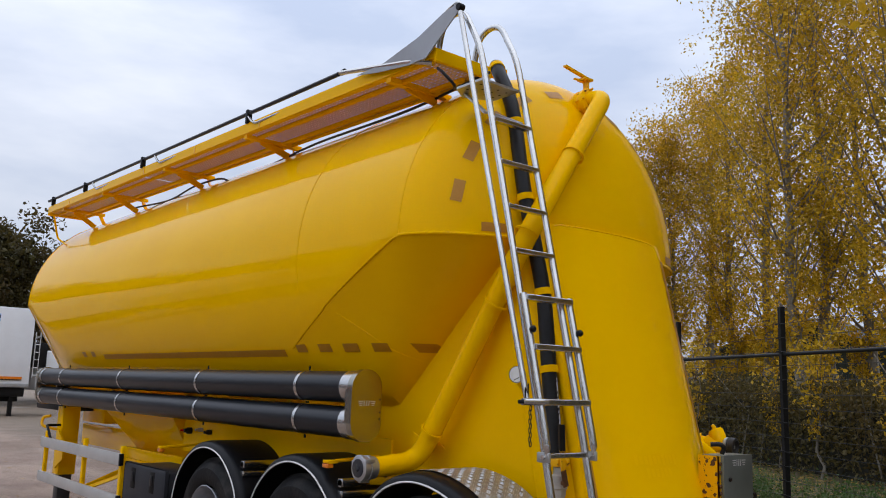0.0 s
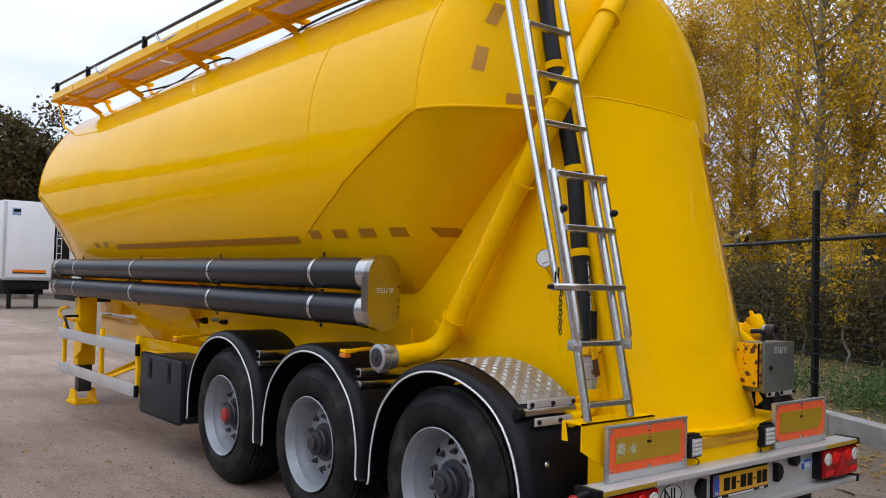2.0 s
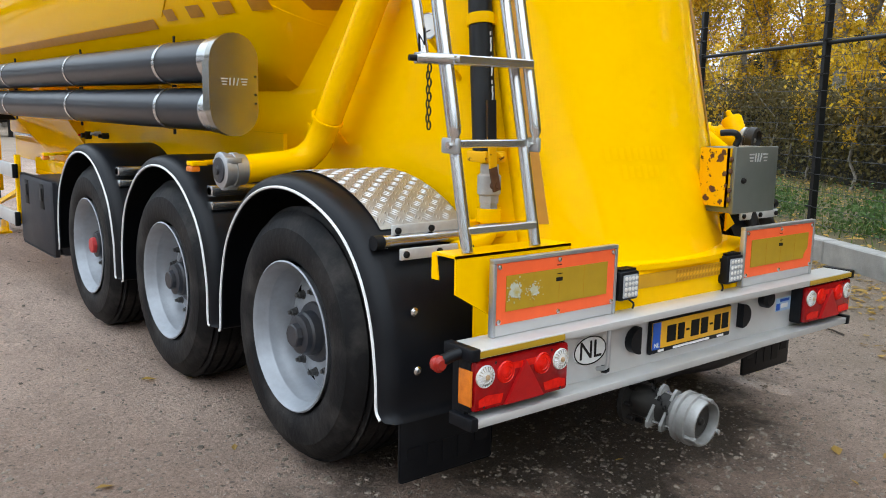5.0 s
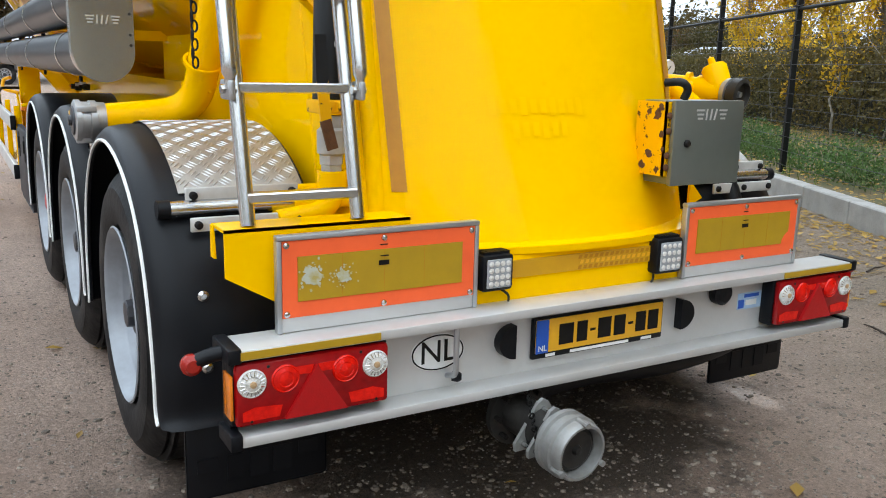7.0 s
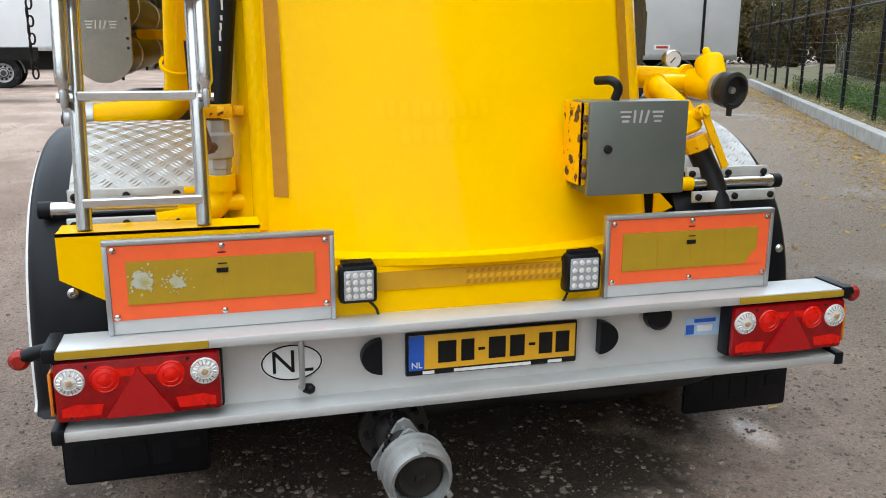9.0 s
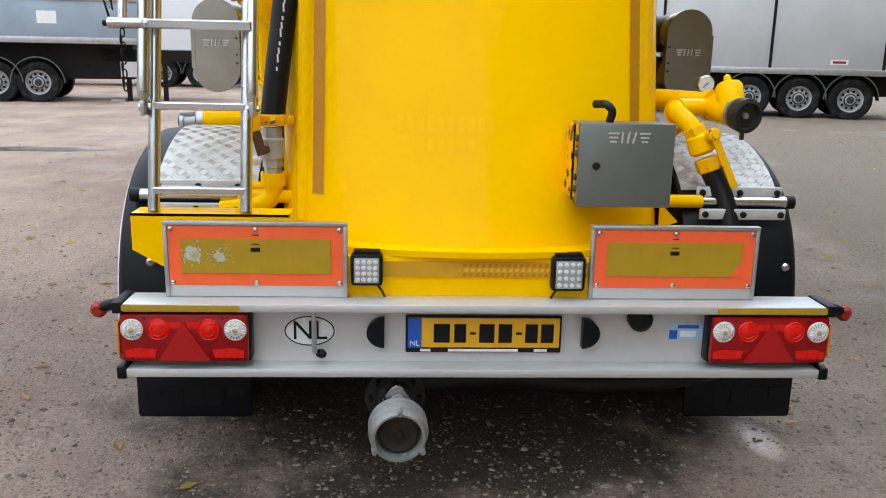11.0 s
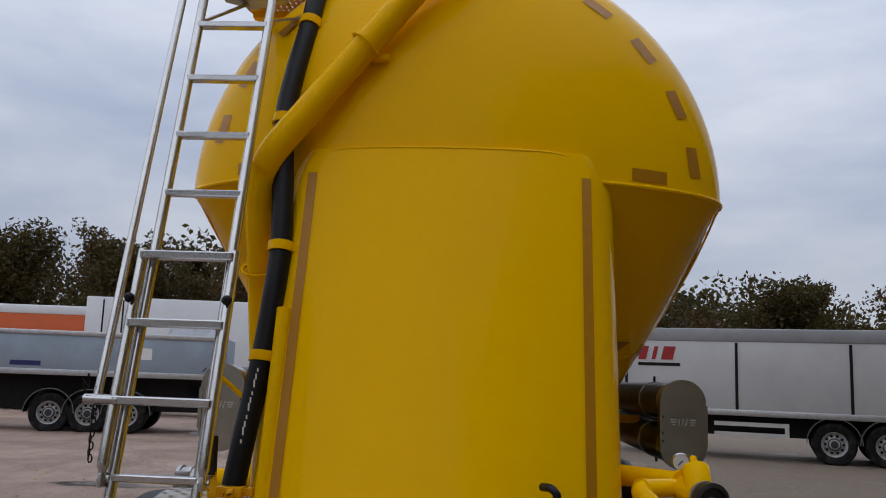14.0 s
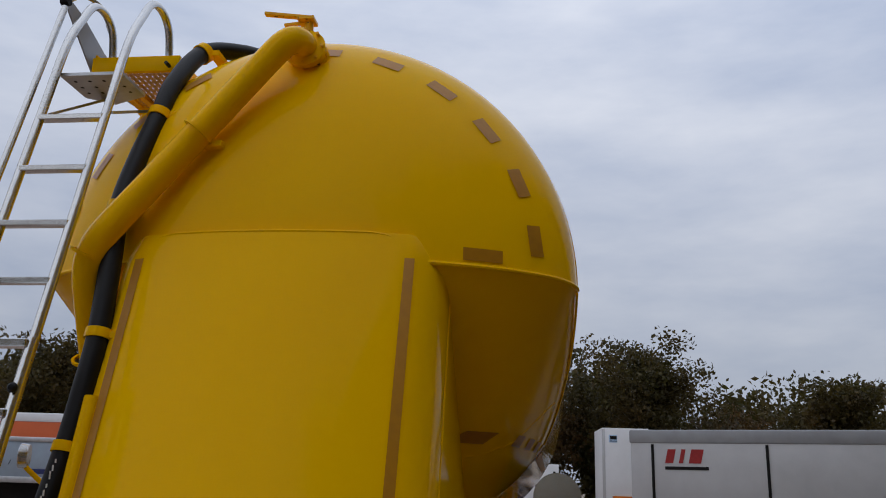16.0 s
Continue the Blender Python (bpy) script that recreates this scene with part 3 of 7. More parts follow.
NUT = material("oily_steel_nut", (0.10, 0.10, 0.10), 0.4, 0.6, (0.05, 0.045, 0.04), 30, 0.7)
GREY_HUB = material("dark_hub_paint", (0.025, 0.028, 0.037), 0.4, 0.1, (0.05, 0.045, 0.04), 14, 0.6, 0.1, 60)
RED_CAP = material("red_hub_plastic", (0.42, 0.03, 0.03), 0.45, 0.0, (0.3, 0.03, 0.03), 20, 0.5)
for yc in (0.94, 2.25, 3.56):
    for side in (-1, 1):
        make_wheel(yc, side, yc > 3 and side < 0)

# ---- fenders ----
STEEL_PLATE = material("bright_plate_steel", (0.62, 0.62, 0.60), 0.5, 0.45, (0.45, 0.44, 0.42), 12, 0.7, 0.05, 60)
def fender_profile(yc, rear):
    if rear:
        return [(1.593, 0.365), (1.578, 0.395), (1.56, 0.60), (1.48, 0.83), (1.32, 1.0), (1.14, 1.09), (0.95, 1.12), (0.76, 1.10), (0.58, 1.04), (0.44, 0.95), (0.335, 0.82), (0.27, 0.66), (0.24, 0.48), (0.236, 0.37), (0.212, 0.335)]
    return [(yc + a, b) for a, b in ((0.652, 0.365), (0.638, 0.395), (0.63, 0.60), (0.55, 0.83), (0.38, 1.0), (0.2, 1.09), (0, 1.12), (-0.2, 1.09), (-0.38, 1.0), (-0.55, 0.83), (-0.63, 0.60), (-0.638, 0.395), (-0.652, 0.365))]


def make_fender(yc, side, rear):
    prof = curve_points([V(0, a, b) for a, b in fender_profile(yc, rear)], 5)
    f = new("fender")
    f.location = V(side * 1.05, yc, 1.0) - place_of(trailer)
    f.parent = trailer
    tagged(f, "black plastic wheel arch with white edge line")
    cen = V(0, yc, 0.45)
    rows = []
    # section: inner edge, flat top, rolled outer lip, thickness beneath
    out = 0.03 if side < 0 else -0.035
    for x, dr in ((0.80, 0.0), (1.20 + out, 0.0), (1.245 + out, -0.008), (1.268 + out, -0.03), (1.272 + out, -0.06), (1.262 + out, -0.06), (1.255 + out, -0.03), (1.235 + out, -0.02), (0.80, -0.012)):
        rows.append([V(side * x, p.y, p.z) + (p - cen).normalized() * dr for p in prof])
    part("arch", grid_mesh(rows, close_u=True), PLASTIC, f, sharp=50)
    part("edge_line", tube([V(side * (1.274 + out), p.y, p.z) + (p - cen).normalized() * -0.052 for p in prof], 0.0055, 6), WHITE, f, "thin white edge line")
    return f, prof


def tread_plate(prof_pts, side, f):
    """Aluminium plate bent over the arch, with raised lozenges in alternating directions."""
    base = [[V(side * x, p.y, p.z + 0.008) for x in (0.81, 1.185)] for p in prof_pts]
    plate = part("tread_plate", grid_mesh(base), CHECKER, f, "scratched aluminium checker plate")
    lens = [0.0]
    for a, b in zip(prof_pts, prof_pts[1:]):
        lens.append(lens[-1] + (b - a).length)
    def at(s):
        for i in range(len(lens) - 1):
            if lens[i + 1] >= s:
                k = (s - lens[i]) / (lens[i + 1] - lens[i])
                a, b = prof_pts[i], prof_pts[i + 1]
                d = (b - a).normalized()
                return a.lerp(b, k), d, V(0, -d.z, d.y) * (1 if d.y > 0 else -1)
        return prof_pts[-1], V(0, 1, 0), V(0, 0, 1)
    bm = bmesh.new()
    s, row = 0.02, 0
    while s < lens[-1] - 0.02:
        for col in range(9):
            x = 0.83 + col * 0.042
            flip = 1 if (row + col) % 2 else -1
            p, d, nrm = at(s)
            nrm = nrm if nrm.z > -0.2 else -nrm
            for bar_i in (-1, 0, 1):
                c = V(side * x, p.y, p.z + 0.008) + d * (bar_i * 0.009)+ V(side * 0.009 * bar_i * flip * -1, 0, 0)
                u = (d * 0.7 + V(side * 0.7 * flip, 0, 0)) * 0.017
                w = (d * 0.7 - V(side * 0.7 * flip, 0, 0)) * 0.0035
                q = [bm.verts.new(c + e) for e in (u, w, -u, -w)]
                top = bm.verts.new(c + nrm * 0.003)
                for i in range(4):
                    bm.faces.new((q[i], q[(i + 1) % 4], top))
        s += 0.040
        row += 1
    bmesh.ops.recalc_face_normals(bm, faces=bm.faces[:])
    ob = part("tread_relief", bm, STEEL_DULL, plate)
    ob["kind"] = "stuff"


for side in (-1, 1):
    for yc in (0.94, 2.25, 3.56):
        f, prof = make_fender(yc, side, yc < 1)
        if yc < 1:
            tread_plate([p for p in prof if 0.42 < p.y < 1.22 and p.z > 0.9], side, f)
            for z, h in ((0.928, 0.022), (0.855, 0.02)):
                yb = 0.375 if z > 0.9 else 0.325
                part("clamp_strip", box(side * 1.015 - 0.165, side * 1.015 + 0.165, yb, yb + 0.012, z + 0.01, z + 2 * h + 0.01, 0.004), STEEL_PLATE, f, "bright steel clamp strip with bolts")
                for bx in (-0.16, 0.0, 0.16):
                    part("bolt", lathe([(0, 0.012), (0.008, 0.012), (0.012, 0.006)], (side * 1.015 + bx * 0.9, yb, z + h + 0.01), (0, -1, 0), 10, True), BLACK, f)
            part("support_tube", rod((side * 0.62, 0.375, 0.925), (side * 1.235 - (side > 0) * 0.035, 0.375, 0.925), 0.023), STEEL, f)
            part("tube_cap", rod((side * 1.225 - (side > 0) * 0.03, 0.375, 0.925), (side * 1.26 - (side > 0) * 0.035, 0.375, 0.925), 0.026), PLASTIC, f, "black rubber end cap")
            part("support_arm", rod((side * 0.6, 0.375, 0.925), (side * 0.87, 0.375, 0.925), 0.025), YELLOW, f)
            for bz in (0.70, 0.50):
                part("bolt", lathe([(0, 0.016), (0.006, 0.016), (0.012, 0.008)], (side * 1.17, 0.262 if bz > 0.6 else 0.24, bz), (0, -1, 0), 12, True), STEEL, f)
        else:
            for z, h in ((0.955, 0.025), (0.89, 0.02)):
                yb = yc - 0.52
                part("clamp_strip", box(side * 1.08 - 0.16, side * 1.08 + 0.16, yb, yb + 0.06, z, z + 2 * h, 0.006), STEEL, f)
            part("support_tube", rod((side * 0.6, yc - 0.49, 0.975), (side * 1.24, yc - 0.49, 0.975), 0.024), STEEL, f)
    part("mud_flap", box(side * 1.03 - 0.21, side * 1.03 + 0.21, 0.235, 0.25, 0.108, 0.36, 0.012), PLASTIC, trailer, "black rubber mud flap")
    # embossed maker's mark on the flap, as plain raised strokes
    for i, (dx, ww) in enumerate(((-0.15, 0.06), (-0.07, 0.05), (0.0, 0.055), (0.07, 0.055), (0.15, 0.06))):
        part("raised_mark", box(side * 1.03 + dx - ww / 2, side * 1.03 + dx + ww / 2, 0.2325, 0.2352, 0.15 if 0 < i < 4 else 0.19, 0.23), PLASTIC, trailer)

# ---- rear bumper ----
MARKER_RED = material("marker_lamp_red", (0.32, 0.02, 0.012), 0.25, 0.0, (0.22, 0.01, 0.008), 40, 0.7, 0.05, 100, spec=0.3)
bumper = new("rear_bumper")
bumper.location = V(0, 0, 0.52) - place_of(trailer)
bumper.parent = trailer
tagged(bumper, "aluminium rear underrun bumper with black end caps")
part("beam", joined(box(-1.17, 1.17, -0.08, 0.055, 0.618, 0.646, 0.004), box(-1.17, 1.17, 0.0, 0.02, 0.42, 0.62), box(-1.17, 1.17, -0.08, 0.02, 0.392, 0.421, 0.004)), BUMPER_AL := material("bumper_aluminium", (0.60, 0.595, 0.58), 0.40, 0.45, (0.49, 0.485, 0.47), 3, 0.7, 0.04, 60), bumper, "pale grey aluminium beam")
for side in (-1, 1):
    part("end_cap", joined(box(side * 1.185 - 0.018, side * 1.185 + 0.018, -0.084, 0.06, 0.612, 0.652, 0.006), box(side * 1.185 - 0.016, side * 1.185 + 0.016, -0.084, 0.03, 0.386, 0.43, 0.006), box(side * 1.18 - 0.006, side * 1.18 + 0.012, -0.03, 0.03, 0.42, 0.62)), PLASTIC, bumper, "black plastic end cap")
    part("reflective_tape", box(side * 0.985 - 0.19, side * 0.985 + 0.19, -0.0832, -0.0805, 0.622, 0.642), BOARD_YEL, bumper)
    # outline marker lamp on a rubber arm
    part("marker_arm", tube(curve_points([(side * 1.19, -0.02, 0.63), (side * 1.225, -0.01, 0.622), (side * 1.26, -0.005, 0.61)]), 0.019), PLASTIC, bumper)
    part("marker_lamp", lathe([(0, 0.022), (0.01, 0.027), (0.026, 0.027), (0.038, 0.016)], (side * 1.27, 0.015, 0.603), (0, -1, 0), 18, True), MARKER_RED, bumper, "red marker lamp")

# tail lamps
def make_tail_lamp(x0, x1, outer):
    lamp = new("tail_lamp")
    xc = (x0 + x1) / 2
    lamp.location = V(xc, -0.05, 0.53) - place_of(bumper)
    lamp.parent = bumper
    tagged(lamp, "red tail lamp cluster with triangle reflector and clear round lenses")
    z0, z1 = 0.445, 0.61
    part("housing", box(x0, x1, -0.055, 0.0, z0 - 0.006, z1 + 0.006, 0.01), PLASTIC, lamp)
    part("lens", box(x0 + 0.006, x1 - 0.006, -0.078, -0.05, z0, z1, 0.012), RED_DARK, lamp, "dark red lens")
    w = x1 - x0
    for fx, rr, mt in ((0.11, 0.037, CLEAR), (0.31, 0.037, RED), (0.69, 0.037, RED), (0.89, 0.037, CLEAR)):
        c = (x0 + fx * w, -0.074, z1 - 0.052)
        rl = part("round_lens", lathe([(0, rr), (0.006, rr), (0.010, rr * 0.92), (0.008, rr * 0.86), (0.013, rr * 0.55), (0.011, rr * 0.5), (0.015, rr * 0.2), (0.016, 0.0)], c, (0, -1, 0), 28), mt, lamp)
        if mt is CLEAR:
            for q in range(18):
                a = 2 * math.pi * q / 18
                part("lens_rib", rod((c[0] + rr * 0.55 * math.cos(a), c[1] - 0.0125, c[2] + rr * 0.55 * math.sin(a)), (c[0] + rr * 0.88 * math.cos(a), c[1] - 0.0095, c[2] + rr * 0.88 * math.sin(a)), 0.0012, 4), STEEL, rl)
            part("bulb", lathe([(0.0, 0.009), (0.004, 0.008), (0.006, 0.0)], (c[0], c[1] - 0.0145, c[2]), (0, -1, 0), 12), LED_AMBER, rl)
    part("triangle_reflector", prism([(xc - 0.085, z0 + 0.008), (xc + 0.085, z0 + 0.008), (xc, z1 - 0.025)], 1, -0.089, -0.075), TRI_RED, lamp, "bright red triangle reflector")
    for sx in (-1, 1):
        tri = [(xc + sx * 0.192, z0 + 0.016), (xc + sx * 0.192, z0 + 0.04), (xc + sx * 0.16, z0 + 0.05), (xc + sx * 0.09, z0 + 0.045), (xc + sx * 0.098, z0 + 0.016)]
        part("lower_lens", prism(tri, 1, -0.0795, -0.075), RED, lamp, "bright red faceted lower lens")
        part("upper_band", prism([(xc + sx * 0.012, z1 - 0.048), (xc + sx * 0.055, z1 - 0.048), (xc + sx * 0.055, z1 - 0.026), (xc + sx * 0.006, z1 - 0.026)], 1, -0.0795, -0.075), RED, lamp)
        part("screw", lathe([(0, 0.0045), (0.002, 0.004), (0.0022, 0)], (xc + sx * 0.17, -0.078, z0 + 0.014), (0, -1, 0), 8), BLACK, lamp)
        part("screw", lathe([(0, 0.0045), (0.002, 0.004), (0.0022, 0)], (xc + sx * 0.125, -0.078, z1 - 0.014), (0, -1, 0), 8), BLACK, lamp)
    part("side_lens", box(outer - 0.004, outer + 0.004, -0.07, -0.01, z0 + 0.02, z1 - 0.03, 0.002), AMBER, lamp, "amber side lens")


LED_AMBER = material("bulb_tint", (0.45, 0.30, 0.16), 0.3, 0.0, (0.3, 0.2, 0.1), 30, 0.5)
TRI_RED = material("triangle_reflector_red", (0.40, 0.003, 0.005), 0.35, 0.0, (0.33, 0.005, 0.006), 60, 0.6, 0.15, 300)
make_tail_lamp(-1.19, -0.762, -1.192)
make_tail_lamp(0.778, 1.195, 1.197)

# number plate with its holder; the characters are plain bars
plate = new("number_plate")
plate.location = V(0.017, -0.01, 0.53) - place_of(bumper)
plate.parent = bumper
tagged(plate, "yellow number plate in a black holder")
part("holder", box(-0.25, 0.284, -0.016, 0.0, 0.458, 0.59, 0.005), PLASTIC, plate)
part("plate_face", box(-0.242, 0.276, -0.021, -0.015, 0.478, 0.584, 0.003), PLATE_YEL, plate)
part("blue_band", box(-0.2425, -0.197, -0.0235, -0.0205, 0.4785, 0.5835), BLUE, plate)
for x0, x1 in ((-0.155, -0.10), (-0.085, -0.045), (0.0, 0.052), (0.066, 0.112), (0.158, 0.20), (0.212, 0.255)):
    part("character_bar", box(x0, x1, -0.0235, -0.0205, 0.497, 0.563, 0.0), BLACK, plate)
for x0, x1 in ((-0.032, -0.012), (0.126, 0.146)):
    part("character_bar", box(x0, x1, -0.0235, -0.0205, 0.526, 0.534), BLACK, plate)
for x0, x1 in ((-0.2, -0.165), (-0.105, 0.135), (0.19, 0.235)):
    part("lettering_bar", box(x0, x1, -0.018, -0.0155, 0.463, 0.472), WHITE, plate)

# country oval with letters, bracket hook, rubber stops, sticker
oval = part("country_sticker", lathe([(0, 0.088), (0.002, 0.088), (0.0021, 0.0)], (-0.575, 0.0, 0.53), (0, -1, 0), 40), WHITE, bumper, "white oval country sticker")
for v in oval.data.vertices:
    v.co.z = (v.co.z - (0.53 - 0.52)) * 0.62 + (0.53 - 0.52)
rim_pts = [V(-0.575 + 0.083 * math.cos(a), -0.0035, 0.53 + 0.051 * math.sin(a)) for a in (2 * math.pi * k / 48 for k in range(49))]
part("sticker_edge", tube(rim_pts, 0.0022, 5), BLACK, bumper)


def letters(text, at, size, mat, parent, name="lettering", turn=(90, 0, 0)):
    cu = bpy.data.curves.new(name, "FONT")
    cu.body, cu.size, cu.extrude = text, size, 0.0012
    cu.align_x, cu.align_y = "CENTER", "CENTER"
    ob = bpy.data.objects.new(name, cu)
    scene.collection.objects.link(ob)
    me = bpy.data.meshes.new_from_object(ob.evaluated_get(bpy.context.evaluated_depsgraph_get()))
    bpy.data.objects.remove(ob)
    me.transform(pose(*at, *turn))
    me.transform(Matrix.Translation(-place_of(parent)))
    me.materials.clear()
    me.materials.append(mat)
    o2 = new(name, me)
    o2.parent = parent
    return o2


letters("NL", (-0.2195, -0.0245, 0.494), 0.026, WHITE, plate)
letters("NL", (-0.575, -0.004, 0.53), 0.095, BLACK, bumper)
part("hook", tube(bent([(-0.553, -0.068, 0.62), (-0.553, -0.068, 0.478), (-0.553, -0.02, 0.462)], 0.02), 0.0085, 10), STEEL_DULL, bumper, "bent steel hook rod")
part("hook_knob", lathe([(0, 0.0), (0.002, 0.014), (0.02, 0.016), (0.03, 0.01), (0.031, 0)], (-0.545, -0.03, 0.462), (0.8, -0.6, 0), 14), PLASTIC, bumper)


def rubber_stop(x, z, flip):
    pts = []
    for i in range(13):
        a = radians(-90 + 180 * i / 12)
        pts.append((x + flip * -0.03 + flip * 0.06 * math.cos(a), z + 0.052 * math.sin(a)))
    return prism(pts, 1, -0.032, 0.0)


part("rubber_stop", rubber_stop(-0.352, 0.531, -1), PLASTIC, bumper, "black rubber buffer")
part("rubber_stop", rubber_stop(0.384, 0.531, 1), PLASTIC, bumper)
part("round_plug", lathe([(0, 0.042), (0.03, 0.042), (0.04, 0.03), (0.042, 0)], (0.552, 0.0, 0.582), (0, -1, 0), 20), PLASTIC, bumper, "round black socket cover")
stick = part("maker_sticker", box(0.66, 0.795, -0.0025, 0.0, 0.502, 0.562), STICKER, bumper, "pale blue maker sticker")
part("sticker_bar", box(0.69, 0.765, -0.0045, -0.0026, 0.545, 0.557), BLUE, stick)
part("sticker_bar", box(0.70, 0.755, -0.0045, -0.0026, 0.515, 0.535), WHITE, stick)
part("sticker_bar", box(0.662, 0.69, -0.0045, -0.0026, 0.507, 0.538), BLUE, stick)

# ---- marker boards ----
def make_board(x0, x1, damaged):
    b = board = new("marker_board")
    b.location = V((x0 + x1) / 2, 0.0, 0.646) - place_of(trailer)
    b.parent = trailer
    tagged(b, "orange and yellow rear marker board in a metal frame")
    z0, z1 = 0.647, 0.902
    part("back_plate", box(x0, x1, 0.006, 0.022, z0, z1, 0.003), BUMPER_AL, b, "pale aluminium backing")
    part("frame_rail", box(x0 - 0.004, x1 + 0.004, -0.002, 0.024, z1 - 0.012, z1 + 0.002, 0.003), STEEL_DULL, b)
    part("frame_rail", box(x0 - 0.004, x0 + 0.010, -0.001, 0.023, z0, z1 - 0.012, 0.003), STEEL_DULL, b)
    part("frame_rail", box(x1 - 0.010, x1 + 0.004, -0.001, 0.023, z0, z1 - 0.012, 0.003), STEEL_DULL, b)
    part("orange_border", box(x0 + 0.011, x1 - 0.011, 0.002, 0.0055, z0 + 0.04, z1 - 0.013), ORANGE, b, "fluorescent orange border")
    part("yellow_field", box(x0 + 0.052, x1 - 0.052, -0.001, 0.0015, z0 + 0.082, z1 - 0.055), BOARD_YEL, b, "yellow reflective field")
    xc = (x0 + x1) / 2
    for bx in (x0 + 0.022, xc, x1 - 0.022):
        for bz in (z1 - 0.024, z0 + 0.05):
            part("rivet", lathe([(0, 0.009), (0.004, 0.008), (0.007, 0.003), (0.0072, 0)], (bx, 0.002, bz), (0, -1, 0), 10), STEEL, b)
    # small printed mark
    part("print_mark", box(xc - 0.017, xc + 0.014, -0.0026, -0.0011, z1 - 0.098, z1 - 0.085), BLACK, b)
    part("print_mark", box(xc - 0.012, xc + 0.012, -0.0026, -0.0011, z1 - 0.074, z1 - 0.071), BLACK, b)
    part("print_mark", box(xc - 0.012, xc + 0.01, 0.0005, 0.0019, z1 - 0.044, z1 - 0.041), BLACK, b)
    for k in (1, 2, 3):
        part("field_joint", box(x0 + 0.052 + k * (x1 - x0 - 0.104) / 4 - 0.0006, x0 + 0.052 + k * (x1 - x0 - 0.104) / 4 + 0.0006, -0.0014, -0.0009, z0 + 0.083, z1 - 0.056), TAPE, b)
    if damaged:
        rng = random.Random(4)
        for cx, cz, r0 in ((x0 + 0.088, z1 - 0.108, 0.032), (x0 + 0.178, z1 - 0.118, 0.023)):
            flecks = []
            for k in range(110):
                d, a = abs(rng.gauss(0, 0.55)) * r0 * 1.3, rng.uniform(0, 6.283)
                px, pz = cx + 1.15 * d * math.cos(a), cz + d * math.sin(a) * (1.5 if math.sin(a) > 0 and k % 3 == 0 else 0.8)
                q = rng.uniform(0.12, 0.34) * r0 * (1.0 if d < r0 * 0.7 else 0.45)
                if pz > z1 - 0.062 or px < x0 + 0.054:
                    continue
                pts = [(px + q * rng.uniform(0.6, 1.2) * math.cos(c), pz + q * rng.uniform(0.6, 1.2) * math.sin(c)) for c in (2 * math.pi * i / 7 for i in range(7))]
                flecks.append(prism(pts, 1, -0.0024 - 0.000004 * k, -0.0012))
            ob = part("worn_patch", joined(*flecks), WHITE_DIRTY, board, "pale worn patch in the film")
            ob["kind"] = "stuff"
    else:
        pts = [(x1 - 0.052 + dx, z0 + 0.082 + dz) for dx, dz in ((0.0, 0.0), (0.0, 0.045), (-0.016, 0.034), (-0.03, 0.018), (-0.034, 0.0))]
        part("worn_patch", prism(pts, 1, -0.0022, -0.0012), ORANGE, b)
    return b


make_board(-1.045, -0.45, True)
make_board(0.376, 0.944, False)

# yellow step bracket behind the left board, carrying the ladder feet
part("step_bracket", joined(prism([(-1.165, 0.918), (-0.643, 0.918), (-0.643, 0.73), (-1.0, 0.70), (-1.165, 0.795)], 1, 0.05, 0.058), box(-1.165, -0.643, 0.05, 0.17, 0.910, 0.918), prism([(0.135, 0.83), (0.17, 0.83), (0.17, 0.915), (0.15, 0.915)], 0, -1.169, -1.163)), YELLOW, trailer, "bent yellow steel step bracket")

# ---- work lights ----
def work_light(x0, x1, z0, z1, turn):
    w = new("work_light")
    w.location = V((x0 + x1) / 2, 0.0, z0) - place_of(trailer)
    w.parent = trailer
    tagged(w, "square black LED work light")
    part("housing", box(x0, x1, -0.012, 0.045, z0, z1, 0.012), PLASTIC, w)
    part("glass", box(x0 + 0.012, x1 - 0.012, -0.017, -0.010, z0 + 0.012, z1 - 0.012, 0.004), LED_GLASS, w, "clear lens over sixteen diodes")
    for i in range(4):
        for j in range(4):
            cx, cz = x0 + 0.025 + i * (x1 - x0 - 0.05) / 3, z0 + 0.025 + j * (z1 - z0 - 0.05) / 3
            part("diode_cup", lathe([(0, 0.0085), (0.003, 0.008), (0.0045, 0.004), (0.005, 0)], (cx, -0.016, cz), (0, -1, 0), 10), CLEAR, w)
    for k in range(6):
        part("cooling_fin", box(x0 + 0.01, x1 - 0.01, 0.0 + k * 0.008, 0.003 + k * 0.008, z1 - 0.002, z1 + 0.008), PLASTIC, w)
    part("cable", tube(curve_points([((x0 + x1) / 2 + 0.03 * turn, 0.03, z0), ((x0 + x1) / 2 + 0.05 * turn, 0.01, z0 - 0.02), ((x0 + x1) / 2 + 0.06 * turn, 0.02, z0 - 0.045)]), 0.004, 6), HOSE, w)


LED_GLASS = material("led_glass", (0.42, 0.44, 0.46), 0.12, 0.3, (0.3, 0.32, 0.34), 50, 0.6, 0.1, 200, coat=0.5)
work_light(-0.436, -0.328, 0.69, 0.80, 1)
work_light(0.242, 0.357, 0.675, 0.795, -1)

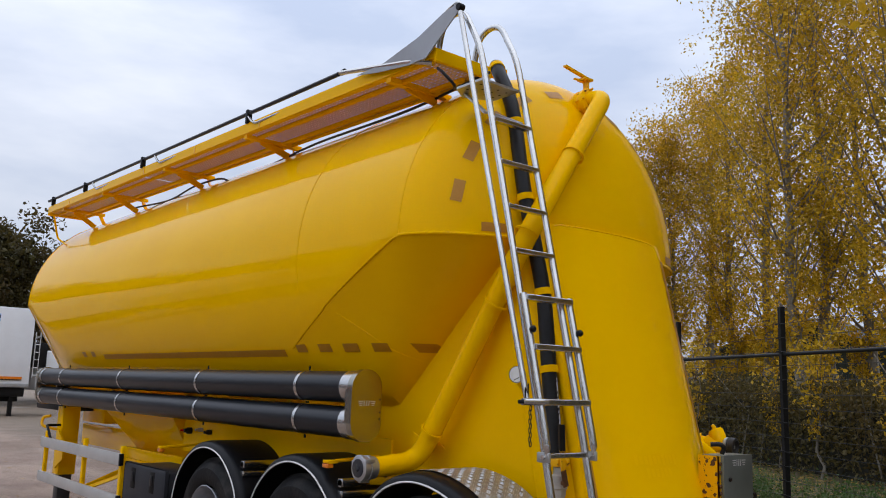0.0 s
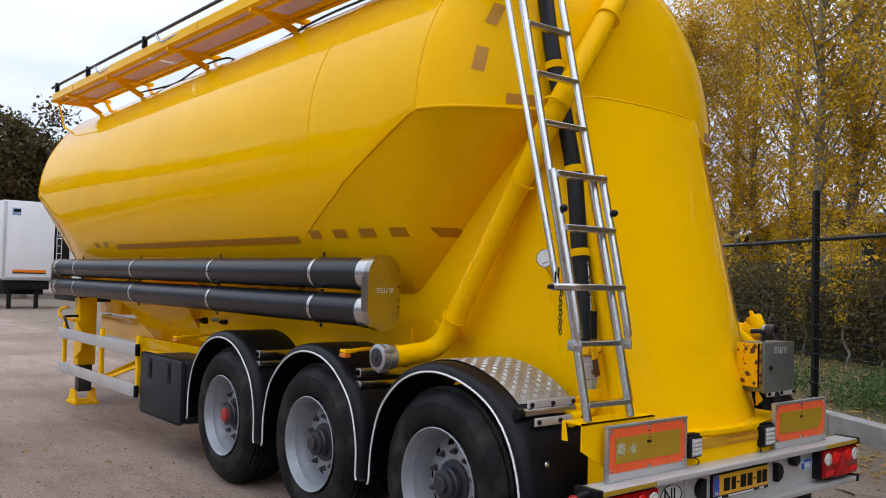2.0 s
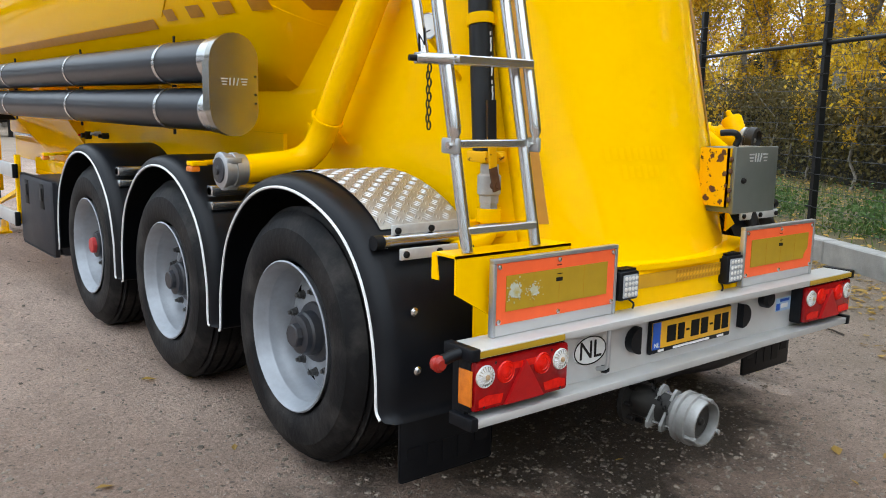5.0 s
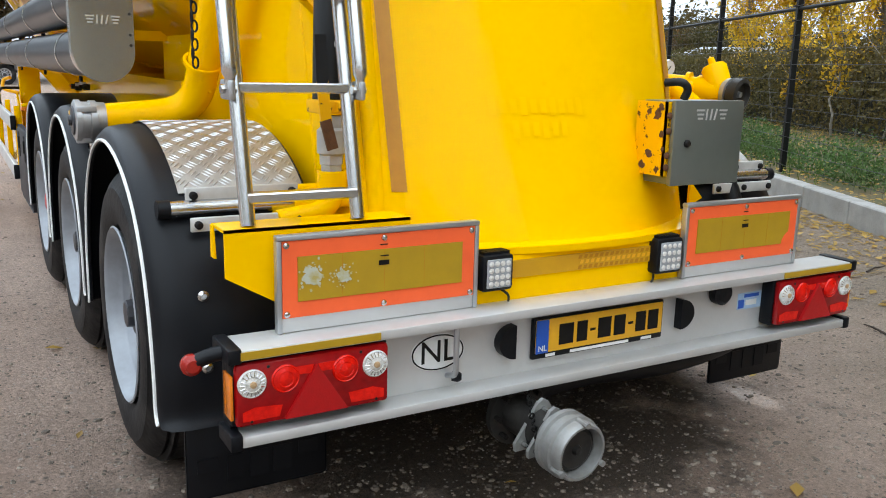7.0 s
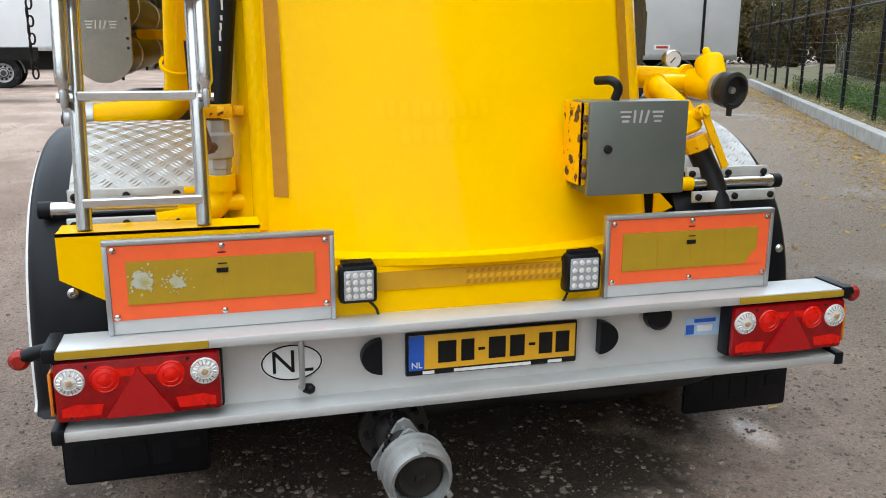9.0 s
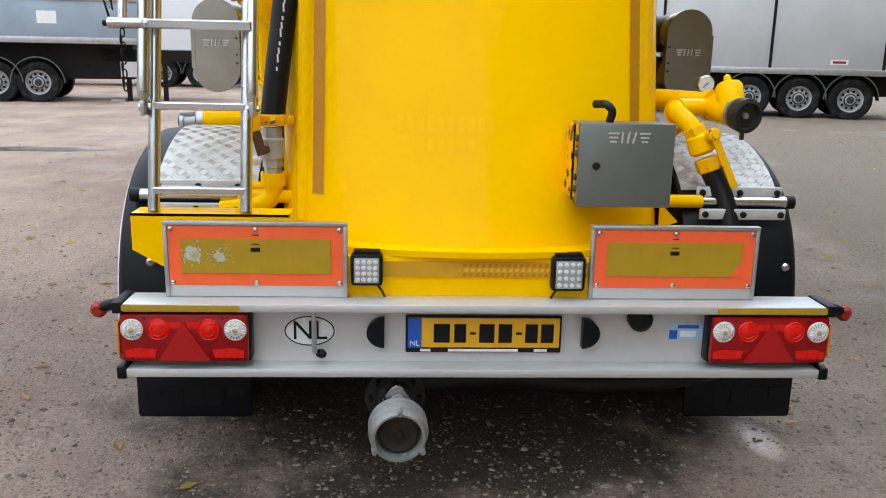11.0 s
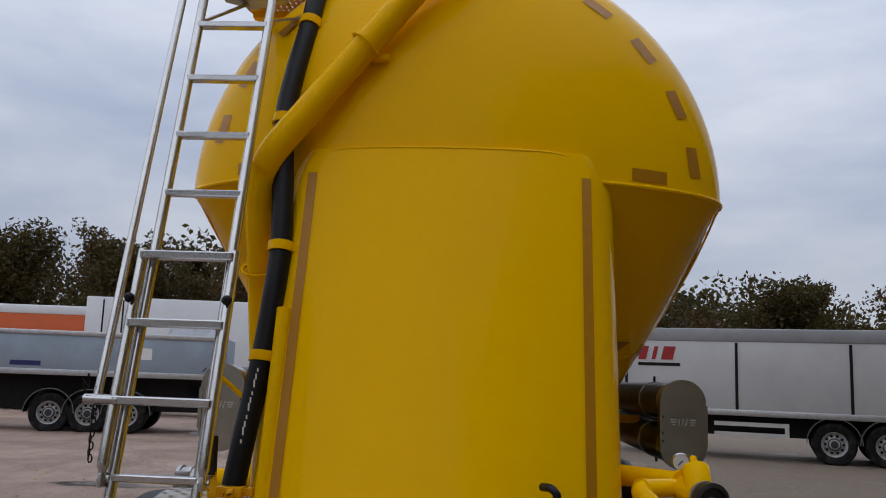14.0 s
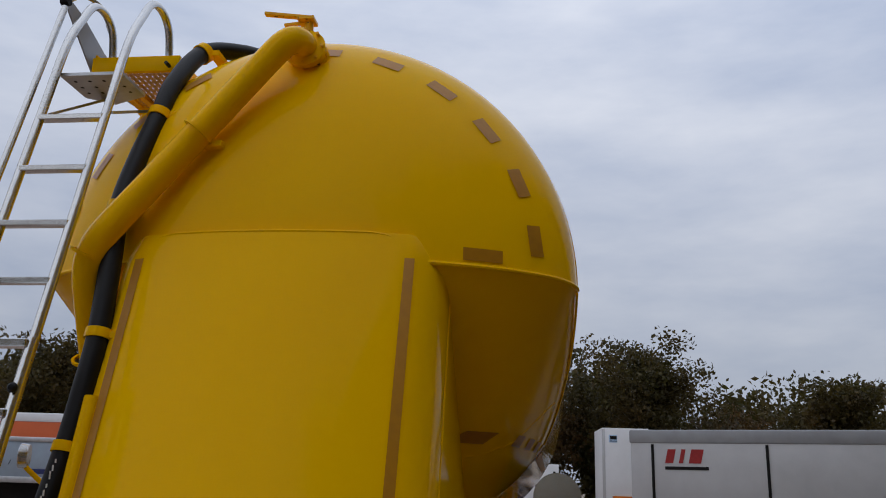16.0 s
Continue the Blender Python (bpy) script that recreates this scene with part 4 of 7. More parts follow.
# ---- grey switch box on the column, with handle rail and bracket ----
cab = new("switch_box")
cab.location = V(0.48, 0.05, 0.963) - place_of(trailer)
cab.parent = trailer
tagged(cab, "grey steel switch cabinet on a worn yellow bracket")
part("cabinet_body", box(0.325, 0.636, 0.055, 0.19, 0.963, 1.238, 0.004), GREY_METAL, cab)
part("door", box(0.318, 0.640, 0.036, 0.054, 0.960, 1.241, 0.004), GREY_METAL, cab, "grey steel door")
part("lock", lathe([(0, 0.013), (0.006, 0.013), (0.012, 0.009), (0.0125, 0)], (0.379, 0.036, 1.10), (0, -1, 0), 14), BLACK, cab, "small black lock")


def maker_mark(cx, y, cz, s, mat, parent, face=-1):
    """Winged maker's mark as plain raised strokes."""
    for sx in (-1, 1):
        for k in range(3):
            part("raised_mark", box(cx + sx * s * 0.85 - s * (0.3 - 0.06 * k), cx + sx * s * 0.85 + s * (0.3 - 0.06 * k), y - 0.002, y, cz + s * (0.22 - 0.22 * k) - s * 0.05, cz + s * (0.22 - 0.22 * k) + s * 0.05), mat, parent)
    for k in (-1, 0, 1):
        part("raised_mark", bar((cx + k * s * 0.3 - 0.1 * s, y - 0.001, cz - s * 0.3), (cx + k * s * 0.3 + 0.06 * s * k, y - 0.001, cz + s * 0.3), s * 0.1, 0.002, (0, 1, 0)), mat, parent)


maker_mark(0.485, 0.036, 1.195, 0.062, BUMPER_AL, cab)
part("bracket", joined(box(0.304, 0.326, 0.06, 0.07, 0.99, 1.235), box(0.304, 0.309, 0.06, 0.20, 0.99, 1.235)), YELLOW_WORN, cab, "chipped yellow bracket")
for bz in (1.02, 1.06, 1.14, 1.19):
    part("bolt", lathe([(0, 0.011), (0.008, 0.011), (0.012, 0.005)], (0.315, 0.06, bz), (0, -1, 0), 8, True), RUST, cab)
rng_c = random.Random(21)
for cy, cz, r0 in ((0.085, 1.215, 0.016), (0.10, 1.19, 0.022), (0.14, 1.20, 0.012), (0.075, 1.13, 0.014), (0.13, 1.06, 0.02), (0.16, 1.02, 0.016), (0.09, 1.01, 0.013), (0.068, 1.08, 0.010)):
    pts = [(cy + r0 * rng_c.uniform(0.5, 1.1) * math.cos(a), cz + r0 * rng_c.uniform(0.5, 1.2) * math.sin(a)) for a in (2 * math.pi * q / 11 for q in range(11))]
    part("rust_chip", prism(pts, 0, 0.3026, 0.3038), RUST, cab, "rusty chip in the paint")
part("cable_hose", tube(curve_points([(0.435, 0.12, 1.24), (0.44, 0.11, 1.275), (0.42, 0.12, 1.297), (0.395, 0.17, 1.295)]), 0.014), HOSE, cab, "short black conduit bow")

# ---- hose tubes on both sides ----
def hose_rack(side):
    r = new("hose_rack")
    r.location = V(side * 1.19, 4.8, 1.4) - place_of(trailer)
    r.parent = trailer
    tagged(r, "twin dark grey plastic hose tubes with steel end cover")
    xc, y0, y1, rad = (-1.185 if side < 0 else 1.175), 1.62, 8.4, 0.10
    for zc in (1.572, 1.35):
        sag = [V(xc, y0 + i * (y1 - y0) / 24, zc + 0.0008 * math.sin(i * 0.9)) for i in range(25)]
        part("tube", tube(sag, rad, 32), TUBE, r, "dark grey plastic tube")
        for yb in (y0 + 0.02, y1 - 0.12):
            part("end_band", lathe([(0, rad + 0.001), (0, rad + 0.006), (0.11, rad + 0.006), (0.11, rad + 0.001)], (xc, yb, zc), (0, 1, 0), 32), STEEL, r, "bright steel band")
        for yb in (2.28, 3.88, 5.68, 7.55):
            part("strap", lathe([(0, rad), (0, rad + 0.005), (0.035, rad + 0.005), (0.035, rad)], (xc, yb, zc), (0, 1, 0), 32), STEEL, r)
            part("strap_bolt", rod((xc - side * 0.01, yb + 0.017, zc + rad), (xc - side * 0.01, yb + 0.017, zc + rad + 0.035), 0.007, 8), BLACK, r)
            part("strap_bolt", rod((xc, yb + 0.017, zc - rad), (xc, yb + 0.017, zc - rad - 0.03), 0.008, 8), BLACK, r)
    def oblong(h, y_a, y_b, hw=0.114):
        pts = []
        for i in range(17):
            a = radians(180 * i / 16)
            pts.append((xc + hw * math.cos(a), 1.572 + hw * math.sin(a)))
        for i in range(17):
            a = radians(180 + 180 * i / 16)
            pts.append((xc + hw * math.cos(a), 1.35 + hw * math.sin(a)))
        return prism(pts, 1, y_a, y_b)
    part("end_cover", oblong(0, y0 - 0.035, y0 + 0.02), COVER, r, "flat steel end cover")
    part("front_cover", oblong(0, y1 - 0.02, y1 + 0.03), COVER, r)
    part("hinge", box(xc - side * 0.0 + (0.102 if side > 0 else -0.120), xc + (0.120 if side > 0 else -0.102), y0 - 0.04, y0 + 0.03, 1.35, 1.56), COVER, r)
    for bz in (1.38, 1.42, 1.50):
        part("rivet", lathe([(0, 0.006), (0.003, 0.005), (0.004, 0)], (xc - side * 0.10, y0 - 0.035, bz), (0, -1, 0), 8), BLACK, r)
    maker_mark(xc, y0 - 0.035, 1.475, 0.055, BUMPER_AL, r)
    for yb in (2.6, 4.4, 6.2, 7.6):
        part("hanger", box(side * 0.70 if side > 0 else -1.13, 1.13 if side > 0 else -0.70, yb, yb + 0.05, 1.42, 1.47), YELLOW, r)


COVER = material("scuffed_steel_cover", (0.40, 0.39, 0.34), 0.22, 1.0, (0.30, 0.285, 0.24), 6, 0.7, 0.03, 60)
hose_rack(-1)
hose_rack(1)

# ---- left discharge pipe over the dish ----
pipe = new("fill_pipe")
pipe.location = V(-0.8, 0.6, 2.5) - place_of(trailer)
pipe.parent = trailer
tagged(pipe, "yellow steel fill pipe running over the dish down to the side coupling")
run = bent([(0.02, 1.02, 3.52), (0.02, 0.68, 3.565), (-0.785, 0.595, 2.50), (-0.885, 1.43, 1.13), (-1.22, 1.44, 1.10)], 0.14, 8)
part("tube", tube(run, 0.062, 24), YELLOW, pipe, sharp=50)
for p, d in (((-0.365, 0.628, 3.055), (-0.6, -0.08, -0.795)), ((-0.785, 0.61, 2.50), (-0.4, 0.1, -0.9)), ((-0.825, 0.82, 2.09), (-0.06, 0.53, -0.85)), ((-0.878, 1.31, 1.32), (-0.06, 0.53, -0.85))):
    part("clamp_ring", lathe([(-0.006, 0.062), (-0.006, 0.074), (0.006, 0.074), (0.006, 0.062)], p, d, 24), YELLOW, pipe)
part("clamp_foot", box(-0.36, -0.27, 0.66, 0.76, 3.0, 3.03, 0.004), YELLOW, pipe)
part("clamp_foot", box(-0.80, -0.69, 0.88, 0.93, 2.06, 2.09, 0.004), YELLOW, pipe)
part("foot_bracket", prism([(1.30, 1.21), (1.52, 1.21), (1.52, 1.30)], 0, -0.86, -0.85), YELLOW, pipe)
part("foot_bracket", prism([(1.30, 1.21), (1.56, 1.24), (1.52, 1.36), (1.44, 1.30)], 0, -0.78, -0.77), YELLOW, pipe)
part("valve_body", lathe([(0, 0.07), (0.01, 0.098), (0.035, 0.098), (0.04, 0.085), (0.07, 0.085), (0.075, 0.098), (0.1, 0.098), (0.11, 0.07)], (0.02, 0.80, 3.548), (0, 1, -0.15), 24, True), YELLOW, pipe, "yellow butterfly valve")
for k in range(8):
    a = 2 * math.pi * k / 8
    part("bolt", rod((0.02 + 0.085 * math.cos(a), 0.79, 3.55 + 0.085 * math.sin(a)), (0.02 + 0.085 * math.cos(a), 0.92, 3.53 + 0.085 * math.sin(a)), 0.008, 6), YELLOW_WORN, pipe)
part("valve_stem", joined(rod((0.02, 0.85, 3.63), (0.02, 0.85, 3.70), 0.022), box(-0.03, 0.05, 0.81, 0.89, 3.70, 3.715)), YELLOW_WORN, pipe)
part("lever", bar((0.04, 0.85, 3.722), (-0.2, 0.85, 3.755), 0.03, 0.012), YELLOW_WORN, pipe, "yellow valve lever")
part("lever_catch", bar((0.01, 0.85, 3.70), (-0.10, 0.85, 3.69), 0.02, 0.01), YELLOW_WORN, pipe)
part("stub", rod((0.02, 0.9, 3.53), (0.02, 1.25, 3.46), 0.07), YELLOW, pipe)
part("coupling", lathe([(0, 0.062), (0.0, 0.066), (0.03, 0.068), (0.032, 0.074), (0.055, 0.074), (0.057, 0.069), (0.085, 0.069), (0.087, 0.077), (0.105, 0.077), (0.11, 0.066), (0.108, 0.0)], (-1.22, 1.44, 1.10), (-1, 0, 0), 30), STEEL_DULL, pipe, "grey aluminium hose coupling")
part("coupling_cap", lathe([(0, 0.055), (0.006, 0.053), (0.008, 0.02), (0.018, 0.018), (0.02, 0)], (-1.33, 1.44, 1.10), (-1, 0, 0), 24), GREY_HUB, pipe)
for k in range(3):
    a = 2 * math.pi * k / 3 + 0.4
    part("coupling_lug", box(-1.325, -1.255, 1.44 + 0.073 * math.cos(a) - 0.012, 1.44 + 0.073 * math.cos(a) + 0.012, 1.10 + 0.073 * math.sin(a) - 0.012, 1.10 + 0.073 * math.sin(a) + 0.012, 0.004), STEEL_DULL, pipe)

# ---- black hose beside the ladder ----
VALVE_PALE = material("pale_cast_metal", (0.46, 0.45, 0.42), 0.5, 0.35, (0.30, 0.28, 0.25), 14, 0.7, 0.1, 60)
hose = new("vent_hose")
hose.location = V(-0.68, 0.6, 2.1) - place_of(trailer)
hose.parent = trailer
tagged(hose, "thick black rubber hose strapped to the tank with yellow clamps")
part("hose_body", tube(curve_points([(-0.30, 1.36, 3.77), (-0.46, 1.24, 3.77), (-0.60, 1.09, 3.69), (-0.65, 0.92, 3.44), (-0.665, 0.845, 3.24), (-0.70, 0.76, 2.97), (-0.715, 0.695, 2.73), (-0.69, 0.64, 2.45), (-0.668, 0.585, 2.155), (-0.675, 0.55, 1.95), (-0.692, 0.51, 1.705), (-0.722, 0.45, 1.42), (-0.742, 0.41, 1.22)], 8), 0.045, 18), HOSE, hose)
for p, d in (((-0.60, 1.09, 3.69), (-0.3, -0.6, -0.7)), ((-0.665, 0.845, 3.24), (-0.1, -0.3, -1)), ((-0.715, 0.695, 2.73), (0, -0.2, -1)), ((-0.668, 0.585, 2.155), (0.02, -0.2, -1)), ((-0.692, 0.51, 1.705), (-0.05, -0.2, -1))):
    part("hose_clamp", lathe([(-0.02, 0.046), (-0.02, 0.053), (0.02, 0.053), (0.02, 0.046)], p, d, 20), YELLOW, hose)
    part("clamp_tab", box(p[0] + 0.035, p[0] + 0.085, p[1] - 0.01, p[1] + 0.12, p[2] - 0.015, p[2] + 0.012), YELLOW, hose)
for k in range(10):
    t = k / 9
    p = V(-0.694, 0.505, 1.675).lerp(V(-0.729, 0.437, 1.36), 0.1 + 0.85 * t)
    part("print_bar", bar(p + V(0.006, -0.0455, 0.004), p + V(0.006, -0.0465, 0.018 + 0.008 * (k % 3)), 0.006, 0.002, (0, 1, 0)), WHITE, hose)
hv = part("hose_valve", joined(lathe([(0, 0.033), (0.02, 0.033), (0.022, 0.038), (0.05, 0.038)], (-0.741, 0.381, 1.012), (0, 0, 1), 6, True), lathe([(0.0, 0.034), (0.008, 0.044), (0.075, 0.044), (0.083, 0.034)], (-0.741, 0.381, 1.06), (0, 0, 1), 24, True), lathe([(0, 0.036), (0.035, 0.036)], (-0.741, 0.381, 1.143), (0, 0, 1), 6, True)), VALVE_PALE, hose, "pale metal valve body")
part("valve_stem", rod((-0.752, 0.35, 1.10), (-0.772, 0.305, 1.107), 0.014), RUST, hv)
part("valve_lever", joined(bar((-0.767, 0.308, 1.085), (-0.79, 0.308, 1.17), 0.034, 0.008, (0, 1, 0)), rod((-0.770, 0.300, 1.108), (-0.770, 0.312, 1.108), 0.011)), RUST, hose, "rusty valve lever")
part("lever_arm", bar((-0.787, 0.310, 1.165), (-0.797, 0.312, 1.28), 0.034, 0.008, (0, 1, 0)), YELLOW_WORN, hose)
part("lever_grip", bar((-0.797, 0.312, 1.27), (-0.802, 0.314, 1.41), 0.02, 0.032), HOSE, hose, "black lever grip")
part("clamp_collar", joined(box(-0.793, -0.693, 0.345, 0.455, 1.185, 1.225, 0.006), box(-0.693, -0.66, 0.38, 0.42, 1.19, 1.22, 0.004), rod((-0.74, 0.34, 1.205), (-0.72, 0.34, 1.205), 0.016, 8)), YELLOW_WORN, hose)
part("elbow_pipe", tube(bent([(-0.741, 0.379, 1.01), (-0.741, 0.373, 0.925), (-0.80, 0.36, 0.888), (-0.93, 0.34, 0.875)], 0.06), 0.036, 18), YELLOW, hose, "yellow pipe elbow")
part("elbow_collar", lathe([(-0.02, 0.036), (-0.02, 0.046), (0.03, 0.046), (0.03, 0.036)], (-0.741, 0.378, 0.985), (0, 0, 1), 20), YELLOW, hose)
part("cross_pipe", rod((-0.90, 0.43, 0.95), (-0.66, 0.43, 0.95), 0.021), YELLOW, hose)
part("vertical_pipe", rod((-0.62, 0.52, 1.9), (-0.62, 0.30, 0.85), 0.03), YELLOW, hose)

# pressure gauge on the left
gl = new("pressure_gauge")
gl.location = V(-0.93, 0.55, 1.64) - place_of(trailer)
gl.parent = trailer
part("gauge_case", lathe([(0, 0.0), (0.0, 0.045), (0.03, 0.048), (0.034, 0.044)], (-0.875, 0.57, 1.672), (-0.93, -0.37, 0), 24), STEEL, gl)
part("gauge_face", lathe([(0, 0.043), (0.001, 0.0)], (-0.904, 0.558, 1.672), (-0.93, -0.37, 0), 24), WHITE, gl, "white dial face")
part("needle", bar((-0.9385, 0.544, 1.64), (-0.918, 0.522, 1.655), 0.004, 0.001, (0.75, 0.66, 0)), BLACK, gl)
part("gauge_pipe", rod((-0.882, 0.57, 1.63), (-0.7, 0.6, 1.48), 0.01), YELLOW, gl)

# ---- ladder ----
lad = new("ladder")
lad.location = V(-0.94, 0.2, 0.92) - place_of(trailer)
lad.parent = trailer
tagged(lad, "stainless steel ladder with hinged lower section and hooped top")


def lad_y(z):
    return 0.08 + (z - 0.92) * 0.222 + 0.013 * max(0, z - 1.3) ** 1.5


for x in (-1.095, -0.79):
    hoop = [(x, lad_y(z), z) for z in (0.92, 1.3, 1.8, 2.3, 2.8, 3.2, 3.55)]
    hoop += [(x, 0.80, 3.74), (x, 0.87, 3.845), (x, 0.97, 3.87), (x, 1.06, 3.82), (x, 1.10, 3.70), (x, 1.10, 3.60)]
    part("rail", tube(curve_points(hoop, 5), 0.02, 16), STEEL, lad, "polished round rail")
for z in (0.99, 1.265, 1.53, 1.81, 2.08, 2.335, 2.59, 2.855, 3.12):
    part("rung", bar((-1.095, lad_y(z), z), (-0.79, lad_y(z), z), 0.045, 0.026, bevel=0.004), STEEL, lad)
for x in (-1.12, -0.765):
    sec = [(x, lad_y(1.262) - 0.035, 1.262), (x, lad_y(1.36) - 0.045, 1.36), (x, lad_y(1.7) - 0.045, 1.7), (x, lad_y(2.09) - 0.045, 2.09)]
    part("folding_rail", tube(curve_points(sec, 5), [0.013] * 3 + [0.02] * 13, 14), STEEL, lad)
    part("pivot_plate", box(x - 0.008, x + 0.008, lad_y(1.262) - 0.055, lad_y(1.262) + 0.03, 1.235, 1.285, 0.006), STEEL_DULL, lad)
    part("pivot_bolt", rod((x - 0.02, lad_y(1.262) - 0.02, 1.262), (x + 0.02, lad_y(1.262) - 0.02, 1.262), 0.012, 8), STEEL, lad)
    part("stop_knob", lathe([(0, 0.006), (0.012, 0.008), (0.016, 0.017), (0.03, 0.019), (0.042, 0.01), (0.043, 0)], (x, lad_y(1.9) - 0.055, 1.90), (0.2 if x > -0.9 else -0.2, -1, 0), 14), PLASTIC, lad)
for z in (1.53, 1.81, 2.07):
    part("folding_step", bar((-1.12, lad_y(z) - 0.045, z), (-0.765, lad_y(z) - 0.045, z), 0.07, 0.03, bevel=0.004), STEEL, lad, "broad grooved step")
part("top_platform", prism([(-1.095, 0.69), (-0.79, 0.69), (-0.79, 0.92), (-0.98, 1.0), (-1.095, 0.92)], 2, 3.375, 3.39), STEEL_DULL, lad, "perforated steel top step")
for i in range(4):
    for j in range(3):
        part("punched_hole", lathe([(0, 0.009), (0.0005, 0.0)], (-1.05 + i * 0.07, 0.75 + j * 0.06, 3.3745), (0, 0, -1), 10), BLACK, lad)
part("platform_stay", bar((-1.09, 0.66, 3.17), (-1.0, 0.95, 3.38), 0.025, 0.012), STEEL_DULL, lad)
part("platform_stay", bar((-0.80, 0.66, 3.17), (-0.72, 1.05, 3.36), 0.025, 0.012), STEEL_DULL, lad)
# guard rail lever beside the ladder, held by a chained pin
part("lever_bar", tube([(-1.195, 0.79, 3.80), (-1.195, 0.50, 2.7), (-1.195, 0.19, 1.53)], 0.016, 12), STEEL, lad, "folding guard rail lever")
part("lever_pin", rod((-1.235, 0.185, 1.53), (-1.095, 0.15, 1.53), 0.018), STEEL, lad)
part("pin_tip", rod((-1.255, 0.19, 1.53), (-1.23, 0.184, 1.53), 0.010), BLACK, lad)
for k in range(9):
    p = V(-1.19 - 0.006 * (k % 2), 0.17, 1.50 - k * 0.022)
    ringp = [p + V(0.0 if k % 2 else 0.007 * math.cos(a), 0.007 * math.cos(a) if k % 2 else 0, 0.014 * math.sin(a)) for a in (2 * math.pi * q / 10 for q in range(11))]
    part("chain_link", tube(ringp, 0.0028, 5), BLACK, lad)
part("lynch_clip", tube([(-1.23, 0.17, 1.55), (-1.24, 0.16, 1.60), (-1.215, 0.165, 1.57), (-1.22, 0.16, 1.62)], 0.004, 6), BLACK, lad)

# ---- walkway with folding guard rail on the tank's left shoulder ----
walkway = new("walkway")
walkway.location = V(-0.9, 5.0, 3.6) - place_of(trailer)
walkway.parent = trailer
tagged(walkway, "yellow perforated catwalk with a folded guard rail on top of the tank")


def wz(y):
    return 3.60 + (y - 1.06) * 0.017


def sheet(x0, x1, y0, y1, dz, t, n=8):
    rows = []
    for i in range(n + 1):
        y = y0 + (y1 - y0) * i / n
        z = wz(y) + dz
        rows.append([V(x0, y, z), V(x1, y, z), V(x1, y, z + t), V(x0, y, z + t)])
    return grid_mesh(rows, close_v=True, cap=True)


MESH_YEL = material("yellow_grip_sheet", (0.70, 0.37, 0.006), 0.45, 0.0, (0.40, 0.19, 0.01), 60, 0.8, 0.8, 110, low=0.45, high=0.6)
def punched_sheet(x0, x1, y0, y1):
    """A floor sheet with rows of punched slots that let the sky through."""
    vs, fs = [], []
    nx, ny = 13, int((y1 - y0) / 0.045)
    px, py = (x1 - x0) / nx, (y1 - y0) / ny
    for i in range(nx):
        for j in range(ny):
            xa, ya = x0 + i * px, y0 + j * py
            q = len(vs)
            for u, w in ((0, 0), (1, 0), (1, 1), (0, 1), (0.42, 0.3), (0.58, 0.3), (0.58, 0.7), (0.42, 0.7)):
                vs.append(V(xa + u * px, ya + w * py, wz(ya + w * py)) - place_of(walkway))
            fs += [(q, q + 1, q + 5, q + 4), (q + 1, q + 2, q + 6, q + 5), (q + 2, q + 3, q + 7, q + 6), (q + 3, q, q + 4, q + 7)]
    o = new("grip_sheet", quads("grip_sheet", vs, fs, MESH_YEL))
    o.parent = walkway
    return tagged(o, "yellow punched floor sheet")


for y0, y1 in ((1.08, 3.55), (3.58, 5.9), (5.93, 9.2)):
    punched_sheet(-1.12, -0.72, y0, y1)
part("side_board", sheet(-1.165, -1.155, 1.06, 9.2, 0.0, 0.085), YELLOW, walkway)
part("side_lip", sheet(-1.155, -1.115, 1.06, 9.2, -0.006, 0.008), YELLOW, walkway)
part("side_board", sheet(-0.72, -0.70, 1.06, 9.2, -0.02, 0.07), YELLOW, walkway)
for xr in (-1.04, -0.80):
    part("stringer", sheet(xr - 0.015, xr + 0.015, 1.2, 9.1, -0.026, 0.024), YELLOW, walkway)
for k in range(5):
    part("joint_bolt", box(-1.169, -1.1655, 3.3 + k * 1.25, 3.32 + k * 1.25, wz(3.3 + k * 1.25) + 0.01, wz(3.3 + k * 1.25) + 0.07), YELLOW_WORN, walkway)
part("end_board", box(-1.165, -0.70, 1.04, 1.065, 3.575, 3.66, 0.004), YELLOW, walkway)
part("end_board", box(-1.165, -0.70, 9.2, 9.22, wz(9.2) - 0.03, wz(9.2) + 0.08, 0.004), YELLOW, walkway)
for yb in (1.55, 3.57, 5.3, 7.1, 8.6):
    zt = wz(yb)
    part("cross_bearer", bar((-1.15, yb, zt - 0.02), (-0.62, yb, zt - 0.02), 0.05, 0.035), YELLOW, walkway)
    xf = -0.60
    zf = ZC + math.sqrt(R * R - xf * xf)
    part("bearer_foot", bar((-1.0, yb, zt - 0.03), (xf - 0.12, yb + 0.02, zf - 0.07), 0.06, 0.012, (0, 1, 0)), YELLOW, walkway)
    part("bearer_foot", bar((-0.66, yb + 0.05, zt - 0.02), (-0.52, yb + 0.3, ZC + math.sqrt(R * R - 0.52 ** 2)), 0.05, 0.012, (0, 1, 0)), YELLOW, walkway)
part("front_stay", tube(bent([(-1.1, 9.15, 3.70), (-1.0, 9.25, 3.42), (-0.98, 8.9, 3.30)], 0.08), 0.014, 8), YELLOW, walkway)
part("guard_rail", tube([V(-1.16, y, wz(y) + 0.17 - 0.0 * y) for y in (2.15, 3.0, 4.5, 6.0, 7.5, 9.25)], 0.017, 10), TUBE, walkway, "dark folded guard rail")
part("rail_tip", lathe([(0, 0.02), (0.05, 0.022), (0.055, 0.012)], (-1.16, 2.12, wz(2.1) + 0.17), (0, -1, 0), 12, True), PLASTIC, walkway)
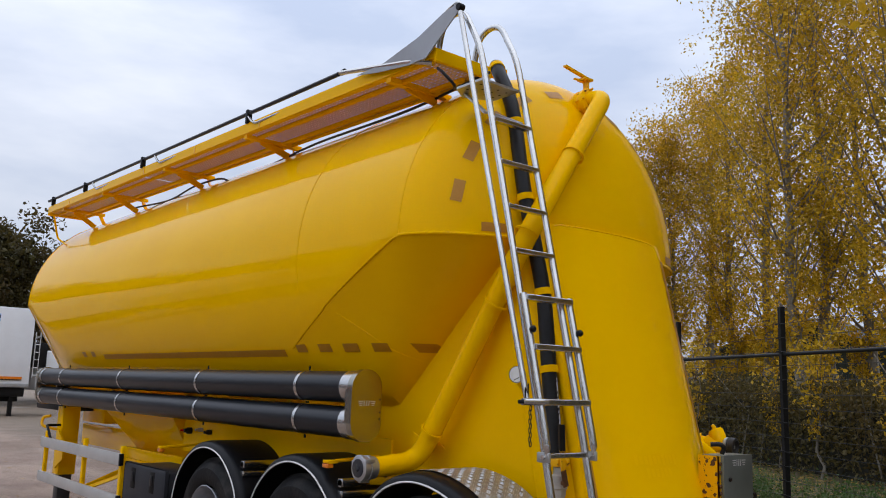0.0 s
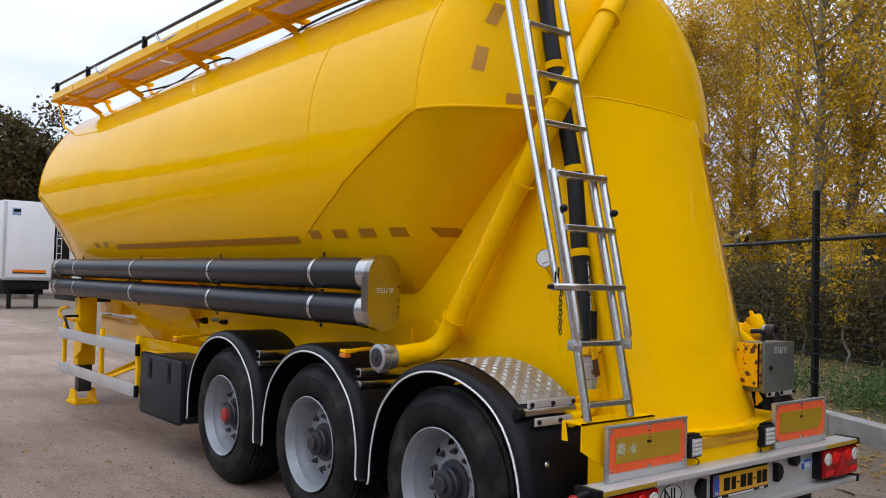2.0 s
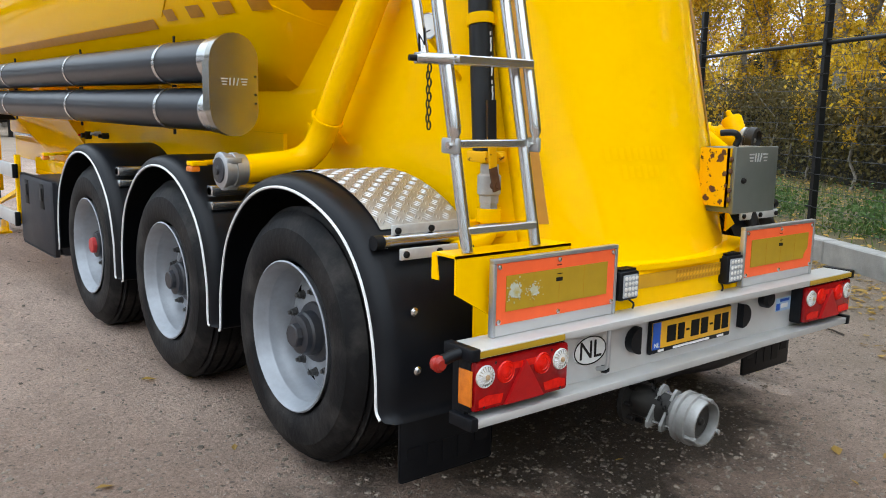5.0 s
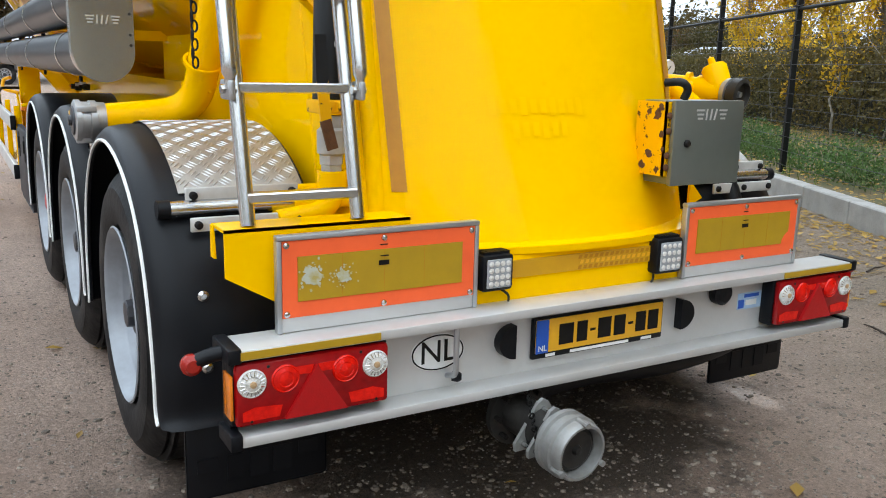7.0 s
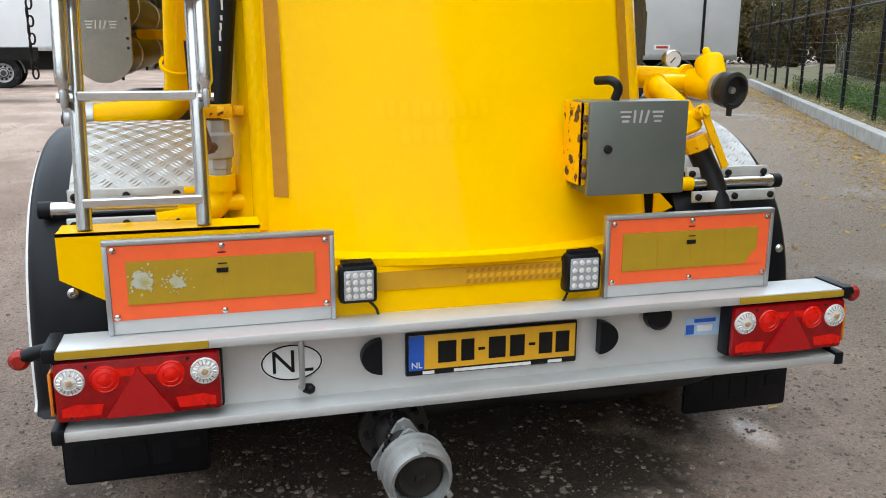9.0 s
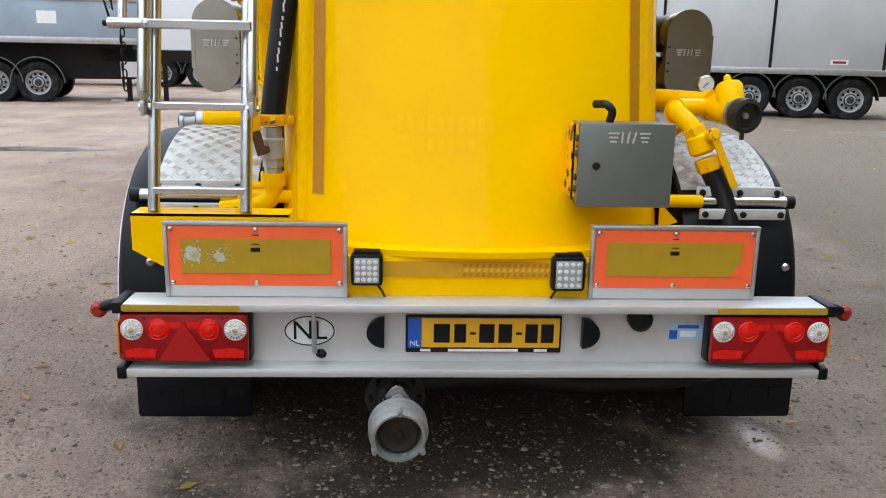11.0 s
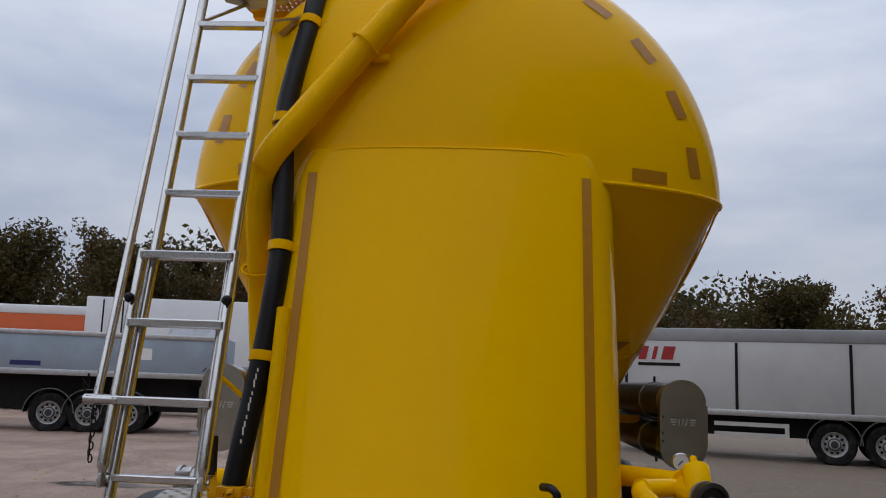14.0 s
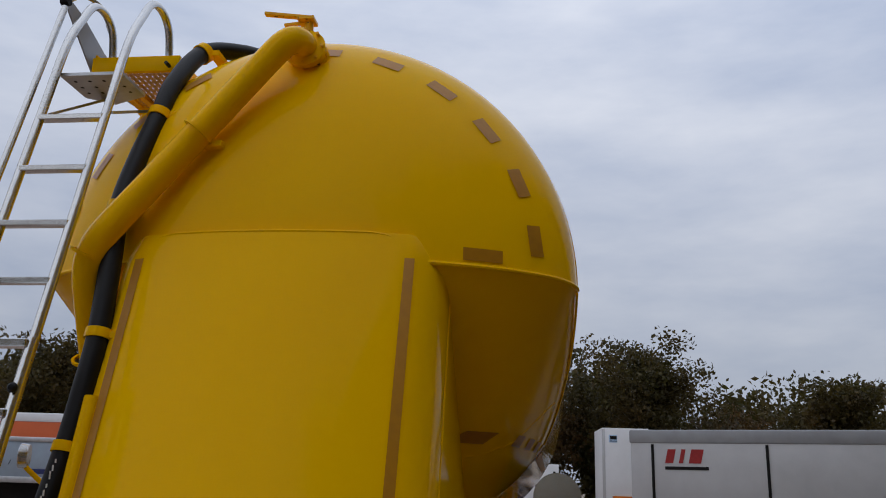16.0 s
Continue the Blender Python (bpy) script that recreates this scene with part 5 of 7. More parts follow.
for yb in (3.5, 5.85, 7.7, 9.0):
    part("rail_clip", box(-1.185, -1.135, yb, yb + 0.035, wz(yb) + 0.08, wz(yb) + 0.20, 0.006), PLASTIC, walkway)
for y0 in (2.9, 4.9, 6.8):
    part("rail_strut", tube(bent([(-1.15, y0, wz(y0) + 0.07), (-1.17, y0 + 0.5, wz(y0) + 0.06), (-1.17, y0 + 0.62, wz(y0) + 0.16)], 0.08), 0.012, 8), STEEL, walkway)
part("rear_rail", tube(bent([(-1.18, 2.1, wz(2.1) + 0.16), (-1.19, 1.25, 3.62), (-1.14, 1.10, 3.58)], 0.1), 0.017, 10), STEEL, walkway, "bright rail end")
FIN = material("dull_grey_sheet", (0.34, 0.35, 0.37), 0.5, 0.6, (0.28, 0.28, 0.29), 4, 0.6, 0.03, 50)
prof_f = [(0.79, 3.83), (0.83, 3.79), (1.10, 3.60), (1.28, 3.60), (1.62, 3.645), (1.86, 3.69), (1.55, 3.69), (1.18, 3.76), (0.95, 3.84), (0.82, 3.86)]
part("guard_flap", prism(prof_f, 0, -1.20, -1.192), FIN, walkway, "grey sheet metal flap")
part("flap_edge", tube(curve_points([(-1.196, 0.79, 3.83), (-1.15, 0.86, 3.90), (-1.12, 0.98, 3.905), (-1.13, 1.1, 3.84)]), 0.012, 8), STEEL, walkway)
part("flap_joint", rod((-1.215, 0.79, 3.83), (-1.175, 0.79, 3.83), 0.022), BLACK, walkway)
for pts in ([(-0.75, 1.0, 3.60), (-0.72, 1.9, 3.56), (-0.66, 3.2, 3.60), (-0.72, 3.9, 3.52), (-0.80, 4.4, 3.44), (-0.74, 4.9, 3.56), (-0.70, 5.6, 3.60), (-0.68, 6.3, 3.56), (-0.72, 7.2, 3.60)], [(-1.1, 1.1, 3.56), (-1.12, 1.02, 3.50), (-1.05, 1.0, 3.44), (-0.96, 1.1, 3.46)]):
    part("air_line", tube(curve_points(pts), 0.010, 6), HOSE, walkway)

# ---- right-hand pipework ----
HUB_DARK = material("dark_cast_coupling", (0.018, 0.017, 0.016), 0.45, 0.3, (0.05, 0.046, 0.04), 12, 0.6, 0.1, 60)
rp = new("air_inlet_pipework")
rp.location = V(0.95, 0.5, 1.2) - place_of(trailer)
rp.parent = trailer
tagged(rp, "yellow air inlet pipe with strainer, gauge and black hose")
part("inlet_pipe", tube(bent([(0.66, 0.90, 1.285), (0.80, 0.74, 1.285), (0.955, 0.66, 1.28), (1.0, 0.50, 1.262)], 0.06), 0.042, 18), YELLOW, rp)
st = part("strainer", joined(lathe([(0, 0.03), (0.01, 0.056), (0.10, 0.056), (0.12, 0.045), (0.16, 0.045)], (0.965, 0.57, 1.268), (0.22, -0.97, -0.09), 20, True), lathe([(0, 0.046), (0.02, 0.05), (0.115, 0.052), (0.127, 0.044), (0.132, 0.0)], (0.99, 0.455, 1.245), (-0.06, 0.42, 0.90), 20, True)), YELLOW, rp, "yellow strainer body")
part("strainer_pin", lathe([(0, 0.016), (0.03, 0.013), (0.038, 0.0)], (0.982, 0.51, 1.362), (-0.12, 0.42, 0.9), 12), YELLOW, st)
part("pipe_flange", lathe([(-0.008, 0.04), (-0.008, 0.062), (0.008, 0.062), (0.008, 0.04)], (0.955, 0.61, 1.272), (0.5, -0.86, -0.05), 24), YELLOW, rp)
part("inlet_coupling", lathe([(-0.05, 0.046), (-0.02, 0.05), (0.005, 0.052), (0.01, 0.063), (0.045, 0.065), (0.05, 0.056), (0.052, 0.05), (0.03, 0.046), (0.028, 0.0)], (1.005, 0.42, 1.252), (0.2, -0.97, -0.1), 26), HUB_DARK, rp, "dark inlet coupling with cap")
part("coupling_ring", lathe([(-0.028, 0.05), (-0.026, 0.059), (-0.006, 0.061), (-0.004, 0.05)], (1.005, 0.42, 1.252), (0.2, -0.97, -0.1), 26), STEEL_DULL, rp)
part("coupling_pin", lathe([(0, 0.013), (0.012, 0.011), (0.014, 0)], (1.011, 0.392, 1.249), (0.2, -0.97, -0.1), 14), STEEL_DULL, rp)
part("coupling_tab", box(0.997, 1.007, 0.37, 0.39, 1.16, 1.19), HUB_DARK, rp)
part("gauge_case", lathe([(0.03, 0.0), (0.03, 0.034), (0, 0.037), (-0.004, 0.033)], (0.985, 0.76, 1.348), (0, 1, 0.05), 24), STEEL, rp)
part("gauge_face", lathe([(0, 0.032), (0.001, 0.0)], (0.985, 0.757, 1.348), (0, -1, 0), 24), WHITE, rp, "white dial face")
part("needle", bar((0.992, 0.754, 1.355), (0.972, 0.754, 1.335), 0.004, 0.001, (0, 1, 0)), BLACK, rp)
part("gauge_stem", rod((0.985, 0.77, 1.315), (0.97, 0.66, 1.27), 0.008), BLACK, rp)
part("branch_pipe", tube(bent([(0.95, 0.60, 1.265), (0.80, 0.52, 1.265), (0.775, 0.49, 1.255), (0.83, 0.44, 1.20), (0.855, 0.425, 1.16)], 0.05), 0.036, 18), YELLOW, rp)
part("pipe_flange", lathe([(-0.006, 0.03), (-0.006, 0.05), (0.006, 0.05), (0.006, 0.03)], (0.785, 0.51, 1.255), (-0.8, -0.5, 0.1), 20), YELLOW, rp)
part("union_nut", lathe([(0, 0.04), (0.004, 0.046), (0.034, 0.046), (0.038, 0.04)], (0.835, 0.437, 1.20), (0.42, -0.2, -0.85), 6, True), YELLOW_WORN, rp)
part("ball_valve", joined(lathe([(0, 0.036), (0.012, 0.046), (0.07, 0.05), (0.082, 0.036)], (0.848, 0.428, 1.175), (0.36, -0.15, -0.92), 18, True), rod((0.87, 0.42, 1.15), (0.888, 0.365, 1.178), 0.024)), YELLOW, rp, "yellow ball valve")
part("valve_knob", lathe([(0, 0.027), (0.02, 0.027), (0.024, 0.018), (0.03, 0.018)], (0.886, 0.372, 1.175), (0.2, -0.9, 0.3), 8, True), YELLOW_WORN, rp)
part("valve_lever", bar((0.893, 0.352, 1.165), (0.978, 0.34, 0.985), 0.026, 0.010, (0, 1, 0)), YELLOW_WORN, rp, "chipped yellow lever")
part("hose_nut", lathe([(0, 0.044), (0.004, 0.05), (0.05, 0.05), (0.054, 0.044)], (0.888, 0.412, 1.088), (0.36, -0.15, -0.92), 8, True), YELLOW_WORN, rp)
part("air_hose", tube(curve_points([(0.905, 0.405, 1.045), (0.932, 0.395, 0.99), (0.955, 0.375, 0.93), (0.972, 0.345, 0.84), (0.972, 0.32, 0.74), (0.95, 0.28, 0.62)]), 0.041, 18), HOSE, rp, "thick black air hose")
part("gusset_plate", prism([(0.69, 1.18), (0.86, 1.18), (0.69, 1.02)], 1, 0.60, 0.61), YELLOW, rp)
part("foot_gusset", prism([(0.69, 0.93), (0.76, 0.86), (0.69, 0.83)], 1, 0.30, 0.31), YELLOW, rp)

# ---- lower outlet with coupling ----
COUPLING = material("grey_cast_aluminium", (0.30, 0.30, 0.29), 0.5, 0.4, (0.17, 0.165, 0.155), 12, 0.8, 0.08, 60)
out = new("bottom_outlet")
out.location = V(-0.27, -0.1, 0.32) - place_of(trailer)
out.parent = trailer
tagged(out, "grey aluminium bottom outlet coupling with yoke and chain")
ax = V(0.05, -0.99, -0.05).normalized()
p0 = V(-0.285, 0.02, 0.292)
part("flange", lathe([(0, 0.05), (0.0, 0.105), (0.022, 0.105), (0.024, 0.062), (0.19, 0.062)], p0, ax, 28), HUB_DARK, out)
for k in range(8):
    a = 2 * math.pi * k / 8
    s1, u1 = ax.cross(V(0, 0, 1)).normalized(), ax.cross(ax.cross(V(0, 0, 1))).normalized()
    c = p0 + ax * 0.0 + 0.085 * (math.cos(a) * s1 + math.sin(a) * u1)
    part("bolt", rod(c, c + ax * 0.05, 0.009, 6), BLACK, out)
for off, size in ((0.125, 0.78), (0.18, 0.74)):
    tri = [(0, 0.118), (0.024, 0.106), (0.122, -0.045), (0.118, -0.075), (-0.118, -0.075), (-0.122, -0.045), (-0.024, 0.106)]
    front = [p0 + ax * off + s1 * a * size - u1 * b * size for a, b in tri]
    back = [q + ax * 0.012 for q in front]
    part("yoke_plate", grid_mesh([front, back], close_v=True, cap=True), COUPLING, out, "triangular grey yoke plate", sharp=30)
for a, b in ((0, 0.085), (0.09, -0.05), (-0.09, -0.05)):
    part("yoke_bolt", rod(p0 + ax * 0.11 + s1 * a * 0.74 - u1 * b * 0.74, p0 + ax * 0.215 + s1 * a * 0.72 - u1 * b * 0.72, 0.008, 8), STEEL, out)
for k in range(9):
    c = (p0 + ax * 0.05 - u1 * 0.10).lerp(p0 + ax * 0.20 + s1 * 0.075 - u1 * 0.02, k / 8)
    loop = [c + V(0.008 * math.cos(a), 0.0 if k % 2 else 0.006 * math.cos(a), 0.008 * math.sin(a)) for a in (2 * math.pi * q / 10 for q in range(11))]
    part("chain_link", tube(loop, 0.003, 5), BLACK, out)
part("coupling_body", lathe([(0.03, 0.046), (0.19, 0.046), (0.20, 0.075), (0.22, 0.085), (0.224, 0.096), (0.24, 0.096), (0.244, 0.087), (0.26, 0.087), (0.264, 0.096), (0.28, 0.096), (0.284, 0.088), (0.31, 0.088), (0.32, 0.083), (0.32, 0.076), (0.312, 0.074), (0.275, 0.072), (0.273, 0.0)], p0, ax, 40), COUPLING, out, "grey ribbed coupling")
part("dust_cap", lathe([(0.275, 0.071), (0.288, 0.067), (0.293, 0.056), (0.289, 0.040), (0.293, 0.016), (0.305, 0.012), (0.307, 0)], p0, ax, 30), HUB_DARK, out, "dark round dust cap")
for k in range(3):
    a = 2 * math.pi * k / 3 + 0.5
    c = p0 + ax * 0.285 + 0.088 * (math.cos(a) * s1 + math.sin(a) * u1)
    part("coupling_lug", rod(c, c + ax * 0.045, 0.009, 8), COUPLING, out)
# ---- side guard, tool box, landing leg, side lamps ----
for side in (-1, 1):
    sg = new("side_guard")
    sg.location = V(side * 1.27, 6.3, 0.7) - place_of(trailer)
    sg.parent = trailer
    tagged(sg, "aluminium side guard rails on yellow posts")
    for z0 in (0.80, 0.42):
        part("guard_rail", box(side * 1.30 - 0.015, side * 1.30 + 0.015, 5.36, 7.92, z0 - 0.03, z0 + 0.08, 0.005), BUMPER_AL, sg, "grey aluminium rail")
        part("rail_cap", box(side * 1.30 - 0.02, side * 1.30 + 0.02, 5.34, 5.37, z0 - 0.03, z0 + 0.08, 0.004), PLASTIC, sg)
    for yb in (5.42, 6.5, 7.85):
        part("guard_post", box(side * 1.265 - 0.02, side * 1.265 + 0.02, yb - 0.03, yb + 0.03, 0.40, 0.95, 0.004), YELLOW, sg)
    part("guard_arm", bar((side * 1.25, 6.5, 0.45), (side * 0.6, 6.5, 0.72), 0.04, 0.04), YELLOW, sg)
    part("guard_arm", bar((side * 1.25, 6.45, 0.44), (side * 1.25, 5.5, 0.66), 0.03, 0.03), YELLOW, sg)
    leg = new("landing_leg")
    leg.location = V(side * 0.95, 8.17, GROUND) - place_of(trailer)
    leg.parent = trailer
    tagged(leg, "yellow landing leg with foot plate on the ground")
    part("outer_tube", box(side * 0.95 - 0.1, side * 0.95 + 0.1, 8.06, 8.28, 0.42, 1.22, 0.01), YELLOW, leg)
    part("gusset", prism([(8.08, 0.50), (7.82, 0.62), (7.82, 0.82), (8.08, 0.95)], 0, side * 0.97 - 0.12, side * 0.97 - 0.10), YELLOW, leg)
    part("inner_tube", box(side * 0.95 - 0.075, side * 0.95 + 0.075, 8.09, 8.25, 0.10, 0.44, 0.008), GREY_HUB, leg, "dark greasy inner tube")
    part("foot", joined(prism([(8.00, GROUND - 0.01), (8.34, GROUND - 0.01), (8.27, 0.13), (8.07, 0.13)], 0, side * 0.95 - 0.12, side * 0.95 - 0.10), prism([(8.00, GROUND - 0.01), (8.34, GROUND - 0.01), (8.27, 0.13), (8.07, 0.13)], 0, side * 0.95 + 0.10, side * 0.95 + 0.12), box(side * 0.95 - 0.14, side * 0.95 + 0.14, 7.98, 8.36, GROUND - 0.01, GROUND + 0.015)), YELLOW, leg)
    if side < 0:
        part("crank", tube(bent([(-1.05, 8.12, 1.0), (-1.22, 8.08, 1.0), (-1.26, 7.87, 0.97), (-1.27, 7.67, 0.84)], 0.05), 0.015, 10), BLACK, leg)
        part("crank_grip", rod((-1.27, 7.71, 0.865), (-1.275, 7.56, 0.78), 0.022), HOSE, leg)
        part("hook_handle", tube(bent([(-1.12, 8.32, 1.10), (-1.18, 8.42, 1.08), (-1.2, 8.37, 0.98), (-1.05, 8.27, 0.94)], 0.05), 0.018, 10), YELLOW_WORN, leg)
part("support_box", box(-0.62, 0.62, 7.9, 8.7, 1.02, 1.5, 0.02), YELLOW, trailer)
part("front_frame", joined(box(-1.0, 1.0, 8.3, 9.4, 1.16, 1.32, 0.01)), BLACK, trailer)

tb = new("tool_box")
tb.location = V(-1.1, 4.65, 0.28) - place_of(trailer)
tb.parent = trailer
tagged(tb, "black plastic tool box with two latches")
TOOLBOX = material("tool_box_plastic", (0.017, 0.018, 0.023), 0.5, 0.0, (0.026, 0.027, 0.031), 5, 0.6, 0.05, 120, spec=0.3)
part("box_body", box(-1.24, -0.80, 4.38, 5.30, 0.27, 0.80, 0.05), TOOLBOX, tb)
part("lid", box(-1.285, -1.235, 4.36, 5.32, 0.27, 0.82, 0.04), TOOLBOX, tb)
for yb in (4.62, 5.06):
    part("latch_recess", box(-1.289, -1.283, yb - 0.05, yb + 0.05, 0.60, 0.78, 0.002), BLACK, tb)
    part("latch", box(-1.297, -1.287, yb - 0.03, yb + 0.03, 0.66, 0.75, 0.005), PLASTIC, tb)
for yb, zl in ((4.5, 0.955), (1.85, 1.055)):
    part("side_lamp", box(-1.30, -1.255, yb - 0.035, yb + 0.035, zl + 0.008, zl + 0.036, 0.008), AMBER, trailer, "amber side marker lamp")
    part("lamp_arm", box(-1.295, -1.22, yb - 0.035, yb + 0.035, zl + 0.037, zl + 0.058, 0.004), YELLOW, trailer)
    part("lamp_arm", rod((-1.22, yb, zl + 0.05), (-0.7, yb + 0.05, zl + 0.07), 0.012), YELLOW, trailer)
for yb, z, r0, mt in ((4.84, 1.12, 0.03, BLACK), (4.92, 1.12, 0.014, RED), (4.42, 1.13, 0.022, BLACK), (4.6, 1.14, 0.018, STEEL_DULL)):
    part("air_valve", lathe([(0, r0), (0.04, r0), (0.05, r0 * 0.6), (0.07, r0 * 0.6)], (-0.86, yb, z), (-1, 0, 0), 12, True), mt, trailer)
part("valve_panel", prism([(1.75, 1.06), (1.75, 1.24), (5.0, 1.26), (5.0, 0.93), (2.6, 0.93)], 0, -0.86, -0.84), YELLOW, trailer)
cone = [[V(sx * w, y, z) for sx, y in ((-1, ya), (1, ya), (1, yb), (-1, yb))] for z, w, ya, yb in ((1.42, 1.02, 4.98, 6.95), (1.22, 0.98, 4.98, 6.78), (0.80, 0.68, 5.15, 6.5), (0.74, 0.68, 5.15, 6.5))]
part("hopper_cone", grid_mesh(cone, close_v=True, cap=True), YELLOW, trailer, "yellow discharge hopper between the axles and the legs", sharp=20)
part("hopper_frame", joined(box(-0.86, 0.86, 5.0, 6.6, 0.70, 0.75, 0.006), box(-0.86, -0.80, 5.0, 6.6, 0.75, 0.86, 0.006)), YELLOW, trailer)

# ---- kerb and fence ----
FDIR = V(math.sin(radians(29)), math.cos(radians(29)), 0)
FNRM = V(FDIR.y, -FDIR.x, 0)
KERB0 = V(5.66, 2.9, 0)
CONCRETE = material("weathered_concrete", (0.34, 0.33, 0.31), 0.85, 0.0, (0.2, 0.195, 0.18), 4, 0.8, 0.35, 60)
kerb = thing("kerb", (5.6, 2.9, 0), "low grey concrete kerb wall along the yard", "kerb", kind="structure")
for i in range(-14, 26):
    a = KERB0 + FDIR * (i * 1.0)
    b = KERB0 + FDIR * (i * 1.0 + 0.99)
    part("kerb_stone", bar(a + V(0, 0, 0.055), b + V(0, 0, 0.055), 0.18, 0.26, bevel=0.012), CONCRETE, kerb)

BLACK_PAINT = material("black_fence_steel", (0.004, 0.0045, 0.005), 0.45, 0.0, (0.009, 0.009, 0.009), 20, 0.5, 0.05, 80, spec=0.25)
WIRE = material("dark_fence_wire", (0.03, 0.032, 0.035), 0.5, 0.4)
fence = thing("fence", (6.2, 2.6, 0), "black steel post and wire mesh fence with top rail", "fence")
F0 = KERB0 + FNRM * 0.55
FH = 2.15
for i in range(-4, 12):
    p = F0 + FDIR * (i * 2.9 + 0.2)
    part("post", bar(p + V(0, 0, -0.1), p + V(0, 0, FH + 0.62), 0.07, 0.07, tuple(FDIR), bevel=0.005), BLACK_PAINT, fence)
    for k in range(14):
        z = 0.2 + k * 0.18
        part("insulator", bar(p + FNRM * -0.05 + V(0, 0, z) - FDIR * 0.05, p + FNRM * -0.05 + V(0, 0, z) + FDIR * 0.05, 0.025, 0.018), BLACK_PAINT, fence)
a, b = F0 - FDIR * 9, F0 + FDIR * 34
part("top_rail", rod(a + V(0, 0, FH), b + V(0, 0, FH), 0.024), BLACK_PAINT, fence)
for k in range(14):
    z = 0.2 + k * 0.18
    off = FNRM * -0.055
    part("wire", rod(a + off + V(0, 0, z), b + off + V(0, 0, z), 0.0028, 4), WIRE, fence)
vs, fs = [], []
for k in range(int(43 / 0.12)):
    p = a + FDIR * (k * 0.12)
    n0 = len(vs)
    for dx, z in ((-0.002, 0.05), (0.002, 0.05), (0.002, FH), (-0.002, FH)):
        vs.append(p + FDIR * dx + V(0, 0, z))
    fs.append((n0, n0 + 1, n0 + 2, n0 + 3))
me = quads("wire_mesh", [v - place_of(fence) for v in vs], fs, WIRE)
o = new("wire_mesh", me)
o.parent = fence
tagged(o, "thin vertical mesh wires", kind="stuff")

# verge behind the kerb: soil, grass and fallen leaves
SOIL = material("leaf_littered_soil", (0.12, 0.09, 0.045), 0.9, 0.0, (0.06, 0.075, 0.025), 1.3, 0.9, 0.6, 30)
rows = []
for i in range(40):
    q = -12 + 57 * i / 39
    rows.append([KERB0 + FDIR * q + FNRM * s + V(0, 0, 0.10 + 0.05 * noise.noise((q * 0.6, s * 0.6, 1)) + 0.012 * min(s, 20)) for s in (0.09, 0.6, 1.2, 2, 3, 4.5, 7, 12, 25, 40)])
solid("verge", grid_mesh(rows), SOIL, "leaf littered soil strip behind the kerb", "ground", kind="structure", sharp=80)


def leaf_cloud(name, places, size, mat, seed, flat=False, parent=None, label="", kind=""):
    """Many small bent leaves at given places, one mesh."""
    rng = random.Random(seed)
    vs, fs = [], []
    for p in places:
        s = size * rng.uniform(0.6, 1.35)
        if flat:
            n = V(rng.uniform(-0.3, 0.3), rng.uniform(-0.3, 0.3), 1).normalized()
        else:
            n = V(rng.gauss(0, 1), rng.gauss(0, 1), rng.gauss(0.3, 1)).normalized()
        t = n.orthogonal().normalized()
        t = Matrix.Rotation(rng.uniform(0, 6.3), 3, n) @ t
        u = n.cross(t)
        k = len(vs)
        vs += [p - t * s, p + u * s * 0.55 + n * s * 0.12, p + t * s, p - u * s * 0.55 + n * s * 0.12]
        fs += [(k, k + 1, k + 2), (k, k + 2, k + 3)]
    o = Vector((0, 0, 0)) if parent is None else place_of(parent)
    ob = new(name, quads(name, [v - o for v in vs], fs, mat))
    if parent is not None:
        ob.parent = parent
    return tagged(ob, label, kind=kind)


def leaf_material(name, base, other):
    """Leaves let part of the light through."""
    m = material(name, base, 0.55, 0.0, other, 0.35, 1.0, 0.0, 40, random_by="island", low=0.3, high=0.7)
    n, l = m.node_tree.nodes, m.node_tree.links
    p = n["Principled BSDF"]
    tr = n.new("ShaderNodeBsdfTranslucent")
    l.new(p.inputs["Base Color"].links[0].from_socket, tr.inputs["Color"])
    mx = n.new("ShaderNodeMixShader")
    mx.inputs["Fac"].default_value = 0.45
    l.new(p.outputs["BSDF"], mx.inputs[1])
    l.new(tr.outputs["BSDF"], mx.inputs[2])
    l.new(mx.outputs["Shader"], n["Material Output"].inputs["Surface"])
    return m


YEL_LEAF = leaf_material("autumn_yellow_leaves", (0.82, 0.50, 0.018), (0.40, 0.29, 0.025))
OAK_LEAF = leaf_material("dull_green_leaves", (0.042, 0.046, 0.010), (0.095, 0.056, 0.013))
RUSSET_LEAF = leaf_material("russet_leaves", (0.13, 0.062, 0.016), (0.055, 0.048, 0.016))
HEDGE_LEAF = leaf_material("hedge_leaves", (0.062, 0.072, 0.02), (0.14, 0.095, 0.027))
IVY_LEAF = leaf_material("ivy_and_nettle_leaves", (0.06, 0.14, 0.03), (0.10, 0.13, 0.04))
GRASS = leaf_material("grass_green", (0.07, 0.15, 0.02), (0.12, 0.14, 0.03))
FALLEN = leaf_material("fallen_leaves", (0.50, 0.33, 0.07), (0.28, 0.16, 0.04))
BARK = material("grey_bark", (0.27, 0.245, 0.20), 0.9, 0.0, (0.12, 0.105, 0.085), 5, 0.9, 0.6, 30)

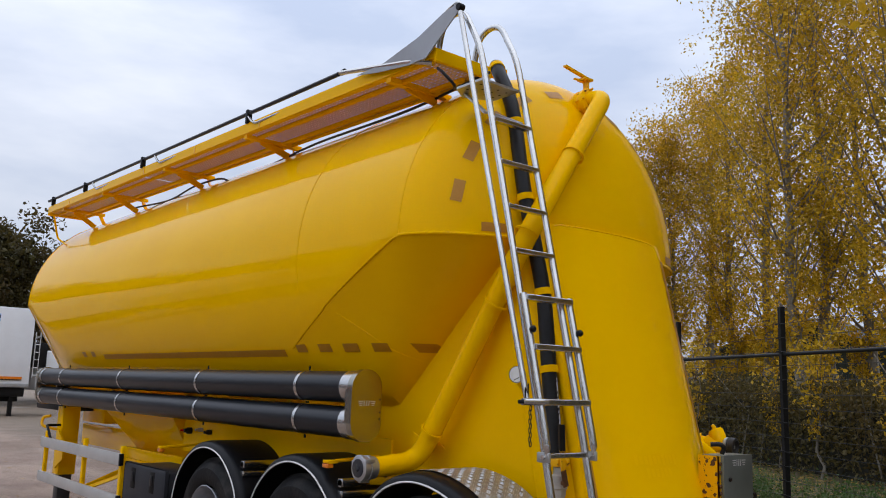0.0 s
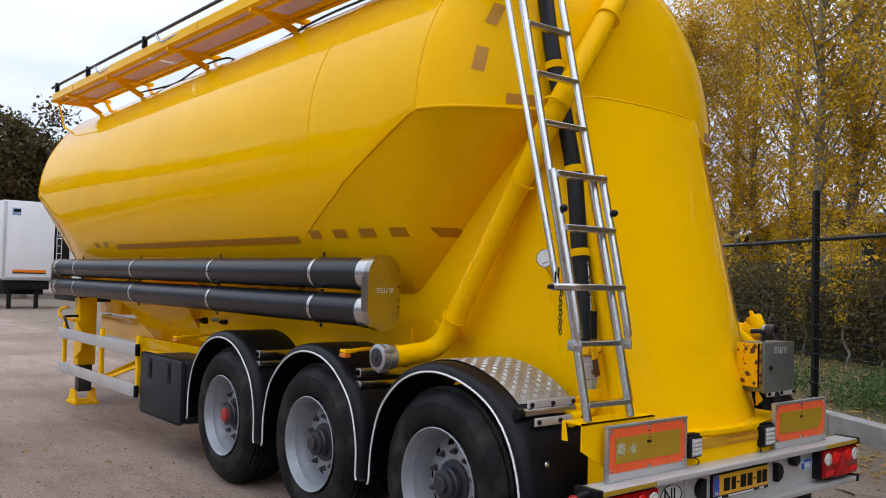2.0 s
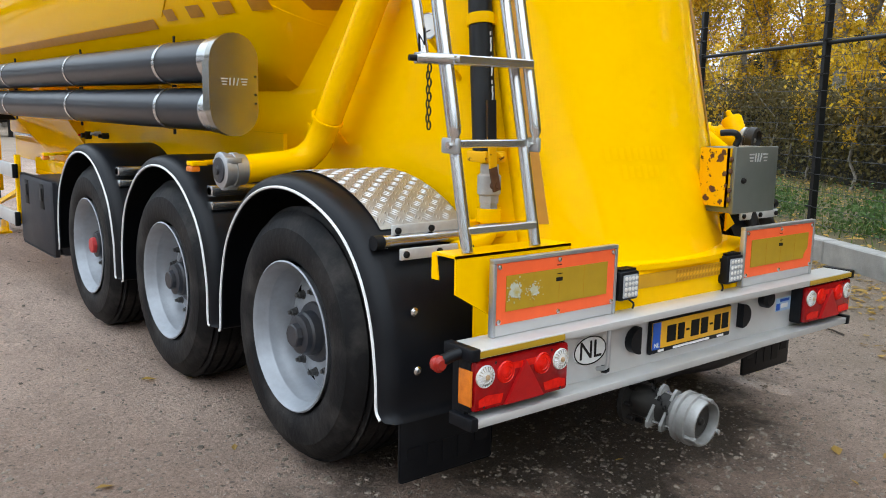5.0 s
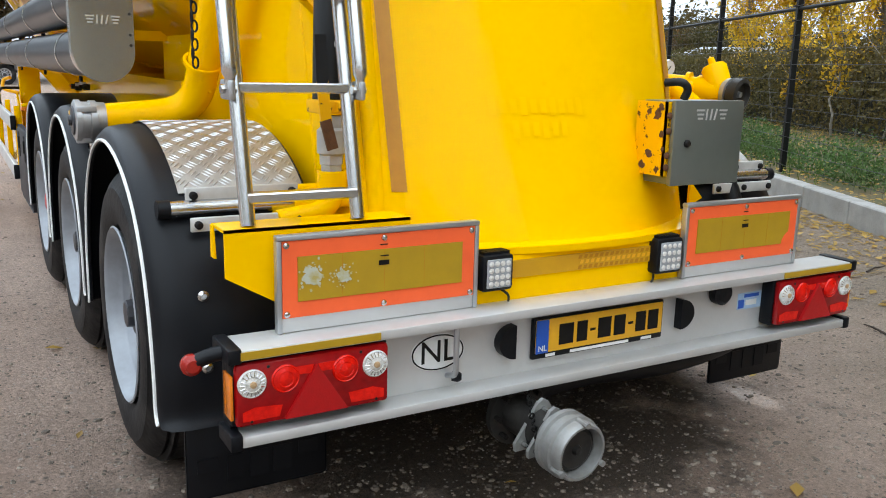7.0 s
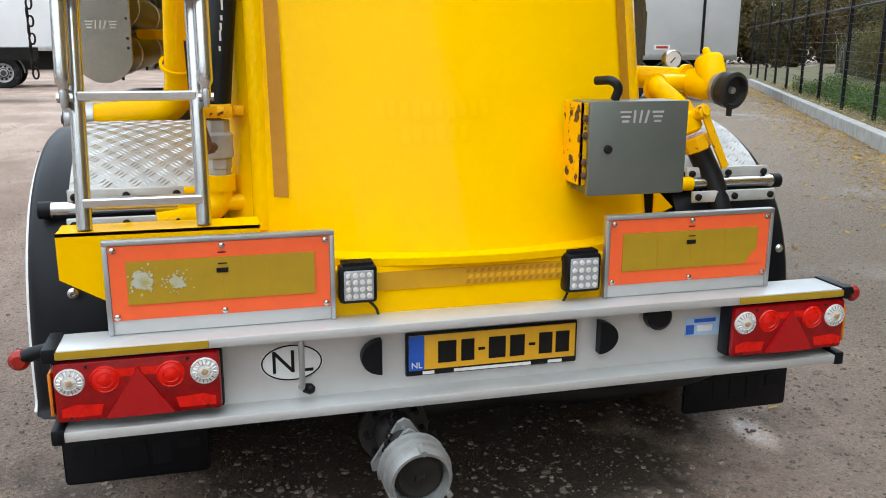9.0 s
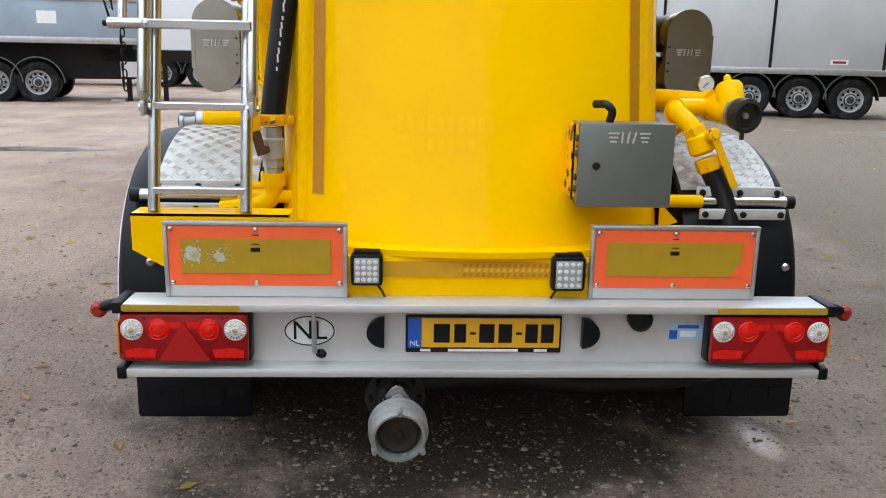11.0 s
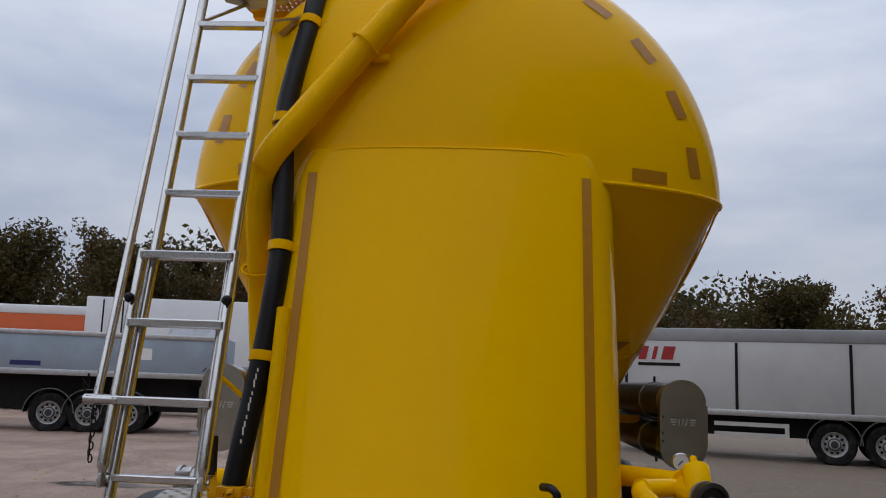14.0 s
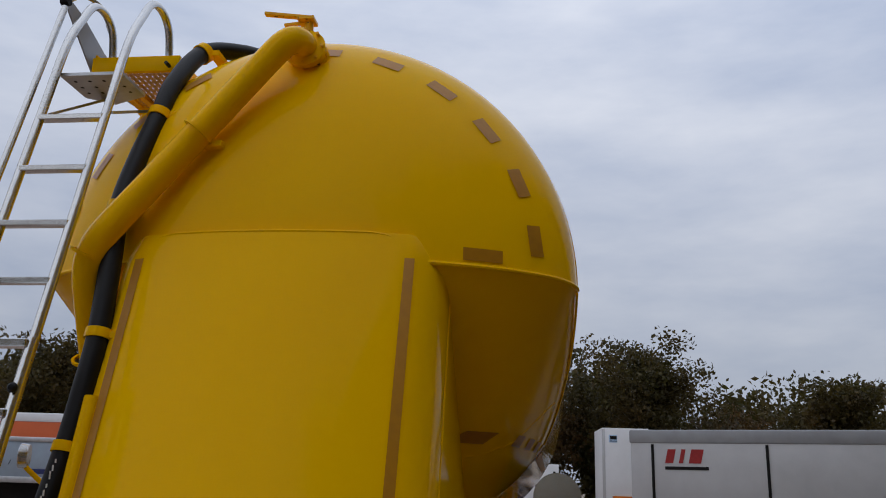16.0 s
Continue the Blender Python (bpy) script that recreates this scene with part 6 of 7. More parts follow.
rng = random.Random(11)
places = []
for _ in range(5200):
    q, s = rng.uniform(-6, 24), rng.expovariate(0.45)
    places.append(KERB0 + FDIR * q + FNRM * (0.15 + s) + V(0, 0, 0.15 + 0.012 * min(s, 20)))
for _ in range(4600):
    q, s = rng.uniform(-4, 24), -abs(rng.gauss(0, 0.55)) - 0.1
    p = KERB0 + FDIR * q + FNRM * s
    places.append(p + V(0, 0, ground_height(p.x, p.y) + 0.012))
for _ in range(900):
    p = V(rng.uniform(-9, 9), rng.uniform(-6, 16), 0)
    places.append(V(p.x, p.y, ground_height(p.x, p.y) + 0.01))
for _ in range(3600):
    q, s = rng.uniform(-4, 20), rng.uniform(2.0, 4.4)
    p = KERB0 + FDIR * q + FNRM * s
    places.append(p + V(0, 0, 0.16 + 0.012 * s))
leaf_cloud("fallen_leaves", places, 0.035, FALLEN, 5, True, label="scattered yellow fallen leaves", kind="stuff")

vs, fs = [], []
for _ in range(9000):
    q, s = rng.uniform(-6, 22), abs(rng.gauss(1.6, 1.0)) + 0.35
    p = KERB0 + FDIR * q + FNRM * s + V(0, 0, 0.10)
    if noise.noise((q * 0.5, s * 0.8, 7)) < -0.1:
        continue
    h = rng.uniform(0.08, 0.34)
    d = V(rng.gauss(0, 0.4), rng.gauss(0, 0.4), 1).normalized() * h
    w = V(rng.uniform(-1, 1), rng.uniform(-1, 1), 0).normalized() * 0.006
    k = len(vs)
    vs += [p - w, p + w, p + d]
    fs.append((k, k + 1, k + 2))
tagged(new("verge_grass", quads("verge_grass", vs, fs, GRASS)), "rough green grass and weeds along the fence", "grass", kind="stuff")

ivy = []
while len(ivy) < 26000:
    q, s = rng.uniform(-4, 20), 0.62 + abs(rng.gauss(0.55, 0.6))
    dens = noise.noise((q * 0.7, s * 1.1, 9)) + 0.25
    if rng.random() > dens + 0.35:
        continue
    p = KERB0 + FDIR * q + FNRM * s
    ivy.append(p + V(0, 0, 0.13 + rng.random() ** 1.4 * (0.18 + 0.45 * max(0, dens))))
tagged(leaf_cloud("ground_ivy", ivy, 0.026, IVY_LEAF, 77), "low green ivy and nettles behind the kerb", "plants", kind="stuff")

# stones on the yard
PEBBLE = material("brown_grey_pebbles", (0.20, 0.16, 0.125), 0.85, 0.0, (0.09, 0.072, 0.056), 20, 0.9, random_by="island")
vs, fs = [], []
for _ in range(34000):
    x, y = rng.uniform(-9, 9), rng.uniform(-7, 14)
    if rng.random() < 0.7:
        x, y = rng.gauss(-0.6, 2.4), rng.gauss(-1.0, 1.8)
    s = 0.003 + min(0.016, rng.expovariate(330))
    z = ground_height(x, y) - s * 0.1
    k = len(vs)
    a0, sx, sy = rng.uniform(0, 6.3), rng.uniform(0.7, 1.3), rng.uniform(0.7, 1.3)
    for q in range(6):
        a = a0 + q * 1.047
        rr = s * rng.uniform(0.85, 1.15)
        vs.append(V(x + rr * sx * math.cos(a), y + rr * sy * math.sin(a), z))
    for q in range(6):
        a = a0 + q * 1.047 + 0.2
        rr = s * rng.uniform(0.55, 0.8)
        vs.append(V(x + rr * sx * math.cos(a), y + rr * sy * math.sin(a), z + s * rng.uniform(0.4, 0.6)))
    for q in range(6):
        fs.append((k + q, k + (q + 1) % 6, k + 6 + (q + 1) % 6, k + 6 + q))
    fs.append(tuple(range(k + 6, k + 12)))
tagged(new("loose_stones", quads("loose_stones", vs, fs, PEBBLE)), "small brown and grey stones scattered over the gravel", "stones", kind="stuff")
TWIG = material("twig_bark", (0.05, 0.035, 0.025), 0.9)
for x, y, ang, L in ((1.9, -0.55, 20, 0.16), (2.6, 0.6, 70, 0.2), (-2.4, -0.4, 130, 0.14), (3.9, 1.6, 10, 0.3), (-4.2, 3.2, 40, 0.25)):
    d = V(math.cos(radians(ang)), math.sin(radians(ang)), 0) * L
    z = ground_height(x, y) + 0.008
    solid("twig", tube([V(x, y, z), V(x, y, z) + d * 0.5 + V(0, 0.01, 0.008), V(x, y, z) + d], [0.007, 0.006, 0.003], 6), TWIG, "dark broken twig lying on the gravel", "twig", "twigs on the yard")


# ---- trees ----
def make_tree(name, at, height, spread, mat, seed, leaves, leaf, label, group, slim=False, clear=0.12, limbs=26):
    rng = random.Random(seed)
    t = thing(name, at, label, "tree", group)
    base = Vector(at)
    lean = V(rng.uniform(-0.03, 0.03), rng.uniform(-0.03, 0.03), 0)
    r0 = height * (0.012 if slim else 0.018)
    tr = [base + V(0, 0, height * k / 10) + lean * height * k / 10 + V(rng.uniform(-0.1, 0.1), rng.uniform(-0.1, 0.1), 0) * (k > 0) for k in range(11)]
    bms = [tube(tr, [r0 * (1 - 0.092 * k) for k in range(11)], 9)]
    places = []
    for i in range(limbs):
        f = clear + (0.97 - clear) * (i + rng.random()) / limbs
        k = min(9, int(f * 10))
        p = tr[k].lerp(tr[k + 1], f * 10 - k)
        a = rng.uniform(0, 6.283)
        reach = spread * (math.sin(math.pi * min(1, 0.12 + 0.88 * (1 - (f - clear) / (1 - clear)))) ** 0.6) * rng.uniform(0.7, 1.15)
        reach = max(reach, spread * 0.22)
        rise = reach * (1.5 if slim else 0.55) * rng.uniform(0.7, 1.2)
        d = V(math.cos(a), math.sin(a), 0)
        pts = [p, p + d * reach * 0.45 + V(0, 0, rise * 0.35), p + d * reach + V(0, 0, rise)]
        lp = curve_points(pts, 3)
        rl = r0 * (1 - 0.85 * f) * 0.38
        bms.append(tube(lp, [max(0.008, rl * (1 - j / len(lp))) for j in range(len(lp))], 5))
        n = int(leaves / limbs)
        nc = 9 if slim else 11
        clumps = [(lp[rng.randrange(1, len(lp))] + V(rng.gauss(0, 0.16), rng.gauss(0, 0.16), rng.gauss(0, 0.2)) * reach) for _ in range(nc)]
        for c in clumps:
            cr = (0.26 if slim else 0.24) * reach * rng.uniform(0.6, 1.2) + 0.12
            for _ in range(n // nc):
                d3 = V(rng.gauss(0, 1), rng.gauss(0, 1), rng.gauss(0, 0.85))
                places.append(c + d3 * (min(1.0, 1.7 / d3.length) * cr * 0.6))
    part("trunk", joined(*bms), BARK, t, sharp=60)
    leaf_cloud("crown", places, leaf, mat, seed + 1, parent=t)
    return t


CAM0 = V(-4.3, -3.0, 0)
k = 0
for off, dist, h, sp in ((11.6, 38, 9.5, 1.7), (13.8, 36, 10.6, 1.8), (16.2, 36, 12.0, 1.9), (18.2, 40, 15.0, 2.0), (19.6, 37, 15.6, 2.1), (21.6, 33, 16.5, 2.3),
                         (23.4, 29, 18, 2.7), (25.2, 31, 19, 2.8), (27.6, 34, 18, 3.0), (29.5, 27, 18, 3.0), (33.5, 26, 18, 3.0), (38, 26, 17, 3.0)):
    hd = 39.1 + off
    p = CAM0 + V(math.sin(radians(hd)), math.cos(radians(hd)), 0) * dist + V(0, 0, 0.2)
    make_tree("poplar_tree", tuple(p), h, sp, YEL_LEAF, 100 + k, 19000 if off < 30 else 6000, 0.066, "tall slender poplar with thinning yellow autumn leaves", "poplars behind the fence", True, 0.10, 56)
    k += 1

# more poplars along the fence, beyond the way, unseen and added to block light
for i in range(11):
    for s, h in ((9.5, 14), (13.5, 16)):
        p = KERB0 + FDIR * (-18 + i * 2.3) + FNRM * (s + rng.uniform(-0.8, 0.8)) + V(0, 0, 0.2)
        make_tree("poplar_tree", tuple(p), h * rng.uniform(0.9, 1.1), 3.0, YEL_LEAF, 700 + k, 2600, 0.2, "tall slender poplar with thinning yellow autumn leaves", "poplars behind the fence", True, 0.04, 30)
        k += 1

# hedge behind the fence
hedge_places = []
for _ in range(90000):
    q = rng.uniform(-4, 30)
    top = 1.75 + 0.4 * noise.noise((q * 0.45, 0, 2)) + 0.25 * noise.noise((q * 1.6, 0, 5))
    z = top * (rng.random() ** 0.7)
    s = 4.1 + rng.gauss(0, 0.5)
    hedge_places.append(F0 + FDIR * q + FNRM * s + V(0, 0, 0.2 + z))
hedge = thing("hedge", tuple(F0 + FNRM * 4.2), "overgrown brownish green hedge behind the fence", "hedge")
leaf_cloud("foliage", hedge_places, 0.042, HEDGE_LEAF, 31, parent=hedge)
stems = []
for i in range(120):
    p = F0 + FDIR * (-8 + i * 0.37) + FNRM * (4.2 + rng.gauss(0, 0.25)) + V(0, 0, 0.05)
    stems.append(tube([p, p + V(rng.gauss(0, 0.2), rng.gauss(0, 0.2), 1.2), p + V(rng.gauss(0, 0.35), rng.gauss(0, 0.35), 2.0)], [0.02, 0.014, 0.005], 5))
o = part("stem_growth", joined(*stems), BARK, hedge)
o["kind"] = "stuff"
# Dark sheet inside the hedge stands in for the shade between its twigs.
DARKCORE = material("painted_twig_shade", (0.03, 0.028, 0.018), 0.95, 0.0, (0.015, 0.016, 0.01), 6, 0.8, 0.8, 20)
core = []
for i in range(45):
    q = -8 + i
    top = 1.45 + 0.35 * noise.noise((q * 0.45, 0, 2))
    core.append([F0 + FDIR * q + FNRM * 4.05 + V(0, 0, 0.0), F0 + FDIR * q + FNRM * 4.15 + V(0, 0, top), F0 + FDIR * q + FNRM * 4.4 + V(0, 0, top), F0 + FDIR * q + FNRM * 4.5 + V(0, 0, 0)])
part("inner_shade_sheet", grid_mesh(core), DARKCORE, hedge)

for i, q in enumerate((2.0, 4.6, 6.3, 8.8, 11.5, 15.0)):
    make_tree("poplar_sapling", tuple(F0 + FDIR * q + FNRM * (3.3 + 0.25 * (i % 3)) + V(0, 0, 0.1)), 2.3 + 0.3 * (i % 2), 0.55, YEL_LEAF, 900 + i, 800, 0.045, "young poplar with yellow leaves in front of the hedge", "saplings by the hedge", True, 0.3, 14)

# green shed behind the hedge
SHED = material("dark_green_cladding", (0.045, 0.06, 0.05), 0.6, 0.0, (0.03, 0.04, 0.035), 2, 0.7, 0.1, 30)
ROOF = material("dark_green_roof_sheet", (0.06, 0.075, 0.06), 0.6, 0.0, (0.04, 0.05, 0.042), 2, 0.7, 0.1, 30)
PALE_ROOF = material("pale_roof_sheet", (0.42, 0.45, 0.48), 0.5, 0.1, (0.3, 0.33, 0.36), 2, 0.7, 0.05, 20)
sp0 = V(24.5, 21.0, 0)
shed = thing("shed", tuple(sp0), "low dark shed with a pale sheet roof", "shed")
part("wall", box(sp0.x - 1.6, sp0.x + 2.4, sp0.y - 2, sp0.y + 2, -0.1, 1.85), SHED, shed)
part("roof", prism([(sp0.x - 1.9, 1.8), (sp0.x + 2.7, 1.8), (sp0.x + 2.7, 1.9), (sp0.x + 0.4, 2.35), (sp0.x - 1.9, 1.9)], 1, sp0.y - 2.3, sp0.y + 2.3), PALE_ROOF, shed)

# dark barn with its gable towards the yard
barn = thing("barn", (31.5, 15.4, 0), "dark green clad barn with pale roof edges behind the hedge", "barn")
part("wall", box(31.5, 43.0, 11.3, 19.5, -0.1, 3.5), SHED, barn)
part("gable", prism([(11.3, 3.5), (19.5, 3.5), (15.4, 4.95)], 0, 31.5, 43.0), SHED, barn)
for sy in (-1, 1):
    part("roof_slope", prism([(15.4 + sy * 4.5, 3.42), (15.4 + sy * 4.5, 3.54), (15.4, 5.12), (15.4, 5.0)], 0, 31.2, 43.2), ROOF, barn, "dark roof slope")
    part("verge_board", prism([(15.4 + sy * 4.5, 3.40), (15.4 + sy * 4.5, 3.58), (15.4, 5.16), (15.4, 4.98)], 0, 31.1, 31.19), PALE_ROOF if sy < 0 else ROOF, barn)
for k in range(20):
    part("cladding_rib", box(31.47, 31.497, 11.5 + k * 0.4, 11.54 + k * 0.4, 0.0, 3.45), SHED, barn)

# tree belt along the far side of the yard
k = 0
for x in range(-52, 64, 4):
    y = 50 + 4 * math.sin(x * 0.7) - abs(x) * 0.12
    h = 10.0 if x < 11 else 7.0 if x < 28 else 4.4
    make_tree("oak_tree", (x + rng.uniform(-1, 1), y, 0), 0.87 * h * rng.uniform(0.82, 1.1), rng.uniform(2.8, 3.6), RUSSET_LEAF if k % 3 == 1 else OAK_LEAF, 300 + k, 20000 if -34 < x < 28 else 5000, 0.125, "russet autumn tree in the far tree belt" if k % 3 == 1 else "dull green tree in the far tree belt", "far tree belt", False, 0.05, 34)
    k += 1
for x in range(-50, 64, 7):
    make_tree("oak_tree", (x + rng.uniform(-1, 1), 57, 0), (8.6 if x < 11 else 6.2 if x < 28 else 4.0) * rng.uniform(0.85, 1.1), 4.2, OAK_LEAF, 400 + k, 6000, 0.24, "dull green tree in the far tree belt", "far tree belt", False, 0.02, 30)
    k += 1
# trees that close the yard beside and behind the way
for i in range(17):
    a = radians(165 + i * 11)
    make_tree("oak_tree", (44 * math.cos(a), 6 + 40 * math.sin(a), 0), rng.uniform(9, 12), 5.0, OAK_LEAF, 500 + i, 2600, 0.4, "dull green tree closing the yard", "trees round the yard", False, 0.02, 24)

# ---- parked trailers ----
PALE = material("pale_grey_panel", (0.50, 0.505, 0.51), 0.42, 0.1, (0.41, 0.41, 0.415), 0.8, 0.8, 0.03, 20)
PALE_TOP = material("grey_tarp", (0.30, 0.31, 0.32), 0.6, 0.0, (0.22, 0.22, 0.23), 1.2, 0.8, 0.15, 8)
TIPPER = material("blue_grey_body", (0.30, 0.37, 0.44), 0.5, 0.1, (0.22, 0.26, 0.30), 0.9, 0.8, 0.05, 15)
WHITE_BOX = material("white_box_body", (0.74, 0.75, 0.76), 0.4, 0.0, (0.6, 0.6, 0.6), 0.7, 0.6, 0.02, 10)
ORANGE_BOX = material("orange_box_body", (0.62, 0.12, 0.03), 0.5, 0.0, (0.5, 0.1, 0.03), 1, 0.6)
RED_MARK = material("dark_red_print", (0.35, 0.02, 0.02), 0.5)
NAVY = material("navy_print", (0.02, 0.03, 0.12), 0.5)


FAR_RIM = material("dusty_rim_paint", (0.42, 0.42, 0.42), 0.5, 0.1, (0.22, 0.21, 0.20), 9, 0.8)


def far_wheel(parent, x, y, rim_mat=None):
    w = new("wheel")
    w.location = V(x, y, 0.5 + GROUND)
    w.parent = parent
    for nm, prof, mt in (("tyre", [(0.02, 0.29), (0.0, 0.33), (0.0, 0.47), (0.03, 0.51), (0.33, 0.51), (0.35, 0.45), (0.35, 0.3)], RUBBER), ("rim", [(0.0, 0.30), (0.01, 0.28), (0.09, 0.26), (0.10, 0.22), (0.05, 0.16), (0.02, 0.13), (0.0, 0.12), (-0.01, 0.0)], FAR_RIM)):
        ob = new(nm, mesh_of(nm, lathe(prof, (0, 0, 0), (0, 1, 0), 28), mt))
        ob.parent = w
    for k in range(10):
        a = 2 * math.pi * k / 10
        ob = new("hand_hole", mesh_of("hand_hole", lathe([(0, 0.034), (0.001, 0)], (0.205 * math.cos(a), 0.055, 0.205 * math.sin(a)), (0, -1, 0), 8), BLACK))
        ob.parent = w
    ob = new("hub_ring", mesh_of("hub_ring", lathe([(0, 0.155), (-0.012, 0.15), (-0.02, 0.09), (-0.05, 0.085), (-0.055, 0.0)], (0, 0.02, 0), (0, 1, 0), 20), GREY_HUB))
    ob.parent = w
    return w


def parked_trailer(name, at, yaw, length, body, z0, z1, label, top_mat=None, panels=(), wheels=(), width=2.5, first_wheel=0.6, extra=None):
    """Built with its near side on local y = 0, its left end at x = 0."""
    t = thing(name, (0, 0, 0), label, "trailer", "parked trailers")
    def add(nm, bm, mt, lab=""):
        o = new(nm, mesh_of(nm, bm, mt))
        o.parent = t
        if lab:
            tagged(o, lab)
        return o
    add("body", box(0, length, 0, width, z0, z1, 0.03), body)
    if top_mat:
        add("tarp_edge", box(-0.03, length + 0.03, -0.03, width + 0.03, z1 - 0.32, z1 + 0.02, 0.05), top_mat, "rolled grey tarp along the top")
    for x in panels:
        add("panel_joint", box(x - 0.035, x + 0.035, -0.02, 0.004, z0, z1 - 0.34), BLACK)
    add("lower_rail", box(0, length, -0.025, 0.01, z0 - 0.05, z0 + 0.10, 0.01), STEEL_DULL)
    add("chassis", box(0.3, length - 0.2, 0.5, width - 0.5, 0.55, z0 - 0.04), BLACK)
    for x in wheels:
        far_wheel(t, x, 0.05)
        far_wheel(t, x, width - 0.4)
        arc = [V(x + 0.62 * math.cos(radians(a)), 0, 0.47 + 0.62 * math.sin(radians(a))) for a in range(0, 181, 12)]
        add("fender", grid_mesh([[p + V(0, 0.0, 0) for p in arc], [p + V(0, 0.4, 0) for p in arc]]), PLASTIC)
        add("fender_line", tube(arc, 0.014, 5), GREY_METAL)
        add("axle", rod((x, 0.1, 0.47), (x, width - 0.1, 0.47), 0.07), BLACK)
    if extra:
        extra(add)
    t.matrix_world = pose(at[0], at[1], GROUND if len(at) < 3 else at[2], 0, 0, yaw)
    return t


def right_extra(add):
    for sx in (0.55, 0.80):
        add("side_guard", box(2.75, 4.5, -0.01, 0.03, sx, sx + 0.1), BUMPER_AL, "aluminium side guard rail")
    add("guard_end", box(4.4, 4.5, -0.012, 0.03, 0.55, 0.9), BUMPER_AL)
    add("leg", box(2.1, 2.25, 0.5, 0.65, 0.0, 1.1), BLACK)
    # lettering as plain bars
    for x0, w in ((0.86, 0.2), (1.2, 0.1), (1.44, 0.3)):
        pts = [(x0, 2.40), (x0 + w, 2.40), (x0 + w + 0.08, 2.74), (x0 + 0.08, 2.74)]
        add("lettering_bar", prism(pts, 1, -0.012, -0.003), RED_MARK)
    add("lettering_bar", box(0.86, 1.92, -0.012, -0.003, 2.24, 2.32), BLACK)
    add("maker_plate", box(7.3, 7.7, -0.012, -0.003, 1.3, 1.42), WHITE)
    add("maker_bar", box(7.35, 7.65, -0.016, -0.0125, 1.33, 1.39), RED_MARK)


parked_trailer("walking_floor_trailer", (3.2, 20.2), -18, 9.4, PALE, 1.1, 3.2, "silver grey walking floor trailer with dark panel joints", PALE_TOP, (0.56, 3.3, 5.92, 8.5), (5.5, 6.68, 7.86), extra=right_extra)


def tipper_extra(add):
    add("top_rim", box(-0.03, 9.4, -0.04, 0.06, 2.46, 2.58, 0.02), STEEL_DULL)
    add("lettering_bar", box(4.0, 4.75, -0.012, -0.003, 1.66, 1.78), NAVY)
    add("white_label", box(7.05, 7.5, -0.012, -0.003, 1.9, 2.2), WHITE)
    for x in (9.0, 9.9):
        add("leg", box(x, x + 0.12, 0.4, 0.52, 0, 1.1), BLACK)
    add("foot", box(8.6, 8.95, 0.3, 0.7, -0.01, 0.05), STEEL_DULL)
    add("gooseneck", box(8.4, 11.6, 0.5, 1.9, 1.0, 1.3), BLACK)
    add("locker", box(8.9, 9.8, 0.15, 0.5, 0.62, 1.0), BUMPER_AL)
    heap = []
    for i in range(26):
        row = []
        for j in range(14):
            u, w = i / 25, j / 13
            edge = min(1.0, 5 * min(u, 1 - u)) * min(1.0, 4 * min(w, 1 - w))
            h = 0.16 + 0.30 * noise.noise((u * 5, w * 3, 4)) + 0.14 * noise.noise((u * 13, w * 9, 7))
            row.append(V(7.7 + 1.7 * u, 0.1 + 1.5 * w, 2.50 + 1.5 * max(0.0, h + 0.12) * edge))
        heap.append(row)
    add("crumpled_tarp", grid_mesh(heap), FIN, "crumpled grey tarp heap")


parked_trailer("tipper_trailer", (-16.1, 17.7), 12, 9.4, TIPPER, 1.48, 2.55, "blue grey tipper trailer with a crumpled tarp", None, (), (5.05, 6.0, 6.96), extra=tipper_extra)


def white_extra(add):
    for x in (0.6, 1.3, 2.0):
        add("door_post", box(x, x + 0.05, -0.015, 0.0, 1.3, 4.1), BLACK)


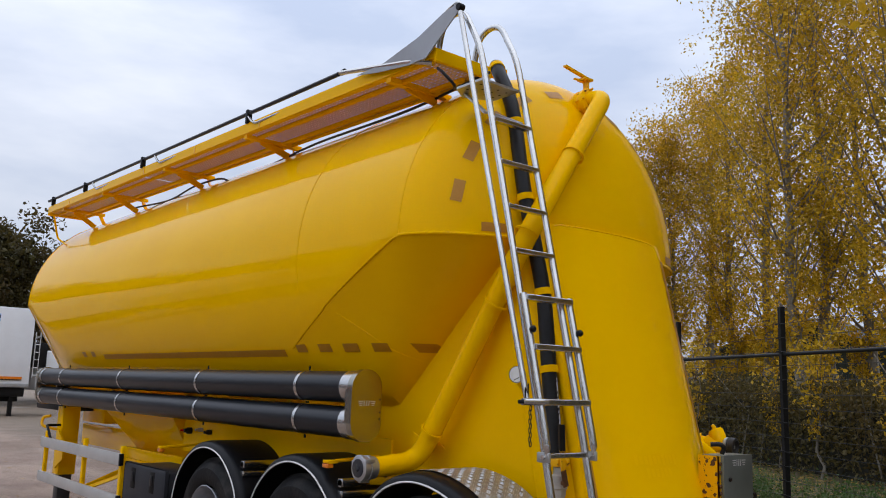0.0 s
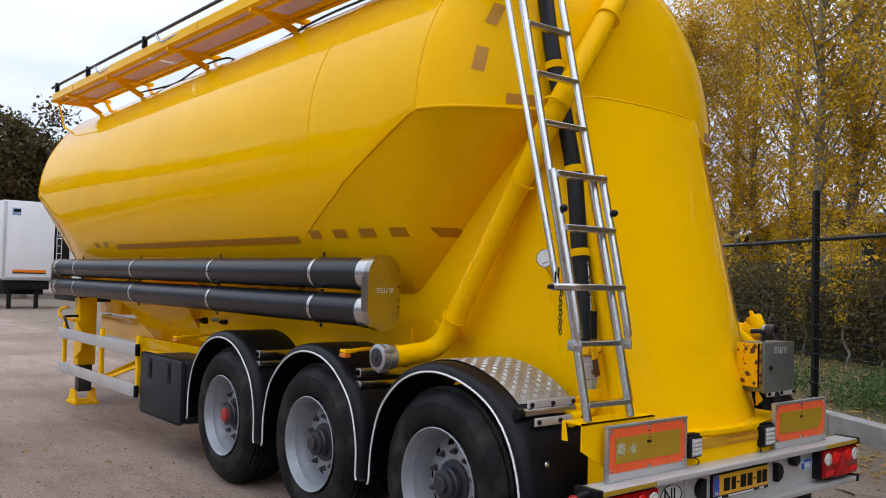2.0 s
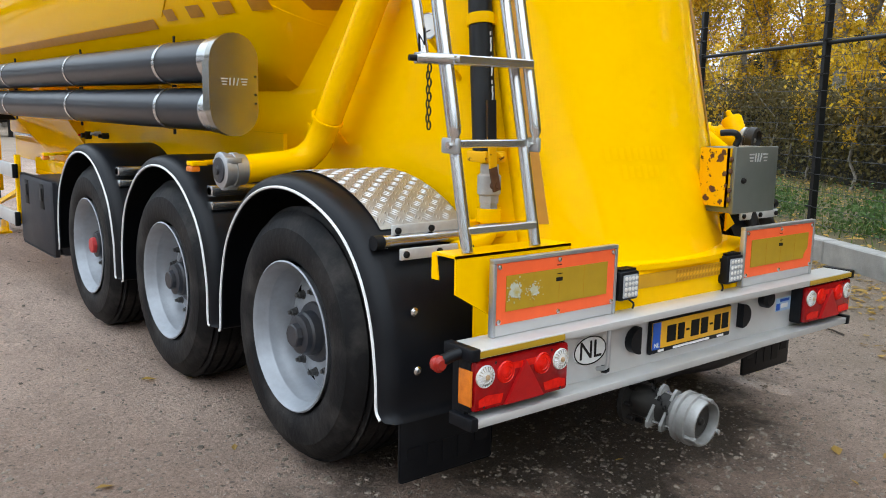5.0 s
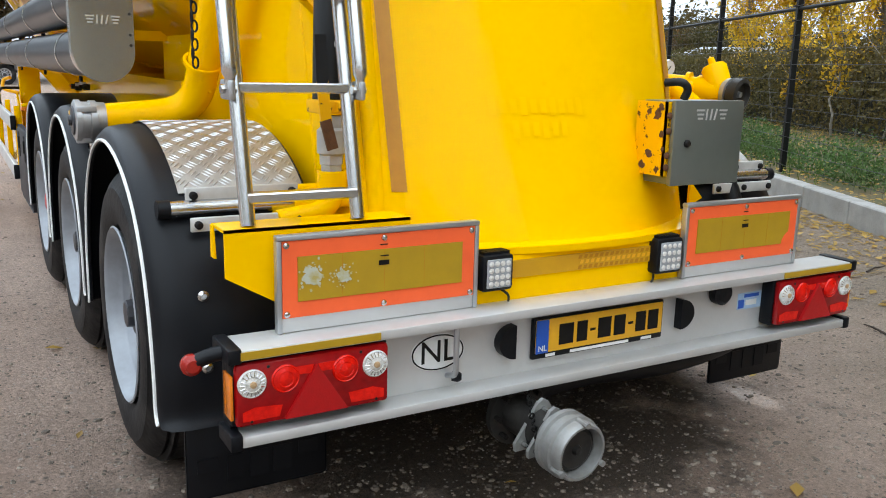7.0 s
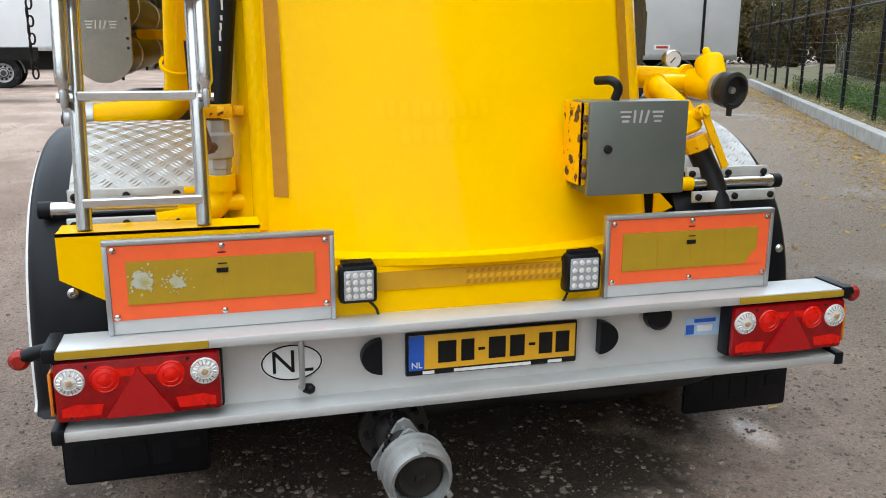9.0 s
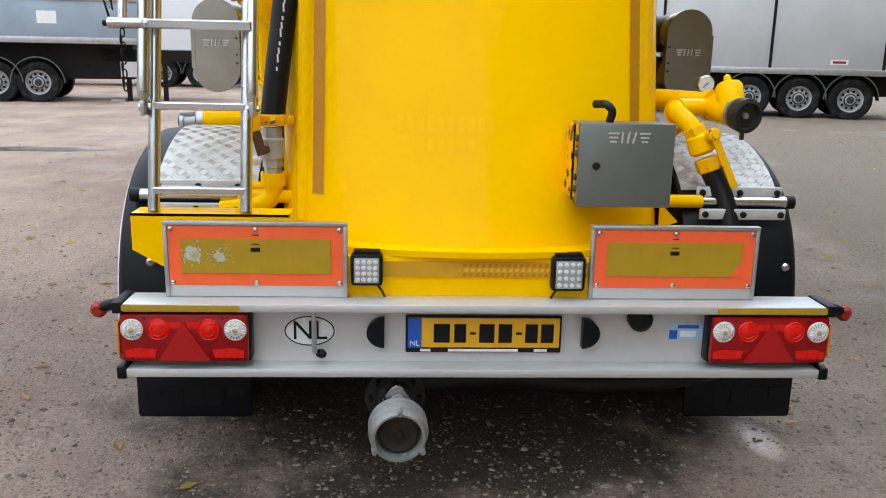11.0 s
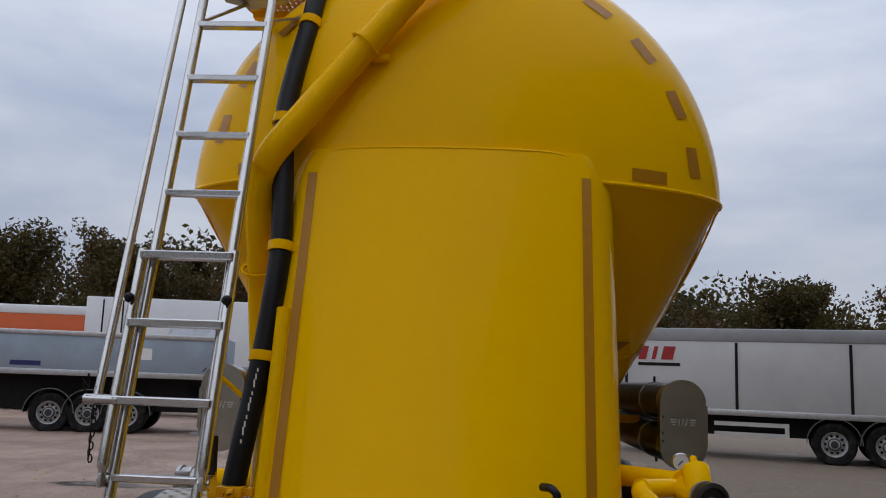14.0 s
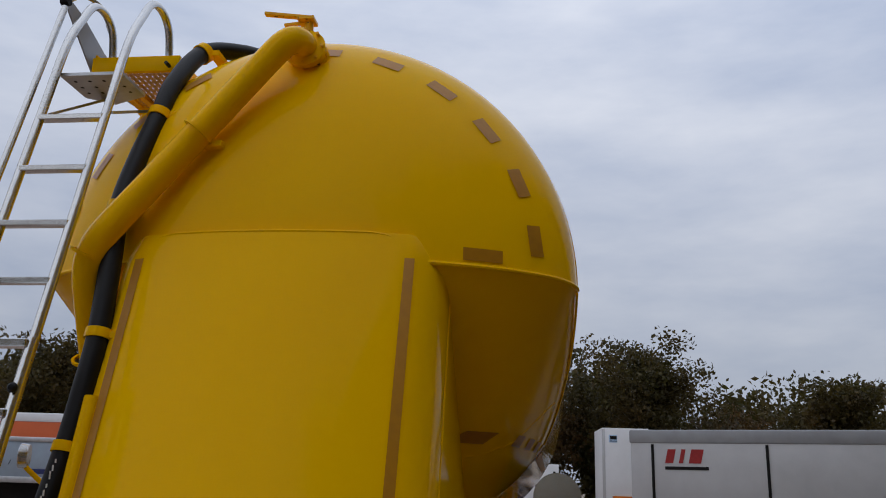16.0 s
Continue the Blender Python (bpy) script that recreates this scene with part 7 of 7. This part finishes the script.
parked_trailer("white_box_trailer", (-14.5, 27.0), 6, 9.5, WHITE_BOX, 1.2, 4.2, "white box trailer behind the tipper", None, (), (6.0, 7.3), extra=white_extra)
parked_trailer("orange_trailer", (-29, 27.5), 4, 14.0, ORANGE_BOX, 1.2, 3.9, "orange curtain-sided trailer with a white top", WHITE_BOX, (), (9, 10.3, 11.6))


def frc_extra(add):
    add("mark_frame", box(0.28, 0.62, -0.012, -0.003, 3.62, 3.92), STICKER)
    add("mark_bar", box(0.33, 0.60, -0.016, -0.0125, 3.74, 3.88), BLACK)
    add("mark_bar", box(0.33, 0.60, -0.016, -0.0125, 3.66, 3.69), BLACK)
    add("bar_rail", box(0.38, 1.6, -0.05, 0.0, 1.42, 1.52), AMBER)
    add("rail_shadow_gap", box(0.38, 1.6, -0.04, 0.0, 1.38, 1.415), BLACK)
    add("corner_post", box(0.0, 0.12, -0.02, 0.0, 1.16, 4.15, 0.006), PALE)
    for x in (1.98, 2.16):
        add("ladder_rail", rod((x, -0.04, 1.5), (x, -0.04, 3.3), 0.02, 6), STEEL)
    for k in range(6):
        add("ladder_rung", rod((1.98, -0.04, 1.6 + k * 0.3), (2.16, -0.04, 1.6 + k * 0.3), 0.015, 6), STEEL)
    add("cooling_unit", box(2.0, 2.6, 0.3, 2.2, 1.9, 2.9, 0.03), BLACK)
    add("running_gear", box(0.1, 1.8, 0.1, 2.3, 0.75, 1.1, 0.04), BLACK, "dark underframe")
    for x in (0.3, 1.3):
        add("support_leg", box(x, x + 0.14, 0.2, 0.34, -0.02, 0.8), BLACK)
    add("cab_wall", box(2.3, 3.2, 0.5, 2.3, 1.0, 2.6, 0.1), WHITE_BOX)


parked_trailer("white_container_trailer", (3.25, 33.4), 4, 1.9, WHITE_BOX, 1.16, 4.2, "white refrigerated box body with a ladder", None, (), (), extra=frc_extra)
parked_trailer("pale_box_trailer", (-24, 16), -86, 13.6, WHITE_BOX, 1.2, 3.9, "pale box trailer across the yard", PALE_TOP, (3, 6, 9), (9, 10.3, 11.6))
parked_trailer("white_van_body", (-2.0, 44), 0, 3.6, WHITE_BOX, 1.0, 3.0, "small white box body far off", None, (1.2, 2.4), (0.8, 2.8))
